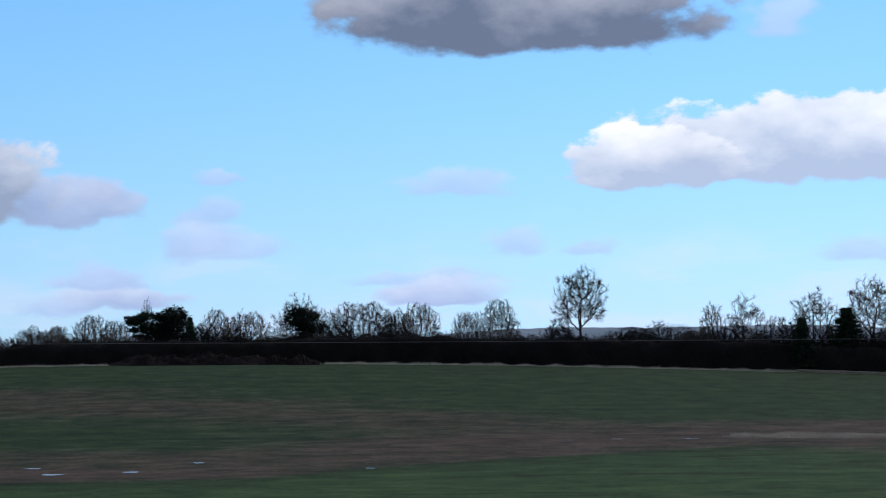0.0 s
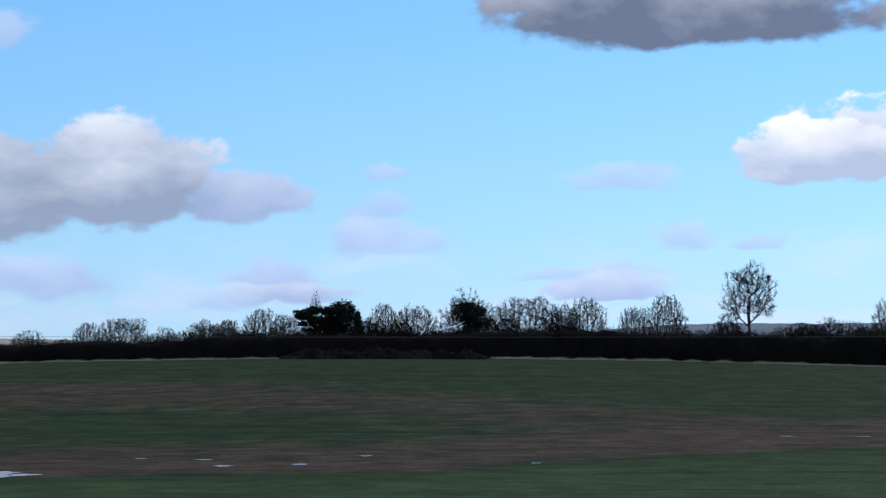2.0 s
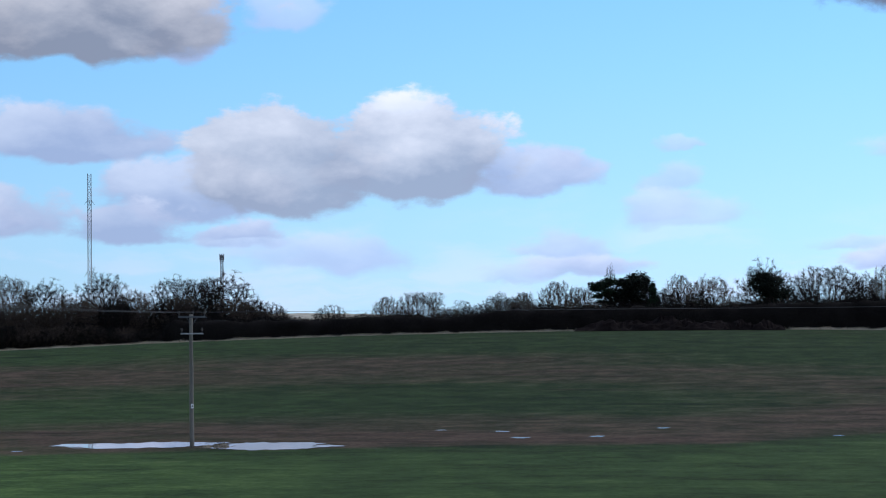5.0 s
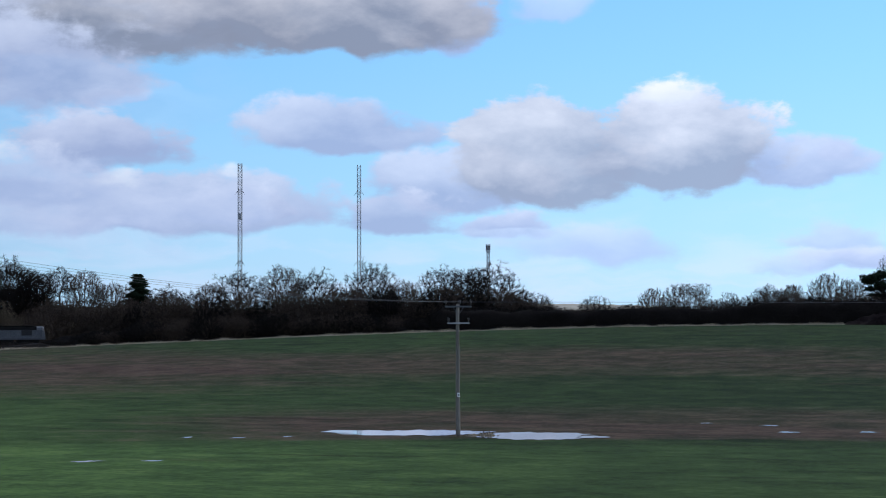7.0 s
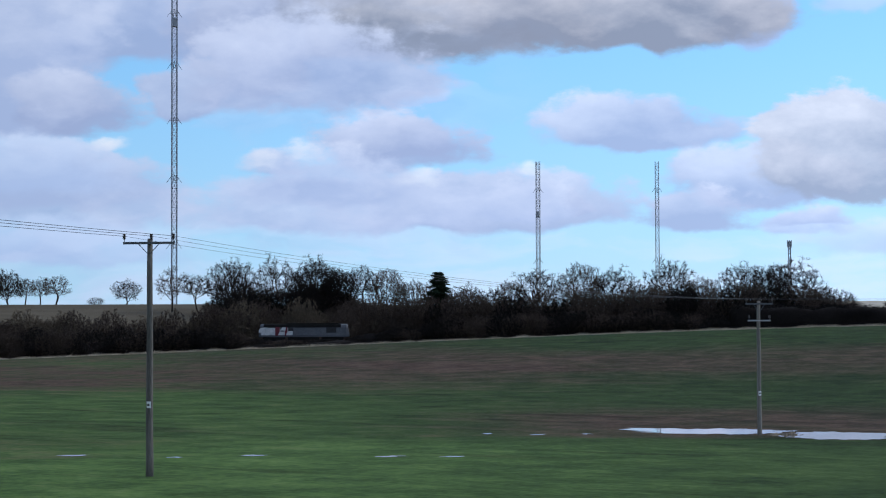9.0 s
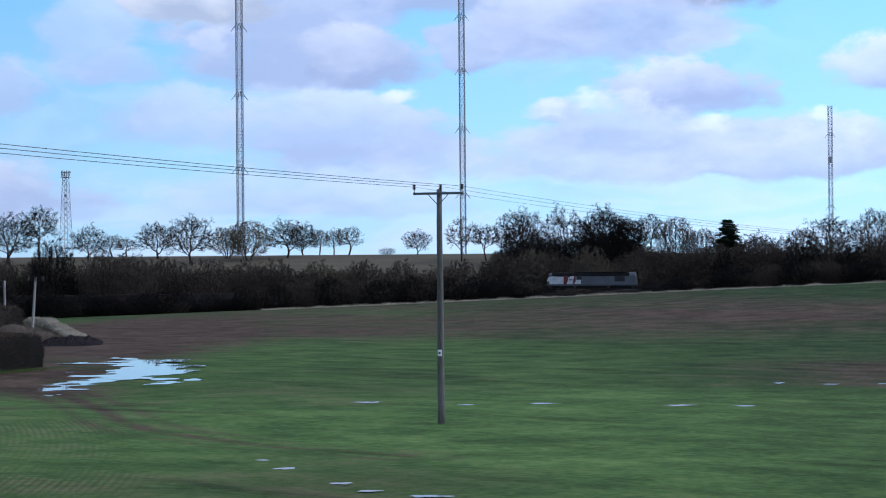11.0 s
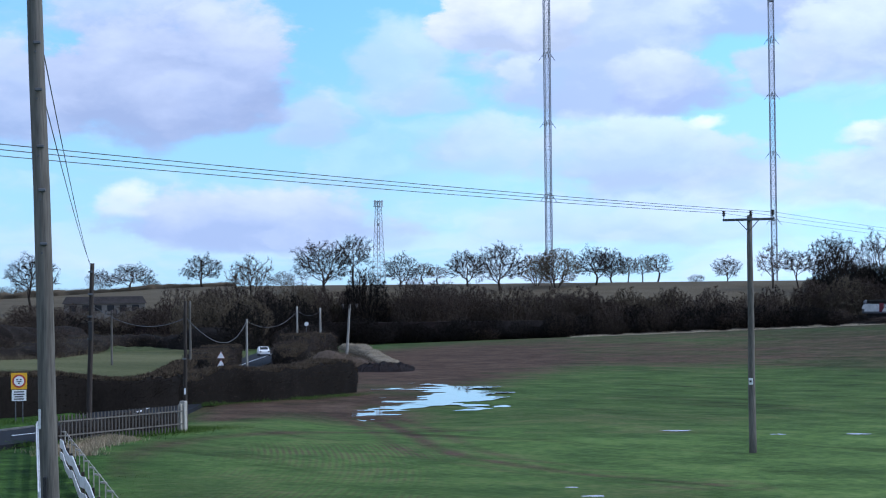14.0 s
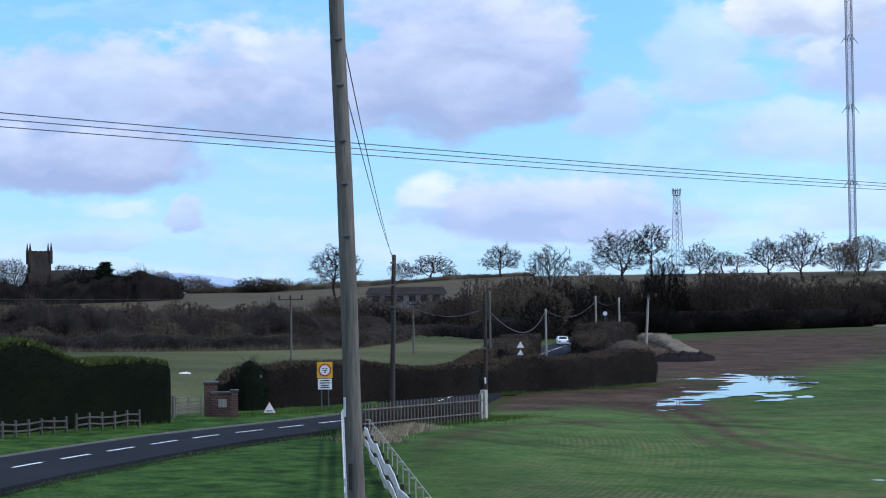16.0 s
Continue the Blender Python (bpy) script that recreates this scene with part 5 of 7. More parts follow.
# sides kept dark and tops pale to paint in the light from above
hedgerow("roadside_hedge", [(66.9, 118.0, 2.54), (65.6, 120.2, 2.79), (64.0, 124.0, 2.68), (62.2, 130.5, 2.27), (61.0, 132.0, 2.41), (60.0, 135.0, 2.57), (59.2, 140.0, 2.66), (58.6, 160.0, 2.86)], 2.4, 23, SHADED_HEDGE, SHADED_HEDGE,
         "clipped leafless brown hedge on the far side of the road", 0.45, 300, 0.5, uneven=0.06, square=True, crest=LIT_TOP_TWIG, shoot="twigs along the clipped top, paled as if lit from above", thick=420)
hedgerow("field_hedge", [(59.3, 139.0, 1.5), (58.9, 140.0, 2.45), (58.2, 142.5, 2.70), (57.3, 146.0, 2.40), (56.2, 149.0, 2.62), (55.2, 155.0, 2.55), (54.3, 160.0, 2.75), (53.6, 164.5, 2.95), (53.4, 165.5, 2.3)], 2.6, 25, SHADED_HEDGE, TWIG_BROWN,
         "clipped leafless hedge between the road and the field", 0.6, 340, 0.5, uneven=0.08, square=True, crest=LIT_TOP_TWIG, shoot="twigs along the clipped top, paled as if lit from above", thick=420)
# invented growth: hides the road and supplies the dark behind the pickets
hedgerow("bramble", [(62.8, 98.0, 0.7), (61.4, 101.5, 1.0), (60.0, 106.0, 1.05), (58.8, 111.0, 0.9)], 1.3, 57, TWIG, TWIG_BROWN, "dark twiggy growth added behind the picket fence", 1.2, 420, 0.5, category="bramble", uneven=0.4)
hedgerow("scrub_belt", [(78, 294, 3.0), (74, 298, 2.4), (71, 300, 2.6), (68, 302, 2.4), (65, 306, 2.6), (63.2, 316, 2.4), (62, 347, 2.2), (61, 388, 2.4), (59, 392, 2.6)], 7.0, 51, TWIG, TWIG_PALE,
         "pale dead brush and bramble along the foot of the bank", 1.3, 110, category="scrub", uneven=0.4)
hedgerow("scrub_belt", [(77, 340, 6.0), (74, 344, 6.5), (71, 346, 5.2), (68, 348, 5.6), (65.5, 352, 5.0), (63.6, 362, 4.4), (62, 386, 4.0)], 14.0, 53, TWIG, TWIG_BROWN,
         "dark leafless scrub climbing the bank", 1.5, 150, category="scrub", uneven=0.4)
for k, (az, top, wide) in enumerate(((68.53, 5.99, 7.0), (66.57, 5.19, 5.5), (72.40, 4.93, 6.0), (71.00, 4.66, 5.0), (64.20, 4.39, 5.0), (62.60, 4.77, 5.2), (69.90, 4.93, 5.0))):
    plant("scrub", (7, 15)[k % 2], 2 if k < 3 else 1, az, 308, top, wide, "rounded pale twiggy bush before the scrub bank", "bushes on the bank")
copse = random.Random(61)
for k in range(24):
    az = 43.6 + 17.0 * (k + copse.random()) / 24
    d = copse.uniform(428, 446)
    plant("vase" if k % 3 else "oak", (5, 11, 17, 33)[k % 4] if k % 3 else (3, 8, 14)[k % 3], (1, 2, 1, 1)[k % 4], az, d, 10 + d * math.tan(radians(copse.uniform(-0.30, 0.16) - 0.5 * smooth_step(58, 61, az))), copse.uniform(9, 14),
          "leafless twiggy tree in the belt beside the railway", "trees round the field")
for k in range(16):
    az = 51.5 + 12.5 * (k + copse.random()) / 16
    d = copse.uniform(448, 500)
    plant("vase" if k % 2 else "oak", (5, 11, 17, 33)[k % 4] if k % 2 else (3, 8, 14)[k % 3], (2, 1)[k % 2], az, d, 10 + d * math.tan(radians(copse.uniform(-0.05, 0.30) - 0.30 * smooth_step(57.5, 60, az))), copse.uniform(9, 14),
          "bare twiggy tree on the slope below the ridge", "trees round the field")


def bush_belt(stations, count, wide, drop, tones, seed, label, deep=5.0):
    """Rounded bushes crowded along a belt: stations of bearing, distance and how many degrees the tops stand over the eye's level."""
    rng = random.Random(seed)
    az = [k[0] for k in stations]
    for k in range(count):
        a = az[0] + (az[-1] - az[0]) * (k + rng.random()) / count
        d = float(np.interp(a, az, [p[1] for p in stations])) + rng.uniform(-deep, deep)
        top = 10 + d * math.tan(radians(float(np.interp(a, az, [p[2] for p in stations])) - rng.uniform(0, 1) ** 1.5 * drop))
        top = max(top, spot(a, d).z + 1.6)
        plant("bush", (2, 6, 10)[k % 3], rng.choice(tones), a, d, top, rng.uniform(*wide), label, "bushes of the hedgerows and banks")


bush_belt([(-15, 362, 0.70), (-9, 362, 0.72), (-4.3, 362, 0.90), (-2, 362, 0.70), (3, 362, 0.95), (9, 360, 0.98), (12, 356, 0.72), (15, 358, 0.50), (19.5, 362, 0.42)], 58, (6, 10), 0.40, (0, 0, 1), 71, "dense rounded leafless bush in the far hedgerow")
bush_belt([(19, 376, 0.70), (22, 384, 1.02), (25, 390, 0.95), (29, 400, 0.80), (33.4, 422, 0.70)], 46, (7, 12), 0.45, (0, 1, 1), 72, "dense rounded leafless bush in the trackside thicket")
bush_belt([(33, 426, 0.50), (36, 430, 0.60), (38.6, 432, 0.45), (41, 432, 0.22), (45.6, 436, 0.20), (48, 440, 0.24), (51, 440, 0.30), (54.6, 430, 0.36)], 50, (7, 12), 0.45, (1, 1, 2), 73, "dense rounded leafless bush beyond the railway line")
bush_belt([(19, 366, 0.34), (22, 374, 0.36), (25, 376, 0.22), (29, 384, 0.10), (32.6, 388, -0.10), (34.0, 389, -0.55)], 30, (6, 10), 0.35, (0, 0, 0, 1), 77, "low dark leafless bush at the field edge", 2.5)
bush_belt([(34.0, 391, -0.72), (37.6, 391, -0.70), (38.6, 390, -0.40), (43, 390, -0.28), (46.3, 389, -0.34), (48, 388, -0.78), (51, 383, -0.62), (54.2, 372, -0.60)], 36, (6, 10), 0.30, (0, 0, 1), 74, "low dark leafless bush before the railway line", 2.5)
bush_belt([(34.2, 584, 0.80), (36.0, 588, 1.05), (38.9, 590, 0.90)], 12, (12, 18), 0.45, (0, 0, 1), 78, "dense dark leafless bush under the oaks")
bush_belt([(56.6, 364, 0.10), (57.8, 376, 0.26), (59.6, 416, 0.0), (60.2, 420, -0.50), (61.8, 426, -0.50), (62.4, 426, -0.26), (66, 428, -0.30), (70, 424, -0.15), (76, 408, 0.05)], 38, (7, 12), 0.40, (0, 1, 1, 2), 75, "leafless bush on the bank beyond the pasture")
bush_belt([(62, 372, -0.95), (66, 352, -0.80), (70, 348, -0.75), (76, 344, -0.6)], 26, (7, 11), 0.5, (0, 1, 1), 76, "dark leafless scrub bush climbing the bank")


# ---- poles, masts and wires ----
def wire(name, a, b, sag, radius, label, group=""):
    """A hanging cable between two places."""
    a, b = Vector(a), Vector(b)
    pts = [a.lerp(b, t / 16) - Vector((0, 0, sag * 4 * (t / 16) * (1 - t / 16))) for t in range(17)]
    ob = Shape().path(pts, [radius] * 17, 5).link(name, CABLE, smooth=True)
    return tagged(ob, label, "cable", group)


def shaft_of(height, r0, r1, lean=(0.0, 0.0)):
    s = Shape()
    n = 8
    pts = [(lean[0] * k / n + 0.012 * math.sin(k * 1.7), lean[1] * k / n + 0.012 * math.cos(k * 2.1), -0.6 + (height + 0.6) * k / n) for k in range(n + 1)]
    s.path(pts, [r0 + (r1 - r0) * k / n for k in range(n + 1)], 14)
    return s


def insulator(x, y, z, parent, size=1.0):
    s = Shape()
    for k, (r, h) in enumerate(((0.05, 0.0), (0.09, 0.05), (0.06, 0.09), (0.10, 0.13), (0.06, 0.18), (0.09, 0.22))):
        s.tube((x, y, z + (0.12 + h) * size), (x, y, z + (0.17 + h) * size), r * size, r * size * 0.8, 10)
    ob = s.link("insulator", CERAMIC, parent, "dark brown ribbed insulator", True)
    Shape().tube((x, y, z), (x, y, z + 0.14 * size), 0.02, 0.02, 6).link("pin", STEEL_DARK, ob)
    return ob


def power_pole(az, d, height, arm, turn, label, pin_at=(-0.48, 0.05, 0.48), pair=False, plate=0.30, radii=(0.19, 0.13), name="power_pole", wood=None):
    """A wooden pole with a crossarm, braces, pin insulators and a number plate."""
    base = spot(az, d)
    ob = thing(name, Matrix.Translation(base) @ Matrix.Rotation(radians(turn), 4, "Z"), label, "power pole", "poles across the field")
    shaft_of(height, *radii).link("shaft", wood or WOOD, ob, smooth=True)
    z = height - 0.22
    Shape().box(-arm / 2, -0.26, z - 0.06, arm / 2, -0.14, z + 0.06, 0.01).link("crossarm", STEEL_DARK, ob, "weathered steel crossarm")
    for s in (-1, 1):
        Shape().tube((s * arm * 0.20, -0.18, z - 0.05), (s * 0.04, -0.18, z - 0.55), 0.022, 0.022, 6).link("brace", STEEL_DARK, ob)
    for f in pin_at:
        insulator(f * arm, -0.2, z + 0.06 if abs(f) > 0.1 else z + 0.06, ob, 1.0)
    if pair:
        Shape().box(-arm * 0.42, -0.24, z - 1.25, arm * 0.42, -0.14, z - 1.15, 0.01).link("crossarm", STEEL, ob, "weathered steel crossarm")
        for s in (-1, 1):
            insulator(s * arm * 0.38, -0.19, z - 1.15, ob, 0.9)
    if plate:
        h = height * plate
        p = Shape()
        r = radii[0] + (radii[1] - radii[0]) * plate + 0.012
        for k in range(8):
            a0, a1 = -2.2 + 1.26 * k / 8, -2.2 + 1.26 * (k + 1) / 8
            p.add([(math.cos(a0) * r, math.sin(a0) * r, h - 0.16), (math.cos(a1) * r, math.sin(a1) * r, h - 0.16), (math.cos(a1) * r, math.sin(a1) * r, h + 0.16), (math.cos(a0) * r, math.sin(a0) * r, h + 0.16)], [(0, 1, 2, 3)])
        pl = p.link("number_plate", WHITE_SIGN, ob, "pale warning plate with a dark bar")
        Shape().box(-0.05, -r - 0.02, h - 0.05, 0.05, -r - 0.008, h + 0.05).link("bar", BLACK, pl)
    return ob, base, z


def arm_points(base, z, turn, arm, fs, lift=0.34):
    m = Matrix.Translation(base) @ Matrix.Rotation(radians(turn), 4, "Z")
    return [m @ Vector((f * arm, -0.2, z + lift)) for f in fs]


POLE_A = power_pole(41.03, 91.0, 11.6, 2.58, 24, "weathered wooden power pole with a three-insulator crossarm in the wheat")
WOOD_BLEACHED = noise_material("bleached_pole_wood", (0.120, 0.108, 0.092), (0.270, 0.245, 0.210), 0.8, 9.0, 0.85, 0.5, stretch=(3, 3, 0.25))
POLE_B = power_pole(22.2, 133.6, 9.6, 2.0, 40, "wooden power pole with two crossarms standing in floodwater", pair=True, plate=0.31, radii=(0.17, 0.12), wood=WOOD_BLEACHED)
POLE_C = power_pole(113.0, 33.0, 11.2, 2.58, 22, "weathered wooden power pole beside the road")
POLE_E = power_pole(-32.0, 330.0, 9.0, 2.0, 60, "wooden power pole at the field edge")
FS = (-0.48, 0.05, 0.48)
ends_a = arm_points(POLE_A[1], POLE_A[2], 24, 2.58, FS)
ends_b = arm_points(POLE_B[1], POLE_B[2], 40, 2.0, FS)
ends_c = arm_points(POLE_C[1], POLE_C[2], 22, 2.58, FS)
ends_e = arm_points(POLE_E[1], POLE_E[2], 60, 2.0, FS)
for c, a in zip(ends_c, ends_a):
    c.z = 10 + 4.17
    wire("power_line", a, c, 0.32, 0.012, "thin grey overhead power line strung between wooden poles", "overhead lines")
for a, b in zip(ends_a, ends_b):
    wire("power_line", a, b, 0.75, 0.008, "thin grey overhead power line strung between wooden poles", "overhead lines")
for b, e in zip(ends_b, ends_e):
    e.z = 10 + 1.7
    wire("power_line", b, e, 0.35, 0.011, "thin grey overhead power line strung between wooden poles", "overhead lines")


def street_pole(az, d, height, r, label, wood, lean=(0, 0), arm=0.0, turn=0.0, fittings=0, name="telegraph_pole", down=0.0):
    base = spot(az, d, -down)
    ob = thing(name, Matrix.Translation(base) @ Matrix.Rotation(radians(turn), 4, "Z"), label, "telegraph pole", "poles along the road")
    shaft_of(height, r, r * 0.72, lean).link("shaft", wood, ob, smooth=True)
    lx, ly = lean
    if arm:
        Shape().box(lx - arm / 2, ly - r - 0.08, height - 0.28, lx + arm / 2, ly - r, height - 0.18, 0.01).link("crossarm", WOOD_DARK, ob)
        for s in (-0.46, 0.0, 0.46):
            insulator(lx + s * arm, ly - r - 0.04, height - 0.46, ob, 2.0)
    for k in range(fittings):
        h = height * (0.55 + 0.4 * k / max(1, fittings - 1))
        f = h / height
        Shape().box(lx * f - r - 0.04, ly * f - r - 0.05, h - 0.06, lx * f + r * 0.4, ly * f - r * 0.5, h + 0.05, 0.01).link("bracket", STEEL_DARK, ob)
    return ob, base


# the tall pole close to the camera, with step bolts and old fixings
near, near_base = street_pole(62.42, 28.0, 13.4, 0.152, "tall weathered grey wooden pole beside a white fence", WOOD, lean=(-0.37, 0.0), turn=62.4)
for k, h in enumerate((7.3, 8.1, 8.75, 9.6, 10.3, 11.1, 11.9)):
    f = h / 13.4
    x = -0.37 * f
    Shape().box(x - 0.05, -0.175, h - 0.025, x + 0.06, -0.12, h + 0.02, 0.008).link("step_bolt", STEEL_DARK, near)
    Shape().tube((x - 0.02, -0.13, h - 0.14), (x - 0.02, -0.18, h - 0.14), 0.015, 0.015, 6).link("bolt_head", STEEL_DARK, near)
Shape().tube((-0.15, -0.10, 0.3), (-0.345, -0.02, 12.8), 0.016, 0.016, 6).link("earth_cable", CABLE, near)
Shape().box(-0.285, -0.10, 4.55, -0.245, -0.04, 4.85, 0.01).link("notice", WHITE, near, "torn remains of a pale notice")
Shape().box(-0.22, -0.155, 3.45, -0.16, -0.11, 3.85, 0.01).link("number_plate", BLACK, near, "dark worn number plate")

left_pole, lp = street_pole(61.5, 107.0, 9.6, 0.17, "dark wooden telegraph pole behind the fence", WOOD_DARK, lean=(0.25, 0), turn=61.5, fittings=4)
mid_pole, mp = street_pole(58.56, 108.5, 7.5, 0.13, "dark creosoted telegraph pole at the fence end", WOOD_DARK, lean=(0.02, 0), turn=58.6, fittings=1, arm=0.0)
Shape().box(-0.07, -0.15, 2.05, 0.03, -0.12, 2.4, 0.005).link("number_plate", WHITE_SIGN, mid_pole)
Shape().box(0.02, -0.40, 5.2, 0.24, -0.14, 6.3, 0.03).link("junction_box", BLACK, left_pole, "black cable junction box")
street_pole(58.4, 170.0, 8.2, 0.13, "wooden telegraph pole behind the hedge", WOOD, turn=58)
p967 = street_pole(56.66, 246.0, 6.4, 0.17, "short pale wooden telegraph pole by the road", WOOD_PALE, turn=56, arm=0.0)
p1056 = street_pole(55.1, 300.0, 8.0, 0.2, "pale wooden telegraph pole near the bridge", WOOD_PALE, turn=55)
p1097 = street_pole(54.38, 290.0, 7.7, 0.2, "pale wooden telegraph pole near the bridge", WOOD_PALE, turn=54)
p1146 = street_pole(53.58, 270.0, 7.9, 0.22, "leaning wooden pole with a short crossarm", WOOD_PALE, lean=(0.55, 0), turn=53.5, arm=2.2)
p733 = street_pole(60.79, 262.0, 7.4, 0.17, "wooden telegraph pole in the pasture", WOOD, turn=60.8, arm=1.6)
p516 = street_pole(64.6, 226.0, 8.0, 0.16, "wooden pole with three dark insulators in the pasture", WOOD, turn=64.6, arm=3.0)
for a, b, sag, ra in ((near_base + Vector((-0.10, -0.30, 13.56 - near_base.z)), lp + Vector((0.1, 0.2, 9.4)), 0.35, 0.010), (near_base + Vector((-0.14, -0.18, 13.9 - near_base.z)), lp + Vector((0.1, 0.2, 9.2)), 0.35, 0.010),
                      (lp + Vector((0, 0, 7.4)), mp + Vector((0, 0, 6.5)), 0.9, 0.02), (mp + Vector((0, 0, 6.6)), p967[1] + Vector((0, 0, 6.2)), 2.2, 0.03),
                      (p967[1] + Vector((0, 0, 6.1)), p1056[1] + Vector((0, 0, 7.2)), 1.6, 0.03), (p1056[1] + Vector((0, 0, 7.4)), p1097[1] + Vector((0, 0, 7.2)), 0.8, 0.03)):
    wire("telephone_cable", a, b, sag, ra, "thin dark overhead cable slung between telegraph poles", "overhead lines")

wire("power_line", p516[1] + Vector((0, 0, 8.0)), spot(84.0, 236.0, 8.6), 0.5, 0.016, "thin grey overhead power line across the pasture", "overhead lines")


def lattice(shape, w0, w1, z0, z1, bays, leg, bar, faces=4):
    """Corner legs and zigzag bracing between two heights."""
    ring = [(math.cos(2 * math.pi * (k + 0.5) / faces) * 0.7071, math.sin(2 * math.pi * (k + 0.5) / faces) * 0.7071) for k in range(faces)]

    def at(k, t):
        w = w0 + (w1 - w0) * t
        return Vector((ring[k % faces][0] * w, ring[k % faces][1] * w, z0 + (z1 - z0) * t))

    for k in range(faces):
        shape.tube(at(k, 0), at(k, 1), leg, leg, 4, False)
    for i in range(bays):
        a, b = i / bays, (i + 1) / bays
        for k in range(faces):
            shape.tube(at(k, a), at(k + 1, b), bar, bar, 3, False)
            shape.tube(at(k + 1, a), at(k, b), bar, bar, 3, False)
            shape.tube(at(k, a), at(k + 1, a), bar, bar, 3, False)
    return shape


def radio_mast(az, d, width, height, brackets, turn, label, collars=(), stretch=3.0):
    """A slender lattice mast, with stay brackets standing out like barbs."""
    base = spot(az, d, -1)
    ob = thing("radio_mast", Matrix.Translation(base) @ Matrix.Rotation(radians(turn), 4, "Z"), label, "radio mast", "radio masts")
    lattice(Shape(), width, width, 0, height, int(height / stretch), width * 0.085, width * 0.03).link("lattice_shaft", PAINT_GREY, ob)
    for h in brackets:
        s = Shape()
        for k in range(4):
            a = math.pi / 2 * k
            c, e = math.cos(a), math.sin(a)
            s.tube((c * width * 0.4, e * width * 0.4, h + width * 0.9), (c * width * 1.5, e * width * 1.5, h - width * 0.6), width * 0.07, width * 0.05, 4)
            s.tube((c * width * 0.5, e * width * 0.5, h + 0.1 * width), (c * width * 1.0, e * width * 1.0, h + 0.1 * width), width * 0.05, width * 0.05, 4)
        s.link("stay_bracket", STEEL_DARK, ob)
    for h in collars:
        Shape().box(-width * 0.52, -width * 0.52, h - width * 0.9, width * 0.52, width * 0.52, h + width * 0.9, 0.1).link("collar", PAINT_GREY, ob, "grey equipment collar")
    return ob


def above(el, d, az):
    """Height over the base of a point that stands that many degrees over the eye's level."""
    return 10 + d * math.tan(radians(el)) - spot(az, d, -1).z


radio_mast(40.29, 900, 2.45, 212, [above(e, 900, 40.29) for e in (2.18, 4.22, 6.02, 7.7, 9.3, 10.9)], 50, "tall grey lattice radio mast with stay brackets", [above(9.05, 900, 40.29)])
radio_mast(47.22, 850, 2.6, 212, [above(e, 850, 47.22) for e in (3.01, 5.29, 7.39, 9.4, 11.4)], 62, "tall grey lattice radio mast with stay brackets")
radio_mast(28.97, 1400, 2.6, above(4.78, 1400, 28.97), [above(e, 1400, 28.97) for e in (1.66, 3.87)], 12, "slender grey lattice radio mast behind the trees", [above(3.13, 1400, 28.97)], 4.0)
radio_mast(25.27, 1400, 2.6, above(4.74, 1400, 25.27), [above(e, 1400, 25.27) for e in (1.66, 3.85)], 20, "slender grey lattice radio mast behind the trees", [], 4.0)


def phone_tower(az, d, height, w0, w1, label, turn):
    base = spot(az, d)
    ob = thing("phone_tower", Matrix.Translation(base) @ Matrix.Rotation(radians(turn), 4, "Z"), label, "phone tower")
    lattice(Shape(), w0, w1, 0, height, 14, 0.10, 0.045).link("lattice_shaft", PAINT_GREY, ob)
    w = w1 * 1.9
    for z in (height - 0.3, height - 2.2):
        Shape().box(-w / 2, -w / 2, z, w / 2, w / 2, z + 0.18, 0.03).link("headframe", PAINT_GREY, ob)
    for k in range(6):
        a = 2 * math.pi * k / 6 + 0.3
        x, y = math.cos(a) * w * 0.55, math.sin(a) * w * 0.55
        Shape().box(x - 0.13, y - 0.13, height - 1.8, x + 0.13, y + 0.13, height + 0.4, 0.05).link("antenna", STEEL, ob, "pale panel antenna")
    dish = Shape()
    dish.tube((w0 * 0.25, -w0 * 0.4, height * 0.72), (w0 * 0.25, -w0 * 0.4 - 0.35, height * 0.72), 0.35, 0.55, 12)
    dish.link("dish", STEEL, ob, "small round link dish")
    return ob


phone_tower(52.54, 700, above(2.98, 700, 52.54) - 1, 3.9, 1.5, "tapering grey lattice phone tower on the ridge", 20)
phone_tower(21.24, 620, above(2.22, 620, 21.24) - 1, 1.0, 0.7, "grey lattice phone tower behind the trees", 35)


# ---- standing water ----
def puddle(az, d, wide, deep, seed, label="shallow puddle of floodwater lying on the field", ragged=0.45, water=None):
    """A sheet of water with a ragged edge, long across the view."""
    rng = random.Random(seed)
    c = spot(az, d)
    a = radians(az)
    across, away = Vector((math.cos(a), math.sin(a), 0)), Vector((-math.sin(a), math.cos(a), 0))
    n = 72
    vs = [c.copy()]
    for k in range(n):
        g = 2 * math.pi * k / n
        r = 1 + ragged * noise.noise((math.cos(g) * 1.6 + seed, math.sin(g) * 1.6, 0.3)) + ragged * 0.7 * noise.noise((math.cos(g) * 5 + seed, math.sin(g) * 5, 1.3)) + (ragged * 0.5 if d > 80 else 0.15) * noise.noise((math.cos(g) * 13 + seed, math.sin(g) * 13, 2.3))
        p = c + across * (math.cos(g) * wide / 2 * r) + away * (math.sin(g) * deep / 2 * r)
        vs.append(p)
    level = max(float(land(p.x, p.y)) for p in vs) + 0.02
    vs = [(p.x, p.y, level) for p in vs]
    fs = [(0, 1 + k, 1 + (k + 1) % n) for k in range(n)]
    return tagged(link_mesh("puddle", vs, fs, water or WATER), label, "puddle", "puddles on the field", kind="structure")


puddle(24.1, 137.2, 11.5, 6.4, 3)
puddle(22.9, 137.0, 7.0, 5.6, 4)
puddle(19.8, 132.6, 7.6, 8.4, 5, ragged=0.3)
puddle(18.4, 132.0, 5.0, 2.6, 6)
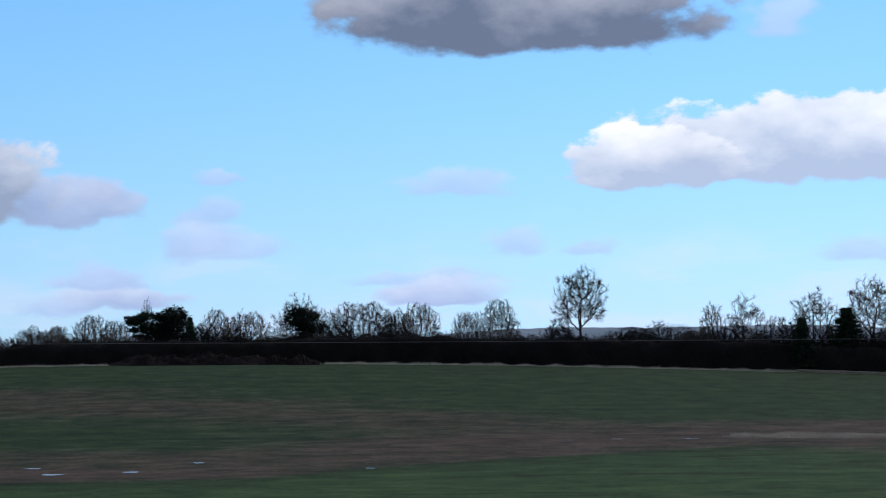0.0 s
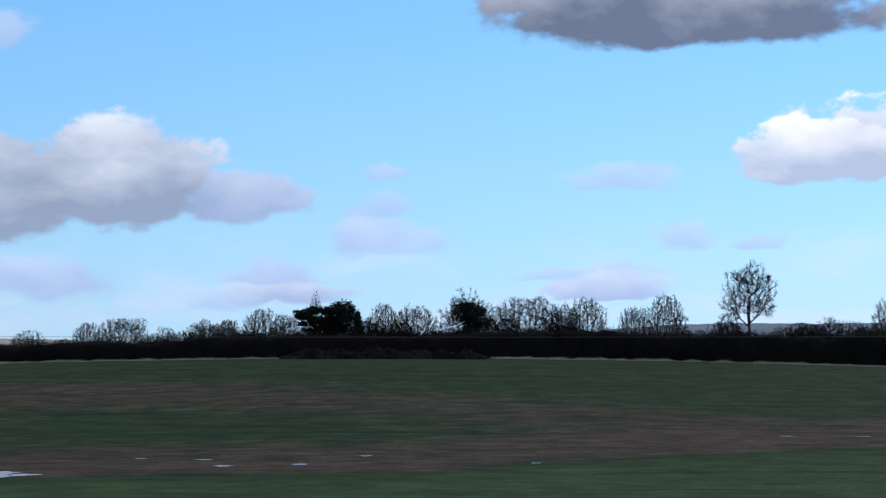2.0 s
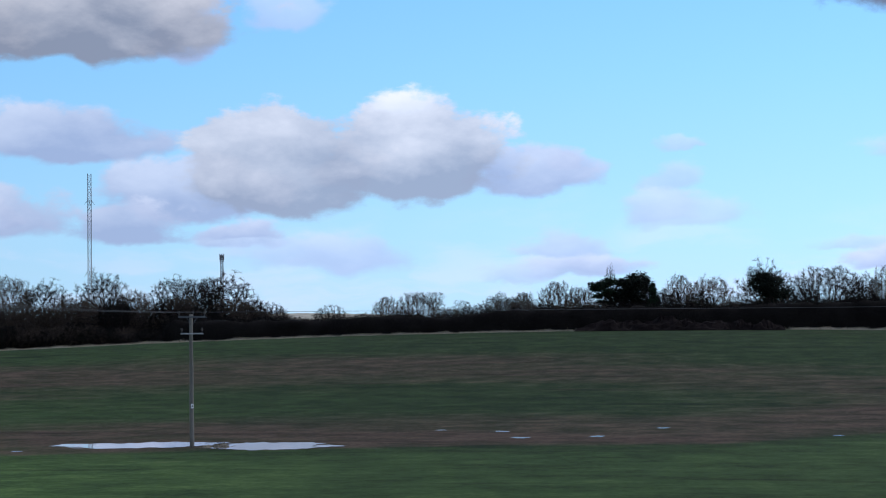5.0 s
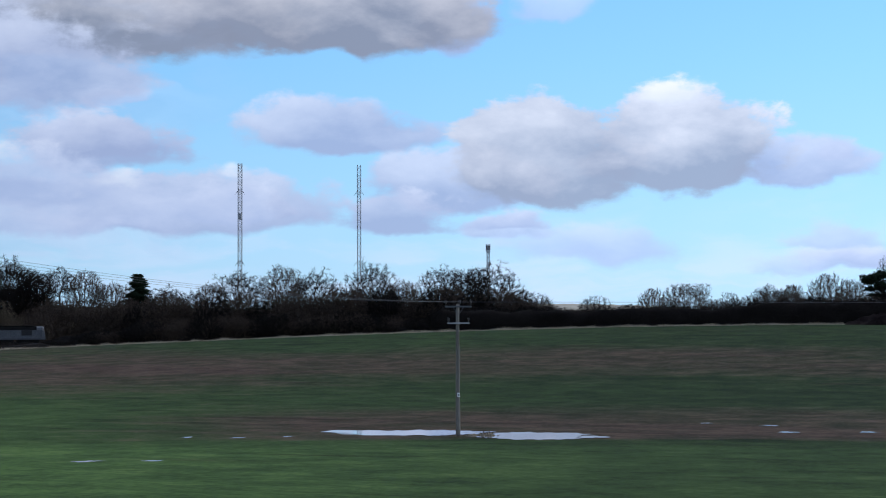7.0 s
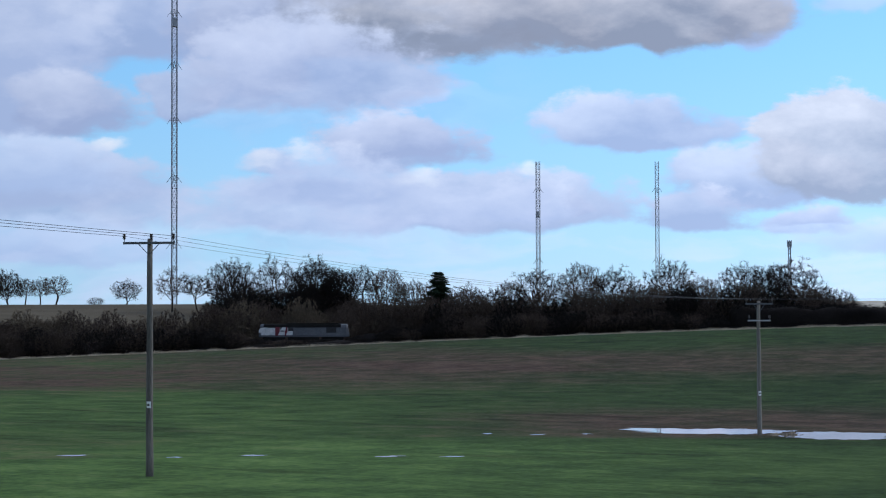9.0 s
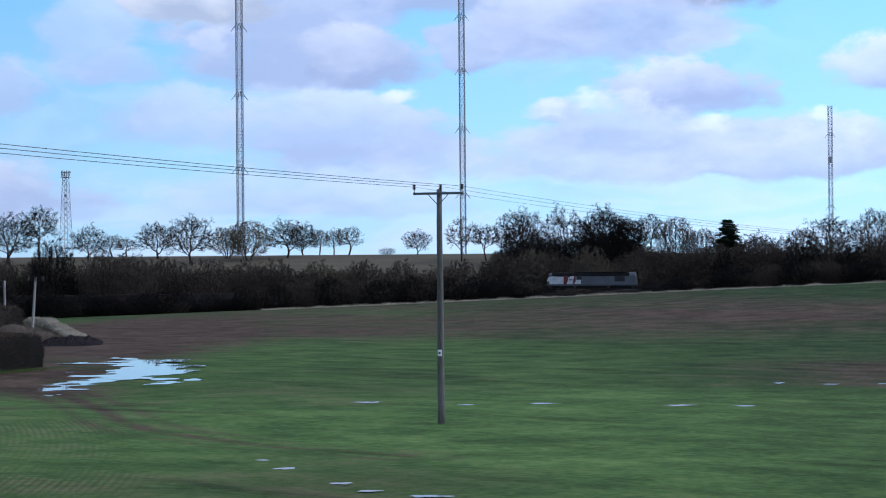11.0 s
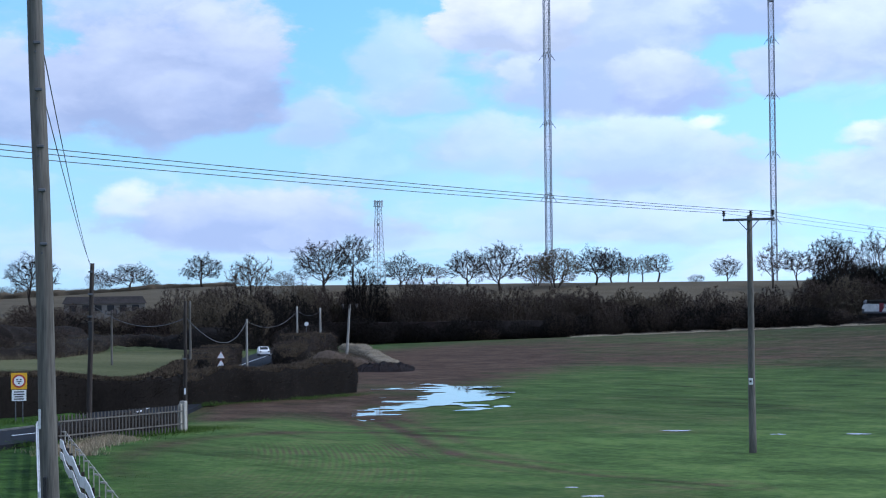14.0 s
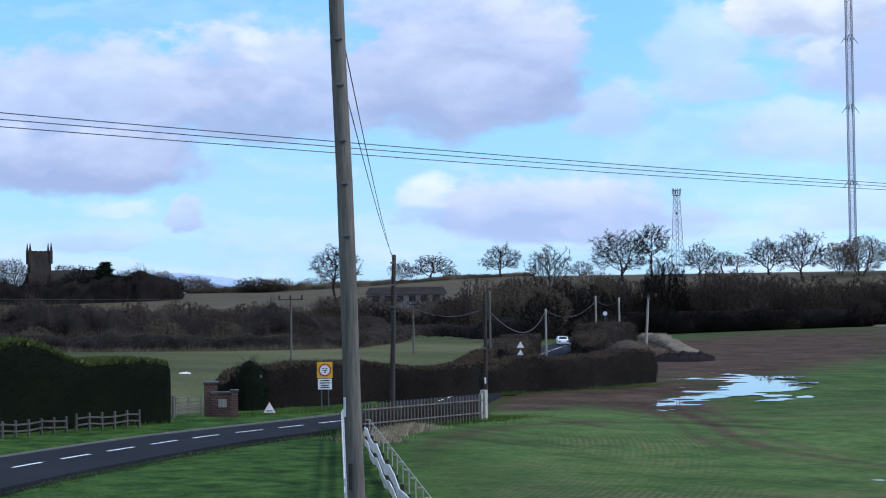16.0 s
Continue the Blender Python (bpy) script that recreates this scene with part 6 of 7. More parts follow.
def flood(name, az0, az1, d0, d1, inside, seed, label, water, level):
    """Shallow water lying where the churned ground is lowest: inside(bearing, distance) says how deep it stands, less the roughness of the mud."""
    na, nd = int((az1 - az0) / 0.035), int((d1 - d0) / 0.32)
    az, d = np.linspace(az0, az1, na + 1), np.linspace(d0, d1, nd + 1)
    A, D = np.meshgrid(az, d, indexing="ij")
    x, y = -np.sin(np.radians(A)) * D, np.cos(np.radians(A)) * D
    rough = np.array([[0.70 * noise.noise((p * 1.9 + seed, q * 0.36, 0.5)) + 0.40 * noise.noise((p * 5.0, q * 0.9 + seed, 2.5)) for p, q in zip(r, c)] for r, c in zip(np.radians(A) * 20, D)])
    wet = inside(A, D) + rough > 0
    z = np.full(x.shape, level)
    keep = wet[:-1, :-1] & wet[1:, 1:] & wet[1:, :-1] & wet[:-1, 1:]
    index = -np.ones(A.shape, int)
    verts, faces = [], []
    for i, j in np.argwhere(keep):
        q = []
        for a, b in ((i, j), (i, j + 1), (i + 1, j + 1), (i + 1, j)):
            if index[a, b] < 0:
                index[a, b] = len(verts)
                verts.append((x[a, b], y[a, b], z[a, b]))
            q.append(index[a, b])
        faces.append(q)
    return tagged(link_mesh(name, verts, faces, water, smooth=True), label, "puddle", "puddles on the field", kind="structure")


flood("puddle", 48.2, 53.2, 134, 180, lambda a, d: 0.95 - 1.05 * np.sqrt(((a - 50.6) / 2.0) ** 2 + ((d - 157 - 2 * (a - 50.5)) / 17.5) ** 2) - 0.85 * np.exp(-((a - 51.5) / 0.8) ** 2 - ((d - 158) / 4.0) ** 2) - 0.18 * smooth_step(50.6, 52.2, a),
      4, "broad shallow floodwater in the muddy field corner", WATER, 1.592)
flood("puddle", 50.4, 55.0, 121, 148, lambda a, d: 0.32 - 0.66 * np.abs((d - (142 - 5.0 * (a - 51.0))) / 8.0) - 0.16 * np.abs(a - 53) / 2.5, 9, "bright streaks of water in the churned ruts", WATER, 1.585)
flood("puddle", 47.4, 50.4, 126, 148, lambda a, d: -0.20 - 0.45 * np.abs((d - 137) / 8.0), 14, "bright streaks of water at the edge of the wheat", WATER, 1.578)
for k, (az, d, w, l) in enumerate(((-5.4, 183, 5, 1.6), (-3.9, 181, 3, 1.4), (-7.6, 184, 6, 1.4), (7.6, 152, 3.4, 2.2), (9.6, 141, 4, 2.0), (12.0, 140, 5, 2.0), (2.3, 141, 2.5, 1.4), (30.6, 133, 3.2, 1.6), (33.6, 106.5, 3.0, 1.2),
                                   (31.6, 106.5, 2.2, 0.9), (37.85, 107.4, 2.8, 1.2), (43.3, 108.2, 2.6, 1.4), (40.3, 106.0, 1.6, 0.9), (12.6, 149, 5, 1.6), (14.5, 152, 4, 1.4), (29.0, 132, 4, 1.2), (27.5, 133, 2.6, 1.2), (41.4, 57.0, 2.6, 1.3),
                                   (44.2, 61.0, 1.6, 1.2), (45.9, 66.5, 1.6, 1.3), (43.3, 58.6, 1.4, 1.0), (46.6, 70.0, 1.0, 0.8), (55.2, 58.5, 1.0, 0.9), (56.4, 57.8, 0.9, 0.8))):
    puddle(az, d, w * (0.5 if d < 110 else 0.26), l * (0.7 if d > 80 else 0.45), 60 + k, "small bright puddle between the wheat rows", 0.9 if d > 80 else 0.5, WATER_WIND)


# ---- heaps, banks and rough grass ----
def heap(name, az, d, wide, deep, high, material, seed, label, category, rough=0.5):
    """An uneven heap, long across the view."""
    c = spot(az, d)
    a = radians(az)
    across, away = Vector((math.cos(a), math.sin(a), 0)), Vector((-math.sin(a), math.cos(a), 0))
    nu, nv = 60, 16
    vs, fs = [], []
    for i in range(nu + 1):
        for j in range(nv + 1):
            u, v = 2 * i / nu - 1, 2 * j / nv - 1
            p = c + across * (u * wide / 2) + away * (v * deep / 2)
            h = max(0.0, 1 - u * u) ** 0.6 * max(0.0, 1 - v * v) ** 0.8
            k = h * high * (1 + rough * noise.noise((u * 5 + seed, v * 2, 0.5)) + rough * 0.7 * noise.noise((u * 17, v * 6 + seed, 2.5)))
            vs.append((p.x, p.y, float(land(p.x, p.y)) - 0.15 + max(k, 0)))
    for i in range(nu):
        for j in range(nv):
            q = i * (nv + 1) + j
            fs.append((q, q + nv + 1, q + nv + 2, q + 1))
    return tagged(link_mesh(name, vs, fs, material), label, category)


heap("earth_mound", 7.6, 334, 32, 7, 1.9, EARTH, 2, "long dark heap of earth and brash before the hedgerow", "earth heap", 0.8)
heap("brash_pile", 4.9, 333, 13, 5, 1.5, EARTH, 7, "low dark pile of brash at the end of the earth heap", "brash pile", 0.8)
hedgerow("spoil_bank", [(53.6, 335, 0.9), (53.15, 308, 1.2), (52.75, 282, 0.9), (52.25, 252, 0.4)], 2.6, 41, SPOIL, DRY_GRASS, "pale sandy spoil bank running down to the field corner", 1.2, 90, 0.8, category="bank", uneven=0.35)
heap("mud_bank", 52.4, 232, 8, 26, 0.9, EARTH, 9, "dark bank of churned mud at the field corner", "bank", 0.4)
heap("grass_hummock", 60.9, 372, 26, 20, 0.9, ROUGH_PASTURE, 12, "rough grassy hummock in the pasture", "bank", 0.5)
heap("pole_mound", 21.4, 133.2, 3.2, 2.2, 0.3, SPOIL, 15, "small mound of muddy dead grass at the foot of a pole", "mound", 0.8)


def tufts(name, stations, spread, count, height, material, seed, label, category="grass"):
    """Blades of rough grass scattered along a line."""
    rng = random.Random(seed)
    line = curve_points(stations, 1.0)
    s = Shape()
    for _ in range(count):
        p = line[rng.randrange(len(line))]
        x, y = p[0] + rng.gauss(0, spread), p[1] + rng.gauss(0, spread)
        z = float(land(x, y)) - 0.05
        clump = 0.4 + 0.9 * max(0.0, 0.5 + noise.noise((x * 0.35, y * 0.35, seed)))
        h = height * clump * rng.uniform(0.5, 1.2)
        a = rng.uniform(0, 2 * math.pi)
        w = 0.010 + 0.018 * height
        dx, dy = math.cos(a) * w, math.sin(a) * w
        lx, ly = rng.gauss(0, 0.35) * h, rng.gauss(0, 0.35) * h
        s.add([(x - dx, y - dy, z), (x + dx, y + dy, z), (x + lx, y + ly, z + h)], [(0, 1, 2)])
    return tagged(s.link(name, material), label, category, kind="stuff")


tufts("dry_grass_margin", [(-15, 350), (-9.6, 347), (-5, 343), (0, 341), (3.5, 339)], 0.7, 22000, 0.55, DEAD_STRAW, 2, "strip of dead straw-coloured grass along the far hedge")
tufts("dry_grass_margin", [(9.8, 336), (13, 337), (18, 343), (24, 354), (30, 370), (33, 377), (36, 382), (41, 383), (46.5, 380)], 0.6, 34000, 0.5, DEAD_STRAW, 3, "thin pale strip of dead grass along the field edge")
tufts("dead_reeds", [(-9.4, 187), (-11.5, 187), (-13.6, 188)], 0.9, 26000, 0.40, DEAD_STRAW, 4, "pale dead reeds along a wet furrow")
tufts("rough_weeds", [(63.0, 96), (62.0, 97), (60.3, 102), (58.4, 108), (57.6, 110)], 0.9, 11000, 0.30, WEED, 5, "rough green weeds along the fence foot")
tufts("dead_grass_clump", [(62.2, 88), (62.1, 92), (61.6, 95), (60.6, 99)], 0.6, 11000, 0.36, DRY_GRASS, 6, "pale dead grass clumped at the fence")
tufts("rough_weeds", [(59, 139), (56.5, 146.5), (54.6, 154), (53.4, 159)], 0.9, 6000, 0.28, WEED, 7, "weeds at the foot of the field hedge")
tufts("verge_grass", [(74, 66), (70, 74), (66.5, 84), (64, 93)], 1.2, 7000, 0.09, WEED, 8, "tussocky grass on the road verge")
tufts("verge_grass", [(74, 96), (70.5, 101), (68, 106)], 0.8, 2600, 0.3, WEED, 9, "tussocky grass below the clipped hedge")
tufts("verge_grass", [(66.2, 112), (64, 116), (62, 122)], 0.9, 2600, 0.35, WEED, 10, "tussocky grass at the hedge foot")
tufts("field_margin_scrub", [(75, 292), (71, 294), (66, 297), (63.2, 308), (61.6, 350)], 1.6, 9000, 1.1, TWIG_PALE, 11, "pale dead scrub at the foot of the bank", "scrub")
tufts("grass_tussocks", [(62.5, 70), (64, 74), (67, 74), (70, 70)], 6.0, 7000, 0.09, WEED, 12, "short tussocky grass of the wide verge")


# worn wood, darkened further for the backlit faces of the fences
WOOD_WORN_SHADED = noise_material("worn_shaded_fence_wood", (0.030, 0.028, 0.026), (0.105, 0.095, 0.085), 0.8, 9.0, 0.85, 0.5, stretch=(3, 3, 0.3))


# ---- fences, gate and walls by the road ----
def along(a, b, t):
    p = spot(*a).lerp(spot(*b), t)
    p.z = float(land(p.x, p.y))
    return p


def picket_fence():
    """Grey pickets on two rails, with a stouter end post."""
    a, b = (62.45, 95.0), (58.62, 106.5)
    p, q = spot(*a), spot(*b)
    turn = math.atan2(q.y - p.y, q.x - p.x)
    ob = thing("picket_fence", Matrix.Translation(p), "grey weathered picket fence between the road and the field", "fence")
    length = (q - p).length
    n = int(length / 0.36)
    me = None
    for k in range(n + 1):
        g = along(a, b, k / n) - p
        if me is None:
            s = Shape().box(-0.065, -0.02, -0.2, 0.065, 0.02, 1.46, 0.012)
            s.add([(-0.055, -0.02, 1.46), (0.055, -0.02, 1.46), (0.055, 0.02, 1.46), (-0.055, 0.02, 1.46), (0, 0, 1.55)], [(0, 1, 4), (1, 2, 4), (2, 3, 4), (3, 0, 4)])
            o = s.link("picket", WOOD_WORN_SHADED, ob)
            me = o.data
        else:
            o = new("picket", me)
            o.parent = ob
        o.matrix_basis = Matrix.Translation(g) @ Matrix.Rotation(turn, 4, "Z") @ Matrix.Rotation(0.05 * noise.noise((k * 0.7, 0, 0)), 4, "Y")
    for h in (0.45, 1.18):
        s = Shape()
        for k in range(12):
            u, v = along(a, b, k / 12) - p, along(a, b, (k + 1) / 12) - p
            s.tube(u + Vector((0.03, 0.05, h)), v + Vector((0.03, 0.05, h)), 0.045, 0.045, 4)
        s.link("rail", WOOD, ob)
    e = along(a, b, 1.0) - p
    Shape().box(-0.17, -0.17, -0.3, 0.17, 0.17, 1.75, 0.03, Matrix.Translation(e) @ Matrix.Rotation(turn, 4, "Z")).link("end_post", WOOD_PALE, ob, "stout pale end post")
    Shape().box(-0.42, -0.05, -0.3, -0.2, 0.12, 1.6, 0.03, Matrix.Translation(e) @ Matrix.Rotation(turn, 4, "Z")).link("end_post", WOOD_PALE, ob)


picket_fence()


def board_fence(a, b, n, height, boards, name, label, material, depth=0.035, wave=0.0, post_material=None):
    """Posts with boards between two polar places; wave makes the boards run unevenly."""
    p = spot(*a)
    ob = thing(name, Matrix.Translation(p), label, "fence")
    pts = [along(a, b, k / n) - p for k in range(n + 1)]
    d = (pts[-1] - pts[0])
    side = Vector((-d.y, d.x, 0)).normalized()
    turn = math.atan2(d.y, d.x)
    for g in pts:
        Shape().box(-0.06, -0.06, -0.3, 0.06, 0.06, height, 0.012, Matrix.Translation(g) @ Matrix.Rotation(turn, 4, "Z")).link("post", post_material or material, ob)
    for lo, hi in boards:
        for k in range(n):
            s = Shape()
            u, v = pts[k], pts[k + 1]
            du, dv = wave * math.sin(k * 1.9), wave * math.sin((k + 1) * 1.9)
            vs = []
            for e, w in ((u, du), (v, dv)):
                for o in (0.061, 0.061 + depth):
                    for h in (lo + w, hi + w):
                        vs.append(e - side * o + Vector((0, 0, h)))
            s.add(vs, [(0, 1, 3, 2), (4, 6, 7, 5), (0, 2, 6, 4), (1, 5, 7, 3), (2, 3, 7, 6), (0, 4, 5, 1)])
            s.link("board", material, ob)
    return ob


board_fence((62.30, 84.0), (60.55, 46.0), 12, 1.0, ((0.12, 0.42), (0.60, 0.98)), "white_fence", "flaking white board fence running beside the verge", WHITE, wave=0.14, post_material=WOOD_DARK)
board_fence((63.02, 98.0), (62.92, 58.0), 16, 1.05, ((0.25, 0.5), (0.7, 0.95)), "white_fence", "flaking white board fence beside the grass verge", WHITE)


def handrail():
    """A thin galvanised rail on cranked brackets, along the field side of the white fence."""
    a, b = (62.2, 86.0), (60.0, 46.0)
    p = spot(*a)
    ob = thing("guard_wire", Matrix.Translation(p), "thin pale rail on short brackets beside the white fence", "railing")
    n = 13
    pts = [along(a, b, k / n) - p for k in range(n + 1)]
    s = Shape()
    for k in range(n):
        s.tube(pts[k] + Vector((0, 0, 1.2)), pts[k + 1] + Vector((0, 0, 1.2)), 0.014, 0.014, 5)
    s.link("rail", WOOD_PALE, ob)
    for g in pts:
        Shape().box(-0.3, -0.03, 1.15, 0.06, 0.03, 1.21, 0.008, Matrix.Translation(g)).box(-0.016, -0.016, -0.3, 0.016, 0.016, 1.15, 0.004, Matrix.Translation(g)).link("bracket", WOOD_PALE, ob)


handrail()
board_fence((73.8, 91.4), (71.5, 96.2), 6, 0.85, ((0.30, 0.38), (0.62, 0.70)), "post_and_rail_fence", "low weathered post and rail fence before the clipped hedge", WOOD_WORN_SHADED, 0.03, wave=0.05)
board_fence((71.2, 96.8), (69.3, 100.6), 5, 0.95, ((0.32, 0.40), (0.66, 0.74)), "post_and_rail_fence", "low weathered post and rail fence before the clipped hedge", WOOD_WORN_SHADED, 0.03, wave=0.05)


def field_gate():
    a, b = (68.2, 109.0), (67.4, 110.5)
    p = spot(*a)
    q = spot(*b)
    ob = thing("field_gate", Matrix.Translation(p) @ Matrix.Rotation(math.atan2(q.y - p.y, q.x - p.x), 4, "Z"), "grey five-bar wooden gate beside a brick pillar", "gate")
    L = (q - p).length
    for h in (0.2, 0.42, 0.64, 0.86, 1.12):
        Shape().box(0, -0.02, h, L, 0.02, h + 0.08, 0.01).link("bar", WOOD, ob)
    for x in (0.0, L - 0.09, L * 0.5):
        Shape().box(x, -0.05, 0.12, x + 0.09, -0.021, 1.2, 0.01).link("stile", WOOD, ob)
    Shape().tube((0.08, -0.06, 0.25), (L * 0.5, -0.06, 1.1), 0.035, 0.035, 4).link("brace", WOOD, ob)
    Shape().box(-0.22, -0.08, -0.3, -0.06, 0.08, 1.35, 0.02).link("gate_post", WOOD, ob)


field_gate()


def brick_pier(az, d, w, h, label, cap=True, name="brick_pillar", long=None):
    """Courses of brick round a mortar core, with a coping."""
    base = spot(az, d)
    ob = thing(name, Matrix.Translation(base) @ Matrix.Rotation(radians(az), 4, "Z"), label, "pillar")
    L = long or w
    Shape().box(-L / 2 + 0.012, -w / 2 + 0.012, -0.3, L / 2 - 0.012, w / 2 - 0.012, h).link("mortar_core", MORTAR, ob)
    brick = None
    rows = int(h / 0.15)
    for r in range(rows):
        z = r * 0.15
        n = max(2, round(L / 0.3))
        off = 0.5 * (r % 2)
        for k in range(n + (r % 2)):
            x0 = max(-L / 2, -L / 2 + (k - off) * L / n)
            x1 = min(L / 2, -L / 2 + (k + 1 - off) * L / n) - 0.015
            if x1 - x0 < 0.05:
                continue
            key = round(x1 - x0, 3)
            s = Shape().box(0, 0, 0, key, w, 0.135, 0.006)
            if brick is None or key not in brick:
                brick = brick or {}
                o = s.link("brick", BRICK, ob)
                brick[key] = o.data
            else:
                o = new("brick", brick[key])
                o.parent = ob
            o.location = (x0, -w / 2, z)
    if cap:
        Shape().box(-L / 2 - 0.06, -w / 2 - 0.06, rows * 0.15, L / 2 + 0.06, w / 2 + 0.06, rows * 0.15 + 0.14, 0.03).link("coping", KERB, ob, "pale stone coping")
    return ob


brick_pier(67.1, 111.0, 0.8, 2.0, "red brick gate pillar with a pale stone coping")
wall_ob = brick_pier(66.75, 110.6, 0.35, 1.35, "low red brick wall between the gate pillars", name="brick_wall", long=1.3)
Shape().box(-0.25, -0.21, 0.55, 0.25, -0.185, 1.05, 0.01).link("plaque", WOOD_PALE, wall_ob, "pale blank plaque")
brick_pier(66.37, 110.0, 0.42, 1.5, "short red brick pillar beside the hedge")


# ---- road markings and signs ----
def road_dashes():
    line = ROAD_LINE
    seg = np.hypot(*np.diff(line, axis=0).T)
    s = np.concatenate([[0], np.cumsum(seg)])
    pos, k = 0.6, 0
    while pos < s[-1] - 4:
        vs = []
        for t in np.linspace(pos, pos + 2.7, 4):
            x, y = np.interp(t, s, line[:, 0]), np.interp(t, s, line[:, 1])
            dx, dy = np.interp(t + 0.5, s, line[:, 0]) - x, np.interp(t + 0.5, s, line[:, 1]) - y
            n = math.hypot(dx, dy)
            for w in (-0.10, 0.10):
                vs.append((x - dy / n * w, y + dx / n * w, float(land(x, y)) + 0.106))
        tagged(link_mesh("road_marking", vs, [(0, 2, 3, 1), (2, 4, 5, 3), (4, 6, 7, 5)], ROAD_WHITE), "worn white dash of the road's centre line", "road marking", "centre line", kind="structure")
        pos += 4.5
        k += 1


road_dashes()


def sign_post(parent, x, y, h, r=0.035):
    Shape().tube((x, y, -0.4), (x, y, h), r, r, 8).link("post", STEEL_DARK, parent)


def plate(name, parent, material, outline, y, thick=0.02, label=""):
    """A flat sheet of that outline, facing the road."""
    n = len(outline)
    vs = [(x, y, z) for x, z in outline] + [(x, y + thick, z) for x, z in outline]
    fs = [tuple(range(n)), tuple(range(2 * n - 1, n - 1, -1))] + [(k, n + k, n + (k + 1) % n, (k + 1) % n) for k in range(n)]
    return link_mesh(name, vs, fs, material, parent, label)


def ring_outline(r, z, n=28):
    return [(math.cos(2 * math.pi * k / n) * r, z + math.sin(2 * math.pi * k / n) * r) for k in range(n)]


def restriction_sign():
    ob = thing("road_sign", Matrix.Translation(spot(63.57, 117.0)) @ Matrix.Rotation(radians(63.6), 4, "Z"), "yellow-backed round restriction sign over a white plate", "road sign")
    for x in (-0.22, 0.22):
        sign_post(ob, x, 0.06, 3.1)
    back = plate("backing_board", ob, YELLOW_SIGN, [(-0.49, 2.06), (0.49, 2.06), (0.49, 3.08), (-0.49, 3.08)], 0.0, label="bright yellow backing board")
    plate("ring", back, RED_SIGN, ring_outline(0.41, 2.57), -0.012, 0.01, "red ring")
    plate("disc", back, WHITE_SIGN, ring_outline(0.31, 2.57), -0.022, 0.009, "white disc")
    for x, z, w, h in ((-0.10, 2.66, 0.12, 0.07), (0.10, 2.66, 0.12, 0.07), (0.0, 2.55, 0.30, 0.06), (0.0, 2.44, 0.12, 0.08)):
        plate("bar", back, BLACK, [(x - w / 2, z - h / 2), (x + w / 2, z - h / 2), (x + w / 2, z + h / 2), (x - w / 2, z + h / 2)], -0.028, 0.005)
    low = plate("plate", ob, WHITE_SIGN, [(-0.44, 1.34), (0.44, 1.34), (0.44, 2.02), (-0.44, 2.02)], 0.0, label="white plate with unreadable dark lines")
    for z, w in ((1.90, 0.60), (1.75, 0.66), (1.60, 0.54), (1.46, 0.62)):
        plate("bar", low, BLACK, [(-w / 2, z - 0.035), (w / 2, z - 0.035), (w / 2, z + 0.035), (-w / 2, z + 0.035)], -0.008, 0.005)


restriction_sign()


def triangle(parent, z, r, y=0.0):
    out = [(-r * 0.577 * 1.5 / 1.5, z), (r * 0.577, z), (0, z + r)]
    t = plate("triangle", parent, RED_SIGN, out, y, 0.015, "red-edged warning triangle")
    k = 0.90
    inner = [(x * k, z + r * 0.03 + (h - z) * k) for x, h in out]
    face = plate("face", t, WHITE_SIGN, inner, y - 0.008, 0.006, "white face with a dark symbol")
    return face


low_tri = thing("warning_triangle", Matrix.Translation(spot(65.3, 112.5)) @ Matrix.Rotation(radians(65.3), 4, "Z"), "low white warning triangle standing on the verge", "road sign")
tri_face = triangle(low_tri, 0.08, 0.72)
plate("bar", tri_face, BLACK, [(-0.18, 0.19), (0.18, 0.19), (0.18, 0.25), (-0.18, 0.25)], -0.018, 0.005)
for x in (-0.25, 0.25):
    Shape().box(x - 0.03, 0.02, -0.1, x + 0.03, 0.3, 0.12, 0.01).link("foot", BLACK, low_tri)
twin = thing("road_sign", Matrix.Translation(spot(57.46, 188.0)) @ Matrix.Rotation(radians(57.5), 4, "Z"), "two warning triangles stacked on one post", "road sign")
sign_post(twin, 0, 0.06, 3.3, 0.045)
triangle(twin, 2.55, 0.72)
triangle(twin, 1.72, 0.72)

lamp_sign = thing("road_sign", Matrix.Translation(spot(54.81, 300.0)) @ Matrix.Rotation(radians(55), 4, "Z"), "small round white sign on a slim post", "road sign")
sign_post(lamp_sign, 0, 0.05, 5.52, 0.05)
plate("disc", lamp_sign, WHITE_SIGN, ring_outline(0.34, 5.12), 0.0, 0.02)
heap("plastic_sheet", 67.88, 190.1, 1.5, 1.0, 0.25, WHITE_SIGN, 71, "crumpled white plastic sheet lying in the pasture", "plastic sheet", 0.6)


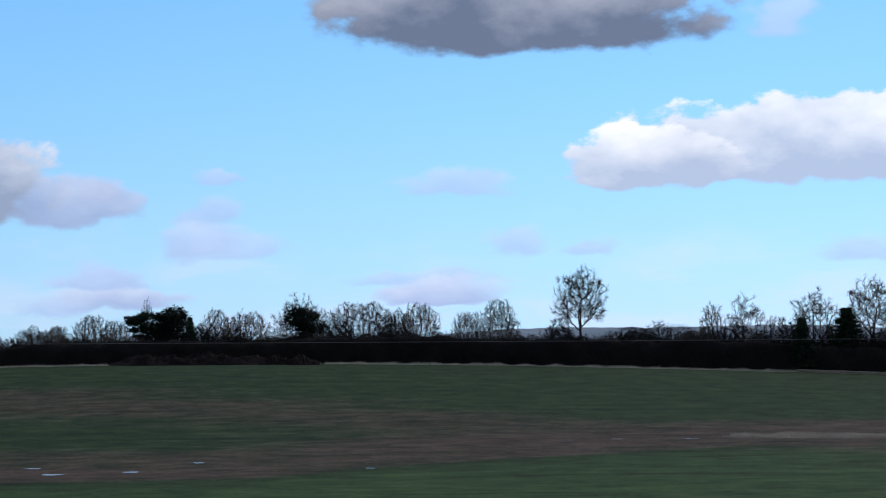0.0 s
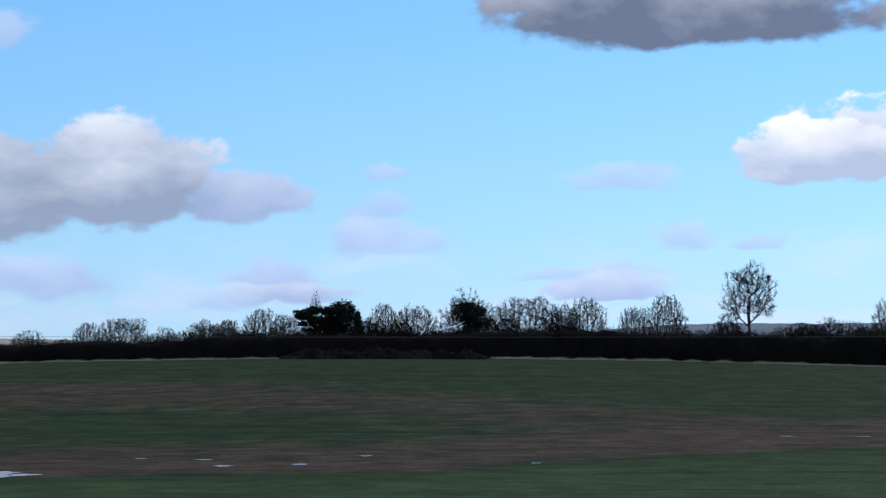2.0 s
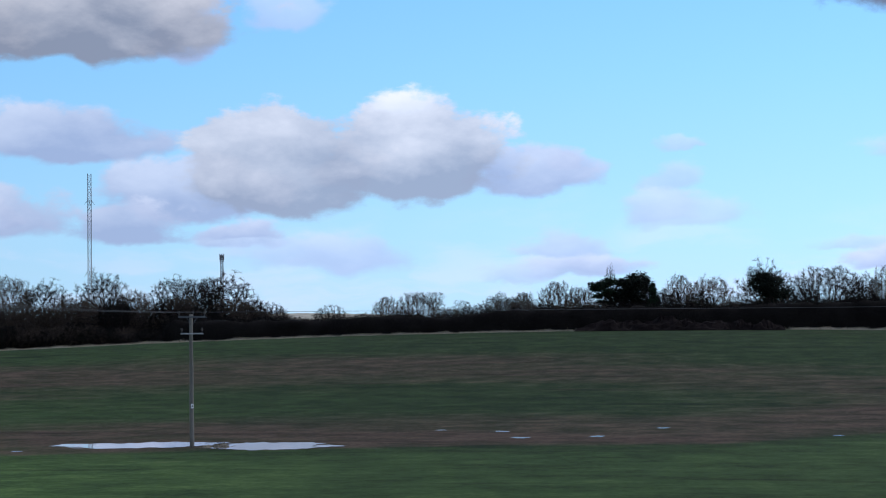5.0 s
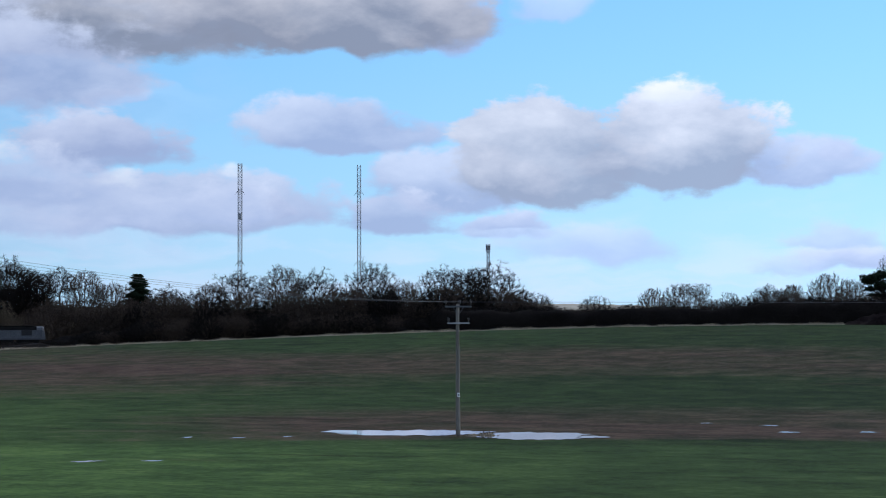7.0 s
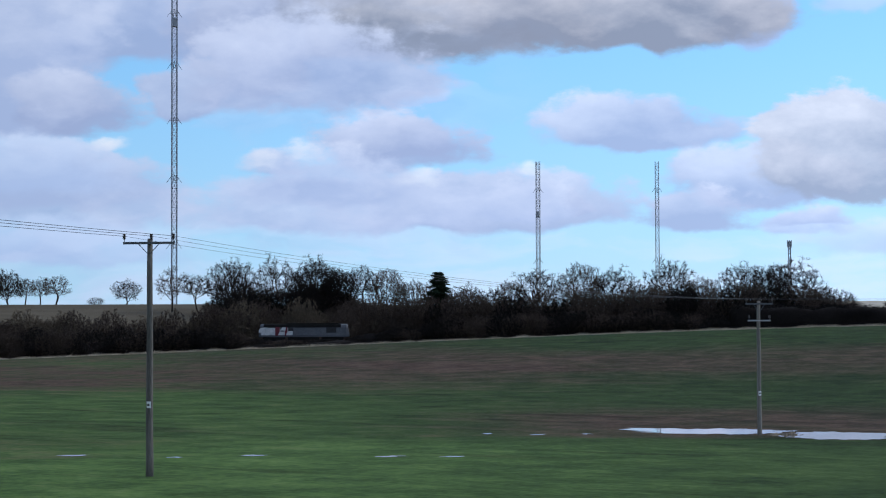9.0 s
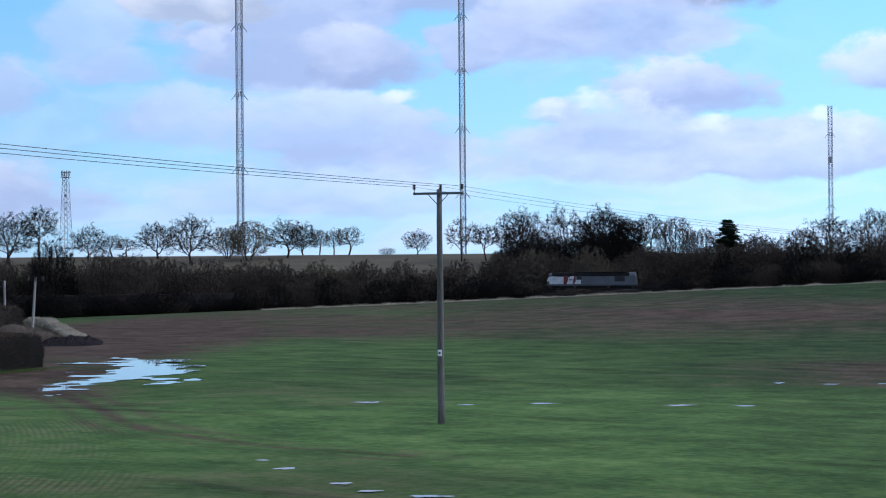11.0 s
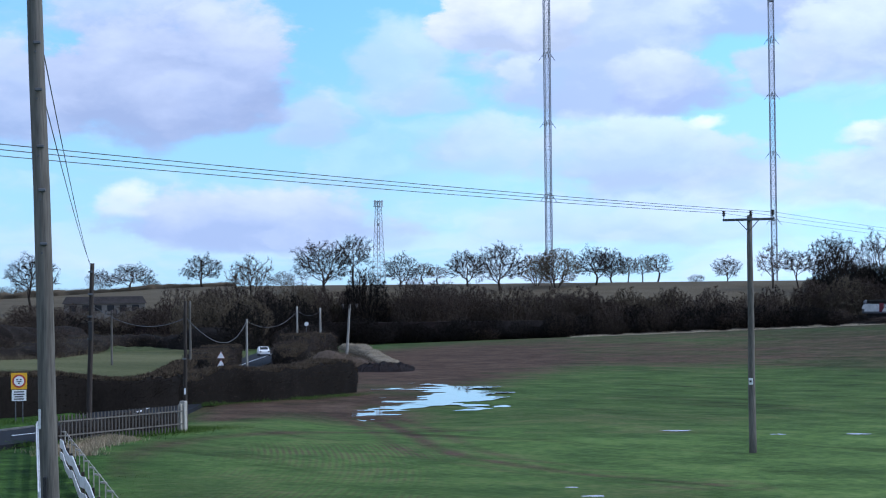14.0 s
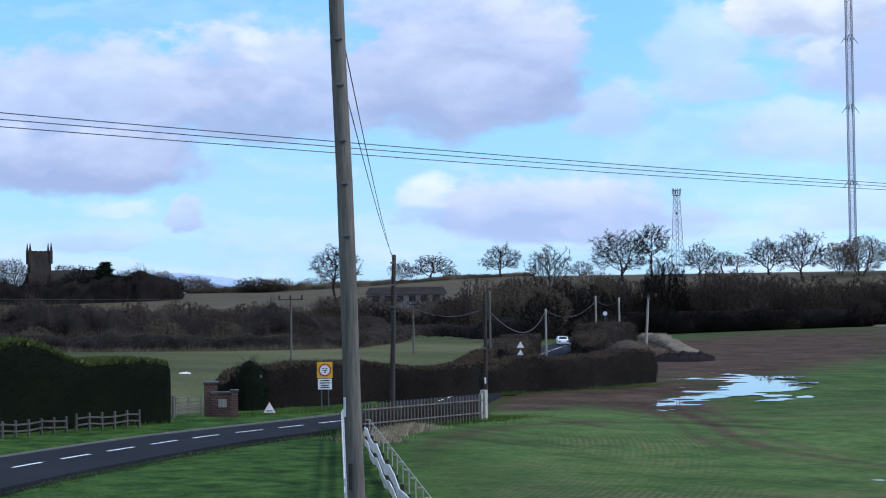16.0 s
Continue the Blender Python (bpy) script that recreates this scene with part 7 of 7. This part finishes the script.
# ---- vehicles ----
def hatchback(az, d, turn):
    ob = thing("car", Matrix.Translation(spot(az, d, 0.1)) @ Matrix.Rotation(radians(turn), 4, "Z"), "white hatchback car driving on the country road", "car")
    prof = [(-2.0, 0.32), (-2.05, 0.62), (-1.95, 0.86), (-1.05, 0.98), (-0.35, 1.42), (0.9, 1.46), (1.55, 1.18), (1.98, 0.92), (2.02, 0.42), (1.9, 0.30)]
    vs, fs = [], []
    n = len(prof)
    for y, k in ((-0.86, 0.97), (-0.74, 1.0), (0.74, 1.0), (0.86, 0.97)):
        for x, z in prof:
            inset = 0.12 if z > 1.0 else 0.0
            vs.append((x * k, y * (1 - inset), z * (0.985 if abs(y) > 0.8 else 1)))
    for j in range(3):
        for k in range(n):
            fs.append((j * n + k, j * n + (k + 1) % n, (j + 1) * n + (k + 1) % n, (j + 1) * n + k))
    fs += [tuple(range(n - 1, -1, -1)), tuple(range(3 * n, 4 * n))]
    body = link_mesh("body", vs, fs, WHITE_SIGN, ob, "white bodywork")
    plate_z = ((-1.02, 1.0), (-0.36, 1.39))
    Shape().add([(plate_z[0][0] - 0.02, -0.66, 1.02), (plate_z[0][0] - 0.02, 0.66, 1.02), (-0.38, 0.6, 1.43), (-0.38, -0.6, 1.43)], [(0, 1, 2, 3)]).link("windscreen", GLASS_DARK, body)
    Shape().add([(1.57, -0.64, 1.19), (1.57, 0.64, 1.19), (0.96, 0.6, 1.465), (0.96, -0.6, 1.465)], [(0, 3, 2, 1)]).link("rear_window", GLASS_DARK, body)
    for s in (-1, 1):
        Shape().add([(-0.9, s * 0.80, 1.02), (1.4, s * 0.80, 1.05), (0.85, s * 0.765, 1.40), (-0.3, s * 0.765, 1.38)], [(0, 1, 2, 3)]).link("side_window", GLASS_DARK, body)
        Shape().box(-2.07, s * 0.66 - 0.16, 0.62, -1.98, s * 0.66 + 0.16, 0.80, 0.02).link("headlight", GLASS_DARK, ob)
        Shape().box(1.97, s * 0.68 - 0.12, 0.70, 2.05, s * 0.68 + 0.12, 0.95, 0.02).link("tail_light", RED_SIGN, ob)
        for x in (-1.25, 1.25):
            w = Shape().tube((x, s * 0.70, 0.31), (x, s * 0.90, 0.31), 0.31, 0.31, 18).link("wheel", BLACK, ob, "black tyre")
            Shape().tube((x, s * 0.885, 0.31), (x, s * 0.91, 0.31), 0.19, 0.17, 12).link("rim", STEEL, w)
    return ob


hatchback(56.15, 300.0, 152.0)


def railway():
    """A low embankment with a track, behind the scrub."""
    line = curve_points([(27, 410), (34, 406), (38, 405), (44, 405), (49, 406), (54, 408), (60, 412)], 4.0)
    vs, fs = [], []
    t = np.gradient(line, axis=0)
    t /= np.linalg.norm(t, axis=1)[:, None]
    for p, d in zip(line, t):
        nrm = np.array([-d[1], d[0]])
        for s, h in ((-8, -0.4), (-3, RAIL - 0.3), (3, RAIL - 0.3), (8, -0.4)):
            e = p + nrm * s
            z = float(land(*e)) - 0.4 if abs(s) > 5 else h
            vs.append((e[0], e[1], z))
    for i in range(len(line) - 1):
        for k in range(3):
            fs.append((4 * i + k, 4 * i + k + 1, 4 * i + 5 + k, 4 * i + 4 + k))
    tagged(link_mesh("railway_embankment", vs, fs, EARTH), "dark railway embankment behind trackside scrub", "embankment", kind="structure")


RAIL = 10 + 406 * math.tan(radians(-0.765))
railway()


# red lowered too, for the same shade on the locomotive
DULL_RED = noise_material("shaded_red_paint", (0.080, 0.012, 0.018), (0.140, 0.022, 0.030), 0.8, 6.0, 0.6, 0.1)
SOOT = noise_material("sooty_roof", (0.006, 0.006, 0.006), (0.020, 0.019, 0.018), 0.8, 5.0, 0.95, 0.2, spec=0.02)
DIRTY_WHITE = noise_material("dirty_white_paint", (0.340, 0.335, 0.330), (0.620, 0.615, 0.600), 0.8, 4.0, 0.6, 0.1)


def locomotive():
    az, d = 36.3, 406.0
    base = spot(az, d)
    base.z = RAIL - 0.25
    ob = thing("locomotive", Matrix.Translation(base) @ Matrix.Rotation(radians(az), 4, "Z"), "grey and red diesel locomotive behind trackside trees", "locomotive")
    L = 19.6
    prof = [(-1.3, 1.0), (-1.36, 1.3), (-1.36, 3.1), (-1.1, 3.65), (-0.5, 3.9), (0.5, 3.9), (1.1, 3.65), (1.36, 3.1), (1.36, 1.3), (1.3, 1.0)]

    def hull(x0, x1, nose0, nose1, k=1.0):
        vs, fs = [], []
        n = len(prof)
        for x, sc in ((x0, 0.86 if nose0 else 1), (x0 + 0.7, 1), (x1 - 0.7, 1), (x1, 0.86 if nose1 else 1)):
            for y, z in prof:
                vs.append((x + (0.35 if nose0 and x == x0 and z > 2.3 else 0) - (0.35 if nose1 and x == x1 and z > 2.3 else 0), y * sc * k, 1 + (z - 1) * (0.94 if sc < 1 else 1) * k))
        for j in range(3):
            for q in range(n):
                fs.append((j * n + q, j * n + (q + 1) % n, (j + 1) * n + (q + 1) % n, (j + 1) * n + q))
        fs += [tuple(range(n - 1, -1, -1)), tuple(range(3 * n, 4 * n))]
        return Shape().add(vs, fs)

    body = hull(-L / 2 + 3.4, L / 2 - 1.5, False, False).link("engine_body", SHADED_GREY, ob, "grey engine body darkened for shade")
    hull(-L / 2, -L / 2 + 3.4, True, False, 0.985).link("cab", SHADED_GREY, ob, "dark cab end")
    hull(L / 2 - 1.5, L / 2 + 0.3, False, True, 0.98).link("cab", SHADED_GREY, ob, "dark grey cab end")
    slope = ((-1.39, 3.06), (-1.13, 3.69), (-0.5, 3.94), (0.5, 3.94), (1.13, 3.69), (1.39, 3.06))
    xs = (-L / 2 + 1.1, L / 2 - 1.6)
    Shape().add([(x, y, z) for x in xs for y, z in slope], [(k, k + 1, k + 7, k + 6) for k in range(5)] + [(5, 0, 6, 11), (5, 4, 3, 2, 1, 0), (6, 7, 8, 9, 10, 11)]).link("roof", SOOT, ob, "sooty black roof")
    Shape().box(-L / 2 + 0.5, -1.385, 1.4, -L / 2 + 7.4, -1.33, 3.0, 0.02).link("white_panel", DIRTY_WHITE, body, "dirty white side panel")
    for x0, x1, z0, z1, m, nm in ((L / 2 - 4.8, L / 2 - 2.6, 1.9, 3.1, BLACK, "grille"), (-L / 2 + 0.6, -L / 2 + 1.5, 2.3, 2.9, BLACK, "cab_window"), (-L / 2 + 3.6, -L / 2 + 4.6, 1.3, 3.2, DULL_RED, "red_panel"), (-L / 2 + 5.7, -L / 2 + 6.3, 1.3, 3.2, DULL_RED, "red_panel"),
                                  (-L / 2 + 4.7, -L / 2 + 5.6, 2.2, 3.0, GLASS_DARK, "cab_window"), (-L / 2 + 6.4, -L / 2 + 7.6, 2.3, 3.0, BLACK, "grille"), (-2.0, 3.4, 1.35, 1.6, STEEL_DARK, "sill")):
        Shape().box(x0, -1.40, z0, x1, -1.33, z1, 0.02).link(nm, m, body)
    for x0, z0, z1 in ((-9.4, 2.0, 2.9), (-8.6, 1.5, 3.1), (-7.9, 1.4, 2.4), (-5.1, 1.4, 2.2), (-4.6, 2.4, 3.1), (-3.4, 1.4, 2.1)):
        Shape().add([(x0 - 0.5, -1.415, z0), (x0 + 0.6, -1.415, z0), (x0 + 0.75, -1.415, z1), (x0 - 0.1, -1.415, z1)], [(0, 1, 2, 3)]).link("white_flash", DIRTY_WHITE, body)
    Shape().box(-L / 2 + 6, -1.0, 3.8, L / 2 - 2, 1.0, 4.02, 0.1).link("roof_grille", SOOT, ob)
    Shape().box(-3.4, -1.25, 0.35, 3.4, 1.25, 1.02, 0.1).link("fuel_tank", SOOT, ob)
    for x in (-6.4, 6.4):
        bogie = Shape().box(x - 2.4, -1.15, 0.45, x + 2.4, 1.15, 1.02, 0.08).link("bogie", SOOT, ob)
        for w in (-1.8, 0, 1.8):
            Shape().tube((x + w, -1.2, 0.5), (x + w, 1.2, 0.5), 0.5, 0.5, 14).link("wheelset", SOOT, bogie)


locomotive()


# ---- buildings ----
def church():
    az, d = 72.25, 600.0
    base = spot(az, d)
    base.z = 9.0
    ob = thing("church", Matrix.Translation(base) @ Matrix.Rotation(radians(az + 8), 4, "Z"), "dark stone parish church with a pinnacled west tower", "church")
    top = 10 + d * math.tan(radians(1.28)) - 9.0
    w = 3.3
    tower = Shape().box(-w, -w, -3, w, w, top, 0.15).link("tower", STONE, ob, "square battlemented stone tower")
    for s in (-1, 1):
        for t in (-1, 1):
            p = Shape().box(s * w - 0.42, t * w - 0.42, top - 3.5, s * w + 0.42, t * w + 0.42, top + 0.9, 0.1)
            p.tube((s * w, t * w, top + 0.9), (s * w, t * w, top + 3.4), 0.42, 0.06, 6)
            p.link("pinnacle", STONE, tower)
            Shape().box(s * (w + 0.1) - 0.6, t * (w + 0.1) - 0.6, -3, s * (w + 0.1) + 0.6, t * (w + 0.1) + 0.6, top * 0.55, 0.1).link("buttress", STONE, tower)
    for k in range(5):
        x = -w + 0.5 + k * (2 * w - 1.0) / 4
        for y in (-w - 0.02, w - 0.38):
            Shape().box(x - 0.42, y, top, x + 0.42, y + 0.4, top + 0.75).link("battlement", STONE, tower)
        for xx in (-w - 0.02, w - 0.38):
            Shape().box(xx, x - 0.42, top, xx + 0.4, x + 0.42, top + 0.75).link("battlement", STONE, tower)
    for x in (-1.1, 1.1):
        Shape().box(x - 0.5, -w - 0.06, top - 4.6, x + 0.5, -w + 0.05, top - 1.6, 0.1).link("belfry_window", BLACK, tower)
    ridge, eave = top * 0.62, top * 0.36
    x0, x1 = w, w + 15.0
    Shape().box(x0, -4.0, -3, x1, 4.0, eave).link("nave_wall", STONE, ob)
    Shape().add([(x0, -4.4, eave), (x1 + 0.3, -4.4, eave), (x1 + 0.3, 4.4, eave), (x0, 4.4, eave), (x0, 0, ridge), (x1 + 0.3, 0, ridge)], [(0, 1, 5, 4), (2, 3, 4, 5), (1, 2, 5), (3, 0, 4), (0, 3, 2, 1)]).link("nave_roof", SLATE, ob)
    Shape().box(x1, -3.0, -3, x1 + 7, 3.0, eave * 0.85).link("chancel_wall", STONE, ob)
    Shape().add([(x1, -3.3, eave * 0.85), (x1 + 7.3, -3.3, eave * 0.85), (x1 + 7.3, 3.3, eave * 0.85), (x1, 3.3, eave * 0.85), (x1, 0, ridge * 0.8), (x1 + 7.3, 0, ridge * 0.8)],
                [(0, 1, 5, 4), (2, 3, 4, 5), (1, 2, 5), (3, 0, 4), (0, 3, 2, 1)]).link("chancel_roof", SLATE, ob)
    for k in range(4):
        Shape().box(x0 + 2 + k * 3.4, -4.06, 1.0, x0 + 3.3 + k * 3.4, -3.95, eave - 0.8, 0.1).link("window", GLASS_DARK, ob)


church()


def barn():
    az, d = 61.0, 520.0
    base = spot(az, d)
    base.z = 10 + d * math.tan(radians(-0.40))
    ob = thing("barn", Matrix.Translation(base) @ Matrix.Rotation(radians(az), 4, "Z"), "long low farm building with a dark roof", "barn")
    Shape().box(-11, -4, -5, 11, 4, 2.4).link("wall", MORTAR, ob)
    Shape().add([(-11.6, -4.6, 2.4), (11.6, -4.6, 2.4), (11.6, 4.6, 2.4), (-11.6, 4.6, 2.4), (-10.5, 0, 4.4), (10.5, 0, 4.4)], [(0, 1, 5, 4), (2, 3, 4, 5), (1, 2, 5), (3, 0, 4), (0, 3, 2, 1)]).link("roof", SLATE, ob)
    for k in range(6):
        Shape().box(-9.5 + k * 3.4, -4.08, 0.3, -7.6 + k * 3.4, -3.96, 2.0).link("opening", BLACK, ob)


barn()


def bridge_parapet():
    """The side of a small railway bridge, seen between the trees."""
    ob = thing("bridge_parapet", Matrix.Translation(Vector((0, 0, 0))), "grey stone bridge parapet among trackside trees", "parapet")
    a, b = spot(48.9, 399.0), spot(46.9, 399.0)
    z0, z1 = 10 + 399 * math.tan(radians(-1.12)), 10 + 399 * math.tan(radians(-0.83))
    d = (b - a).normalized()
    side = Vector((-d.y, d.x, 0)) * 0.25
    vs = [p + s + Vector((0, 0, z - p.z)) for p in (a, b) for s in (side, -side) for z in (z0 - 3, z1)]
    Shape().add(vs, [(0, 1, 3, 2), (4, 6, 7, 5), (0, 2, 6, 4), (1, 5, 7, 3), (2, 3, 7, 6), (0, 4, 5, 1)]).link("wall", STONE, ob)
    vs = [p + s * 1.4 + Vector((0, 0, z - p.z)) for p in (a, b) for s in (side, -side) for z in (z1, z1 + 0.25)]
    Shape().add(vs, [(0, 1, 3, 2), (4, 6, 7, 5), (0, 2, 6, 4), (1, 5, 7, 3), (2, 3, 7, 6), (0, 4, 5, 1)]).link("coping", STONE, ob)


bridge_parapet()

ribbon("farm_track", curve_points([(-10.9, 345), (-13.5, 346), (-17, 349)], 3.0), 1.6, -1.6, 0.55, SPOIL, "pale sandy track along the hedge", "track")

stump = thing("wooden_post", Matrix.Translation(spot(65.6, 117.6)), "grey wooden post beside the evergreen bush", "post")
shaft_of(2.2, 0.09, 0.07, (0.05, 0)).link("shaft", WOOD, stump, smooth=True)
Shape().box(-0.12, -0.12, 2.05, 0.12, 0.12, 2.25, 0.03).link("cap", WOOD, stump)


# ---- far hills and the last details ----
def far_hill(az0, az1, d, low, high, seed, material, label, bumps=3.0):
    """A long distant hill, rounded, seen as a low blue-grey line."""
    n = 80
    vs, fs = [], []
    for k in range(n + 1):
        t = k / n
        a = az0 + (az1 - az0) * t
        env = math.sin(math.pi * t) ** 0.5
        h = low + (high - low) * env * (0.75 + 0.35 * noise.noise((t * bumps + seed, seed, 0.2)) + 0.05 * noise.noise((t * 40 + seed, 0, 1)))
        x, y = -math.sin(radians(a)), math.cos(radians(a))
        for dd, f in ((d - 500, 0.0), (d - 250, 0.7), (d, 1.0), (d + 300, 0.6)):
            vs.append((x * dd, y * dd, -25 + f * (10 + dd * math.tan(radians(h)) + 25)))
    for k in range(n):
        for j in range(3):
            fs.append((4 * k + j, 4 * k + 4 + j, 4 * k + 5 + j, 4 * k + 1 + j))
    return tagged(link_mesh("distant_hill", vs, fs, material, smooth=True), label, "hill", kind="structure")


# air haze is mixed into the blue and wooded hill colours
HILL_BLUE = noise_material("hazy_far_hill", (0.330, 0.420, 0.560), (0.390, 0.480, 0.620), 0.002, 0.02, 1.0, 0.0)
HILL_WOOD = noise_material("hazy_wooded_hill", (0.110, 0.140, 0.170), (0.190, 0.215, 0.235), 0.004, 0.03, 1.0, 0.0)
HILL_FIELD = noise_material("far_sandy_field", (0.300, 0.260, 0.190), (0.420, 0.370, 0.290), 0.004, 0.03, 1.0, 0.0)
far_hill(2, -16, 3600, 0.2, 0.98, 3, HILL_WOOD, "distant wooded hill with haze in its colour", 2.0)
far_hill(24, 14, 3000, -0.1, 0.62, 5, HILL_FIELD, "distant pale ploughed hillside", 2.0)
far_hill(70.2, 65.4, 4200, 0.1, 0.66, 8, HILL_BLUE, "distant hill on the horizon, coloured blue for haze", 1.5)
hedgerow("skyline_copse", [(76, 586, 8), (73.8, 584, 7), (71.5, 586, 6.5), (69.3, 592, 8), (68.0, 600, 5)], 8.0, 31, TWIG, TWIG, "dark copse round the church", 1.4, 160, category="copse")
hedgerow("skyline_hedge", [(67.8, 640, 1.4), (65.5, 640, 2.2), (63.8, 640, 1.6), (61, 640, 1.2), (57, 650, 1.0)], 3.4, 33, TWIG_PALE, TWIG_PALE, "pale brown hedge along the skyline", 2.2, 130)
hedgerow("roadside_bank", [(57.6, 196, 2.2), (57.9, 215, 2.3), (57.7, 240, 2.5), (57.3, 262, 2.2)], 4.5, 35, SHADED_HEDGE, TWIG_BROWN, "brown leafless clipped hedge beside the bend", 0.8, 240, 0.8, uneven=0.25, square=True, crest=LIT_TOP_TWIG, shoot="twigs along the clipped top, paled as if lit from above", thick=420)
hedgerow("roadside_bank", [(55.3, 232, 2.0), (55.2, 250, 3.4), (54.9, 272, 3.6), (54.2, 290, 3.0)], 4.5, 37, SHADED_HEDGE, TWIG_BROWN, "brown leafless clipped hedge beside the bridge road", 0.8, 240, 0.8, uneven=0.3, square=True, crest=LIT_TOP_TWIG, shoot="twigs along the clipped top, paled as if lit from above", thick=420)
hedgerow("roadside_bank", [(54.4, 225, 1.8), (53.8, 232, 2.4), (53.3, 240, 1.6)], 4.0, 39, TWIG_BROWN, TWIG_PALE, "low brown scrub at the field corner", 1.0, 240, 0.8, uneven=0.4)
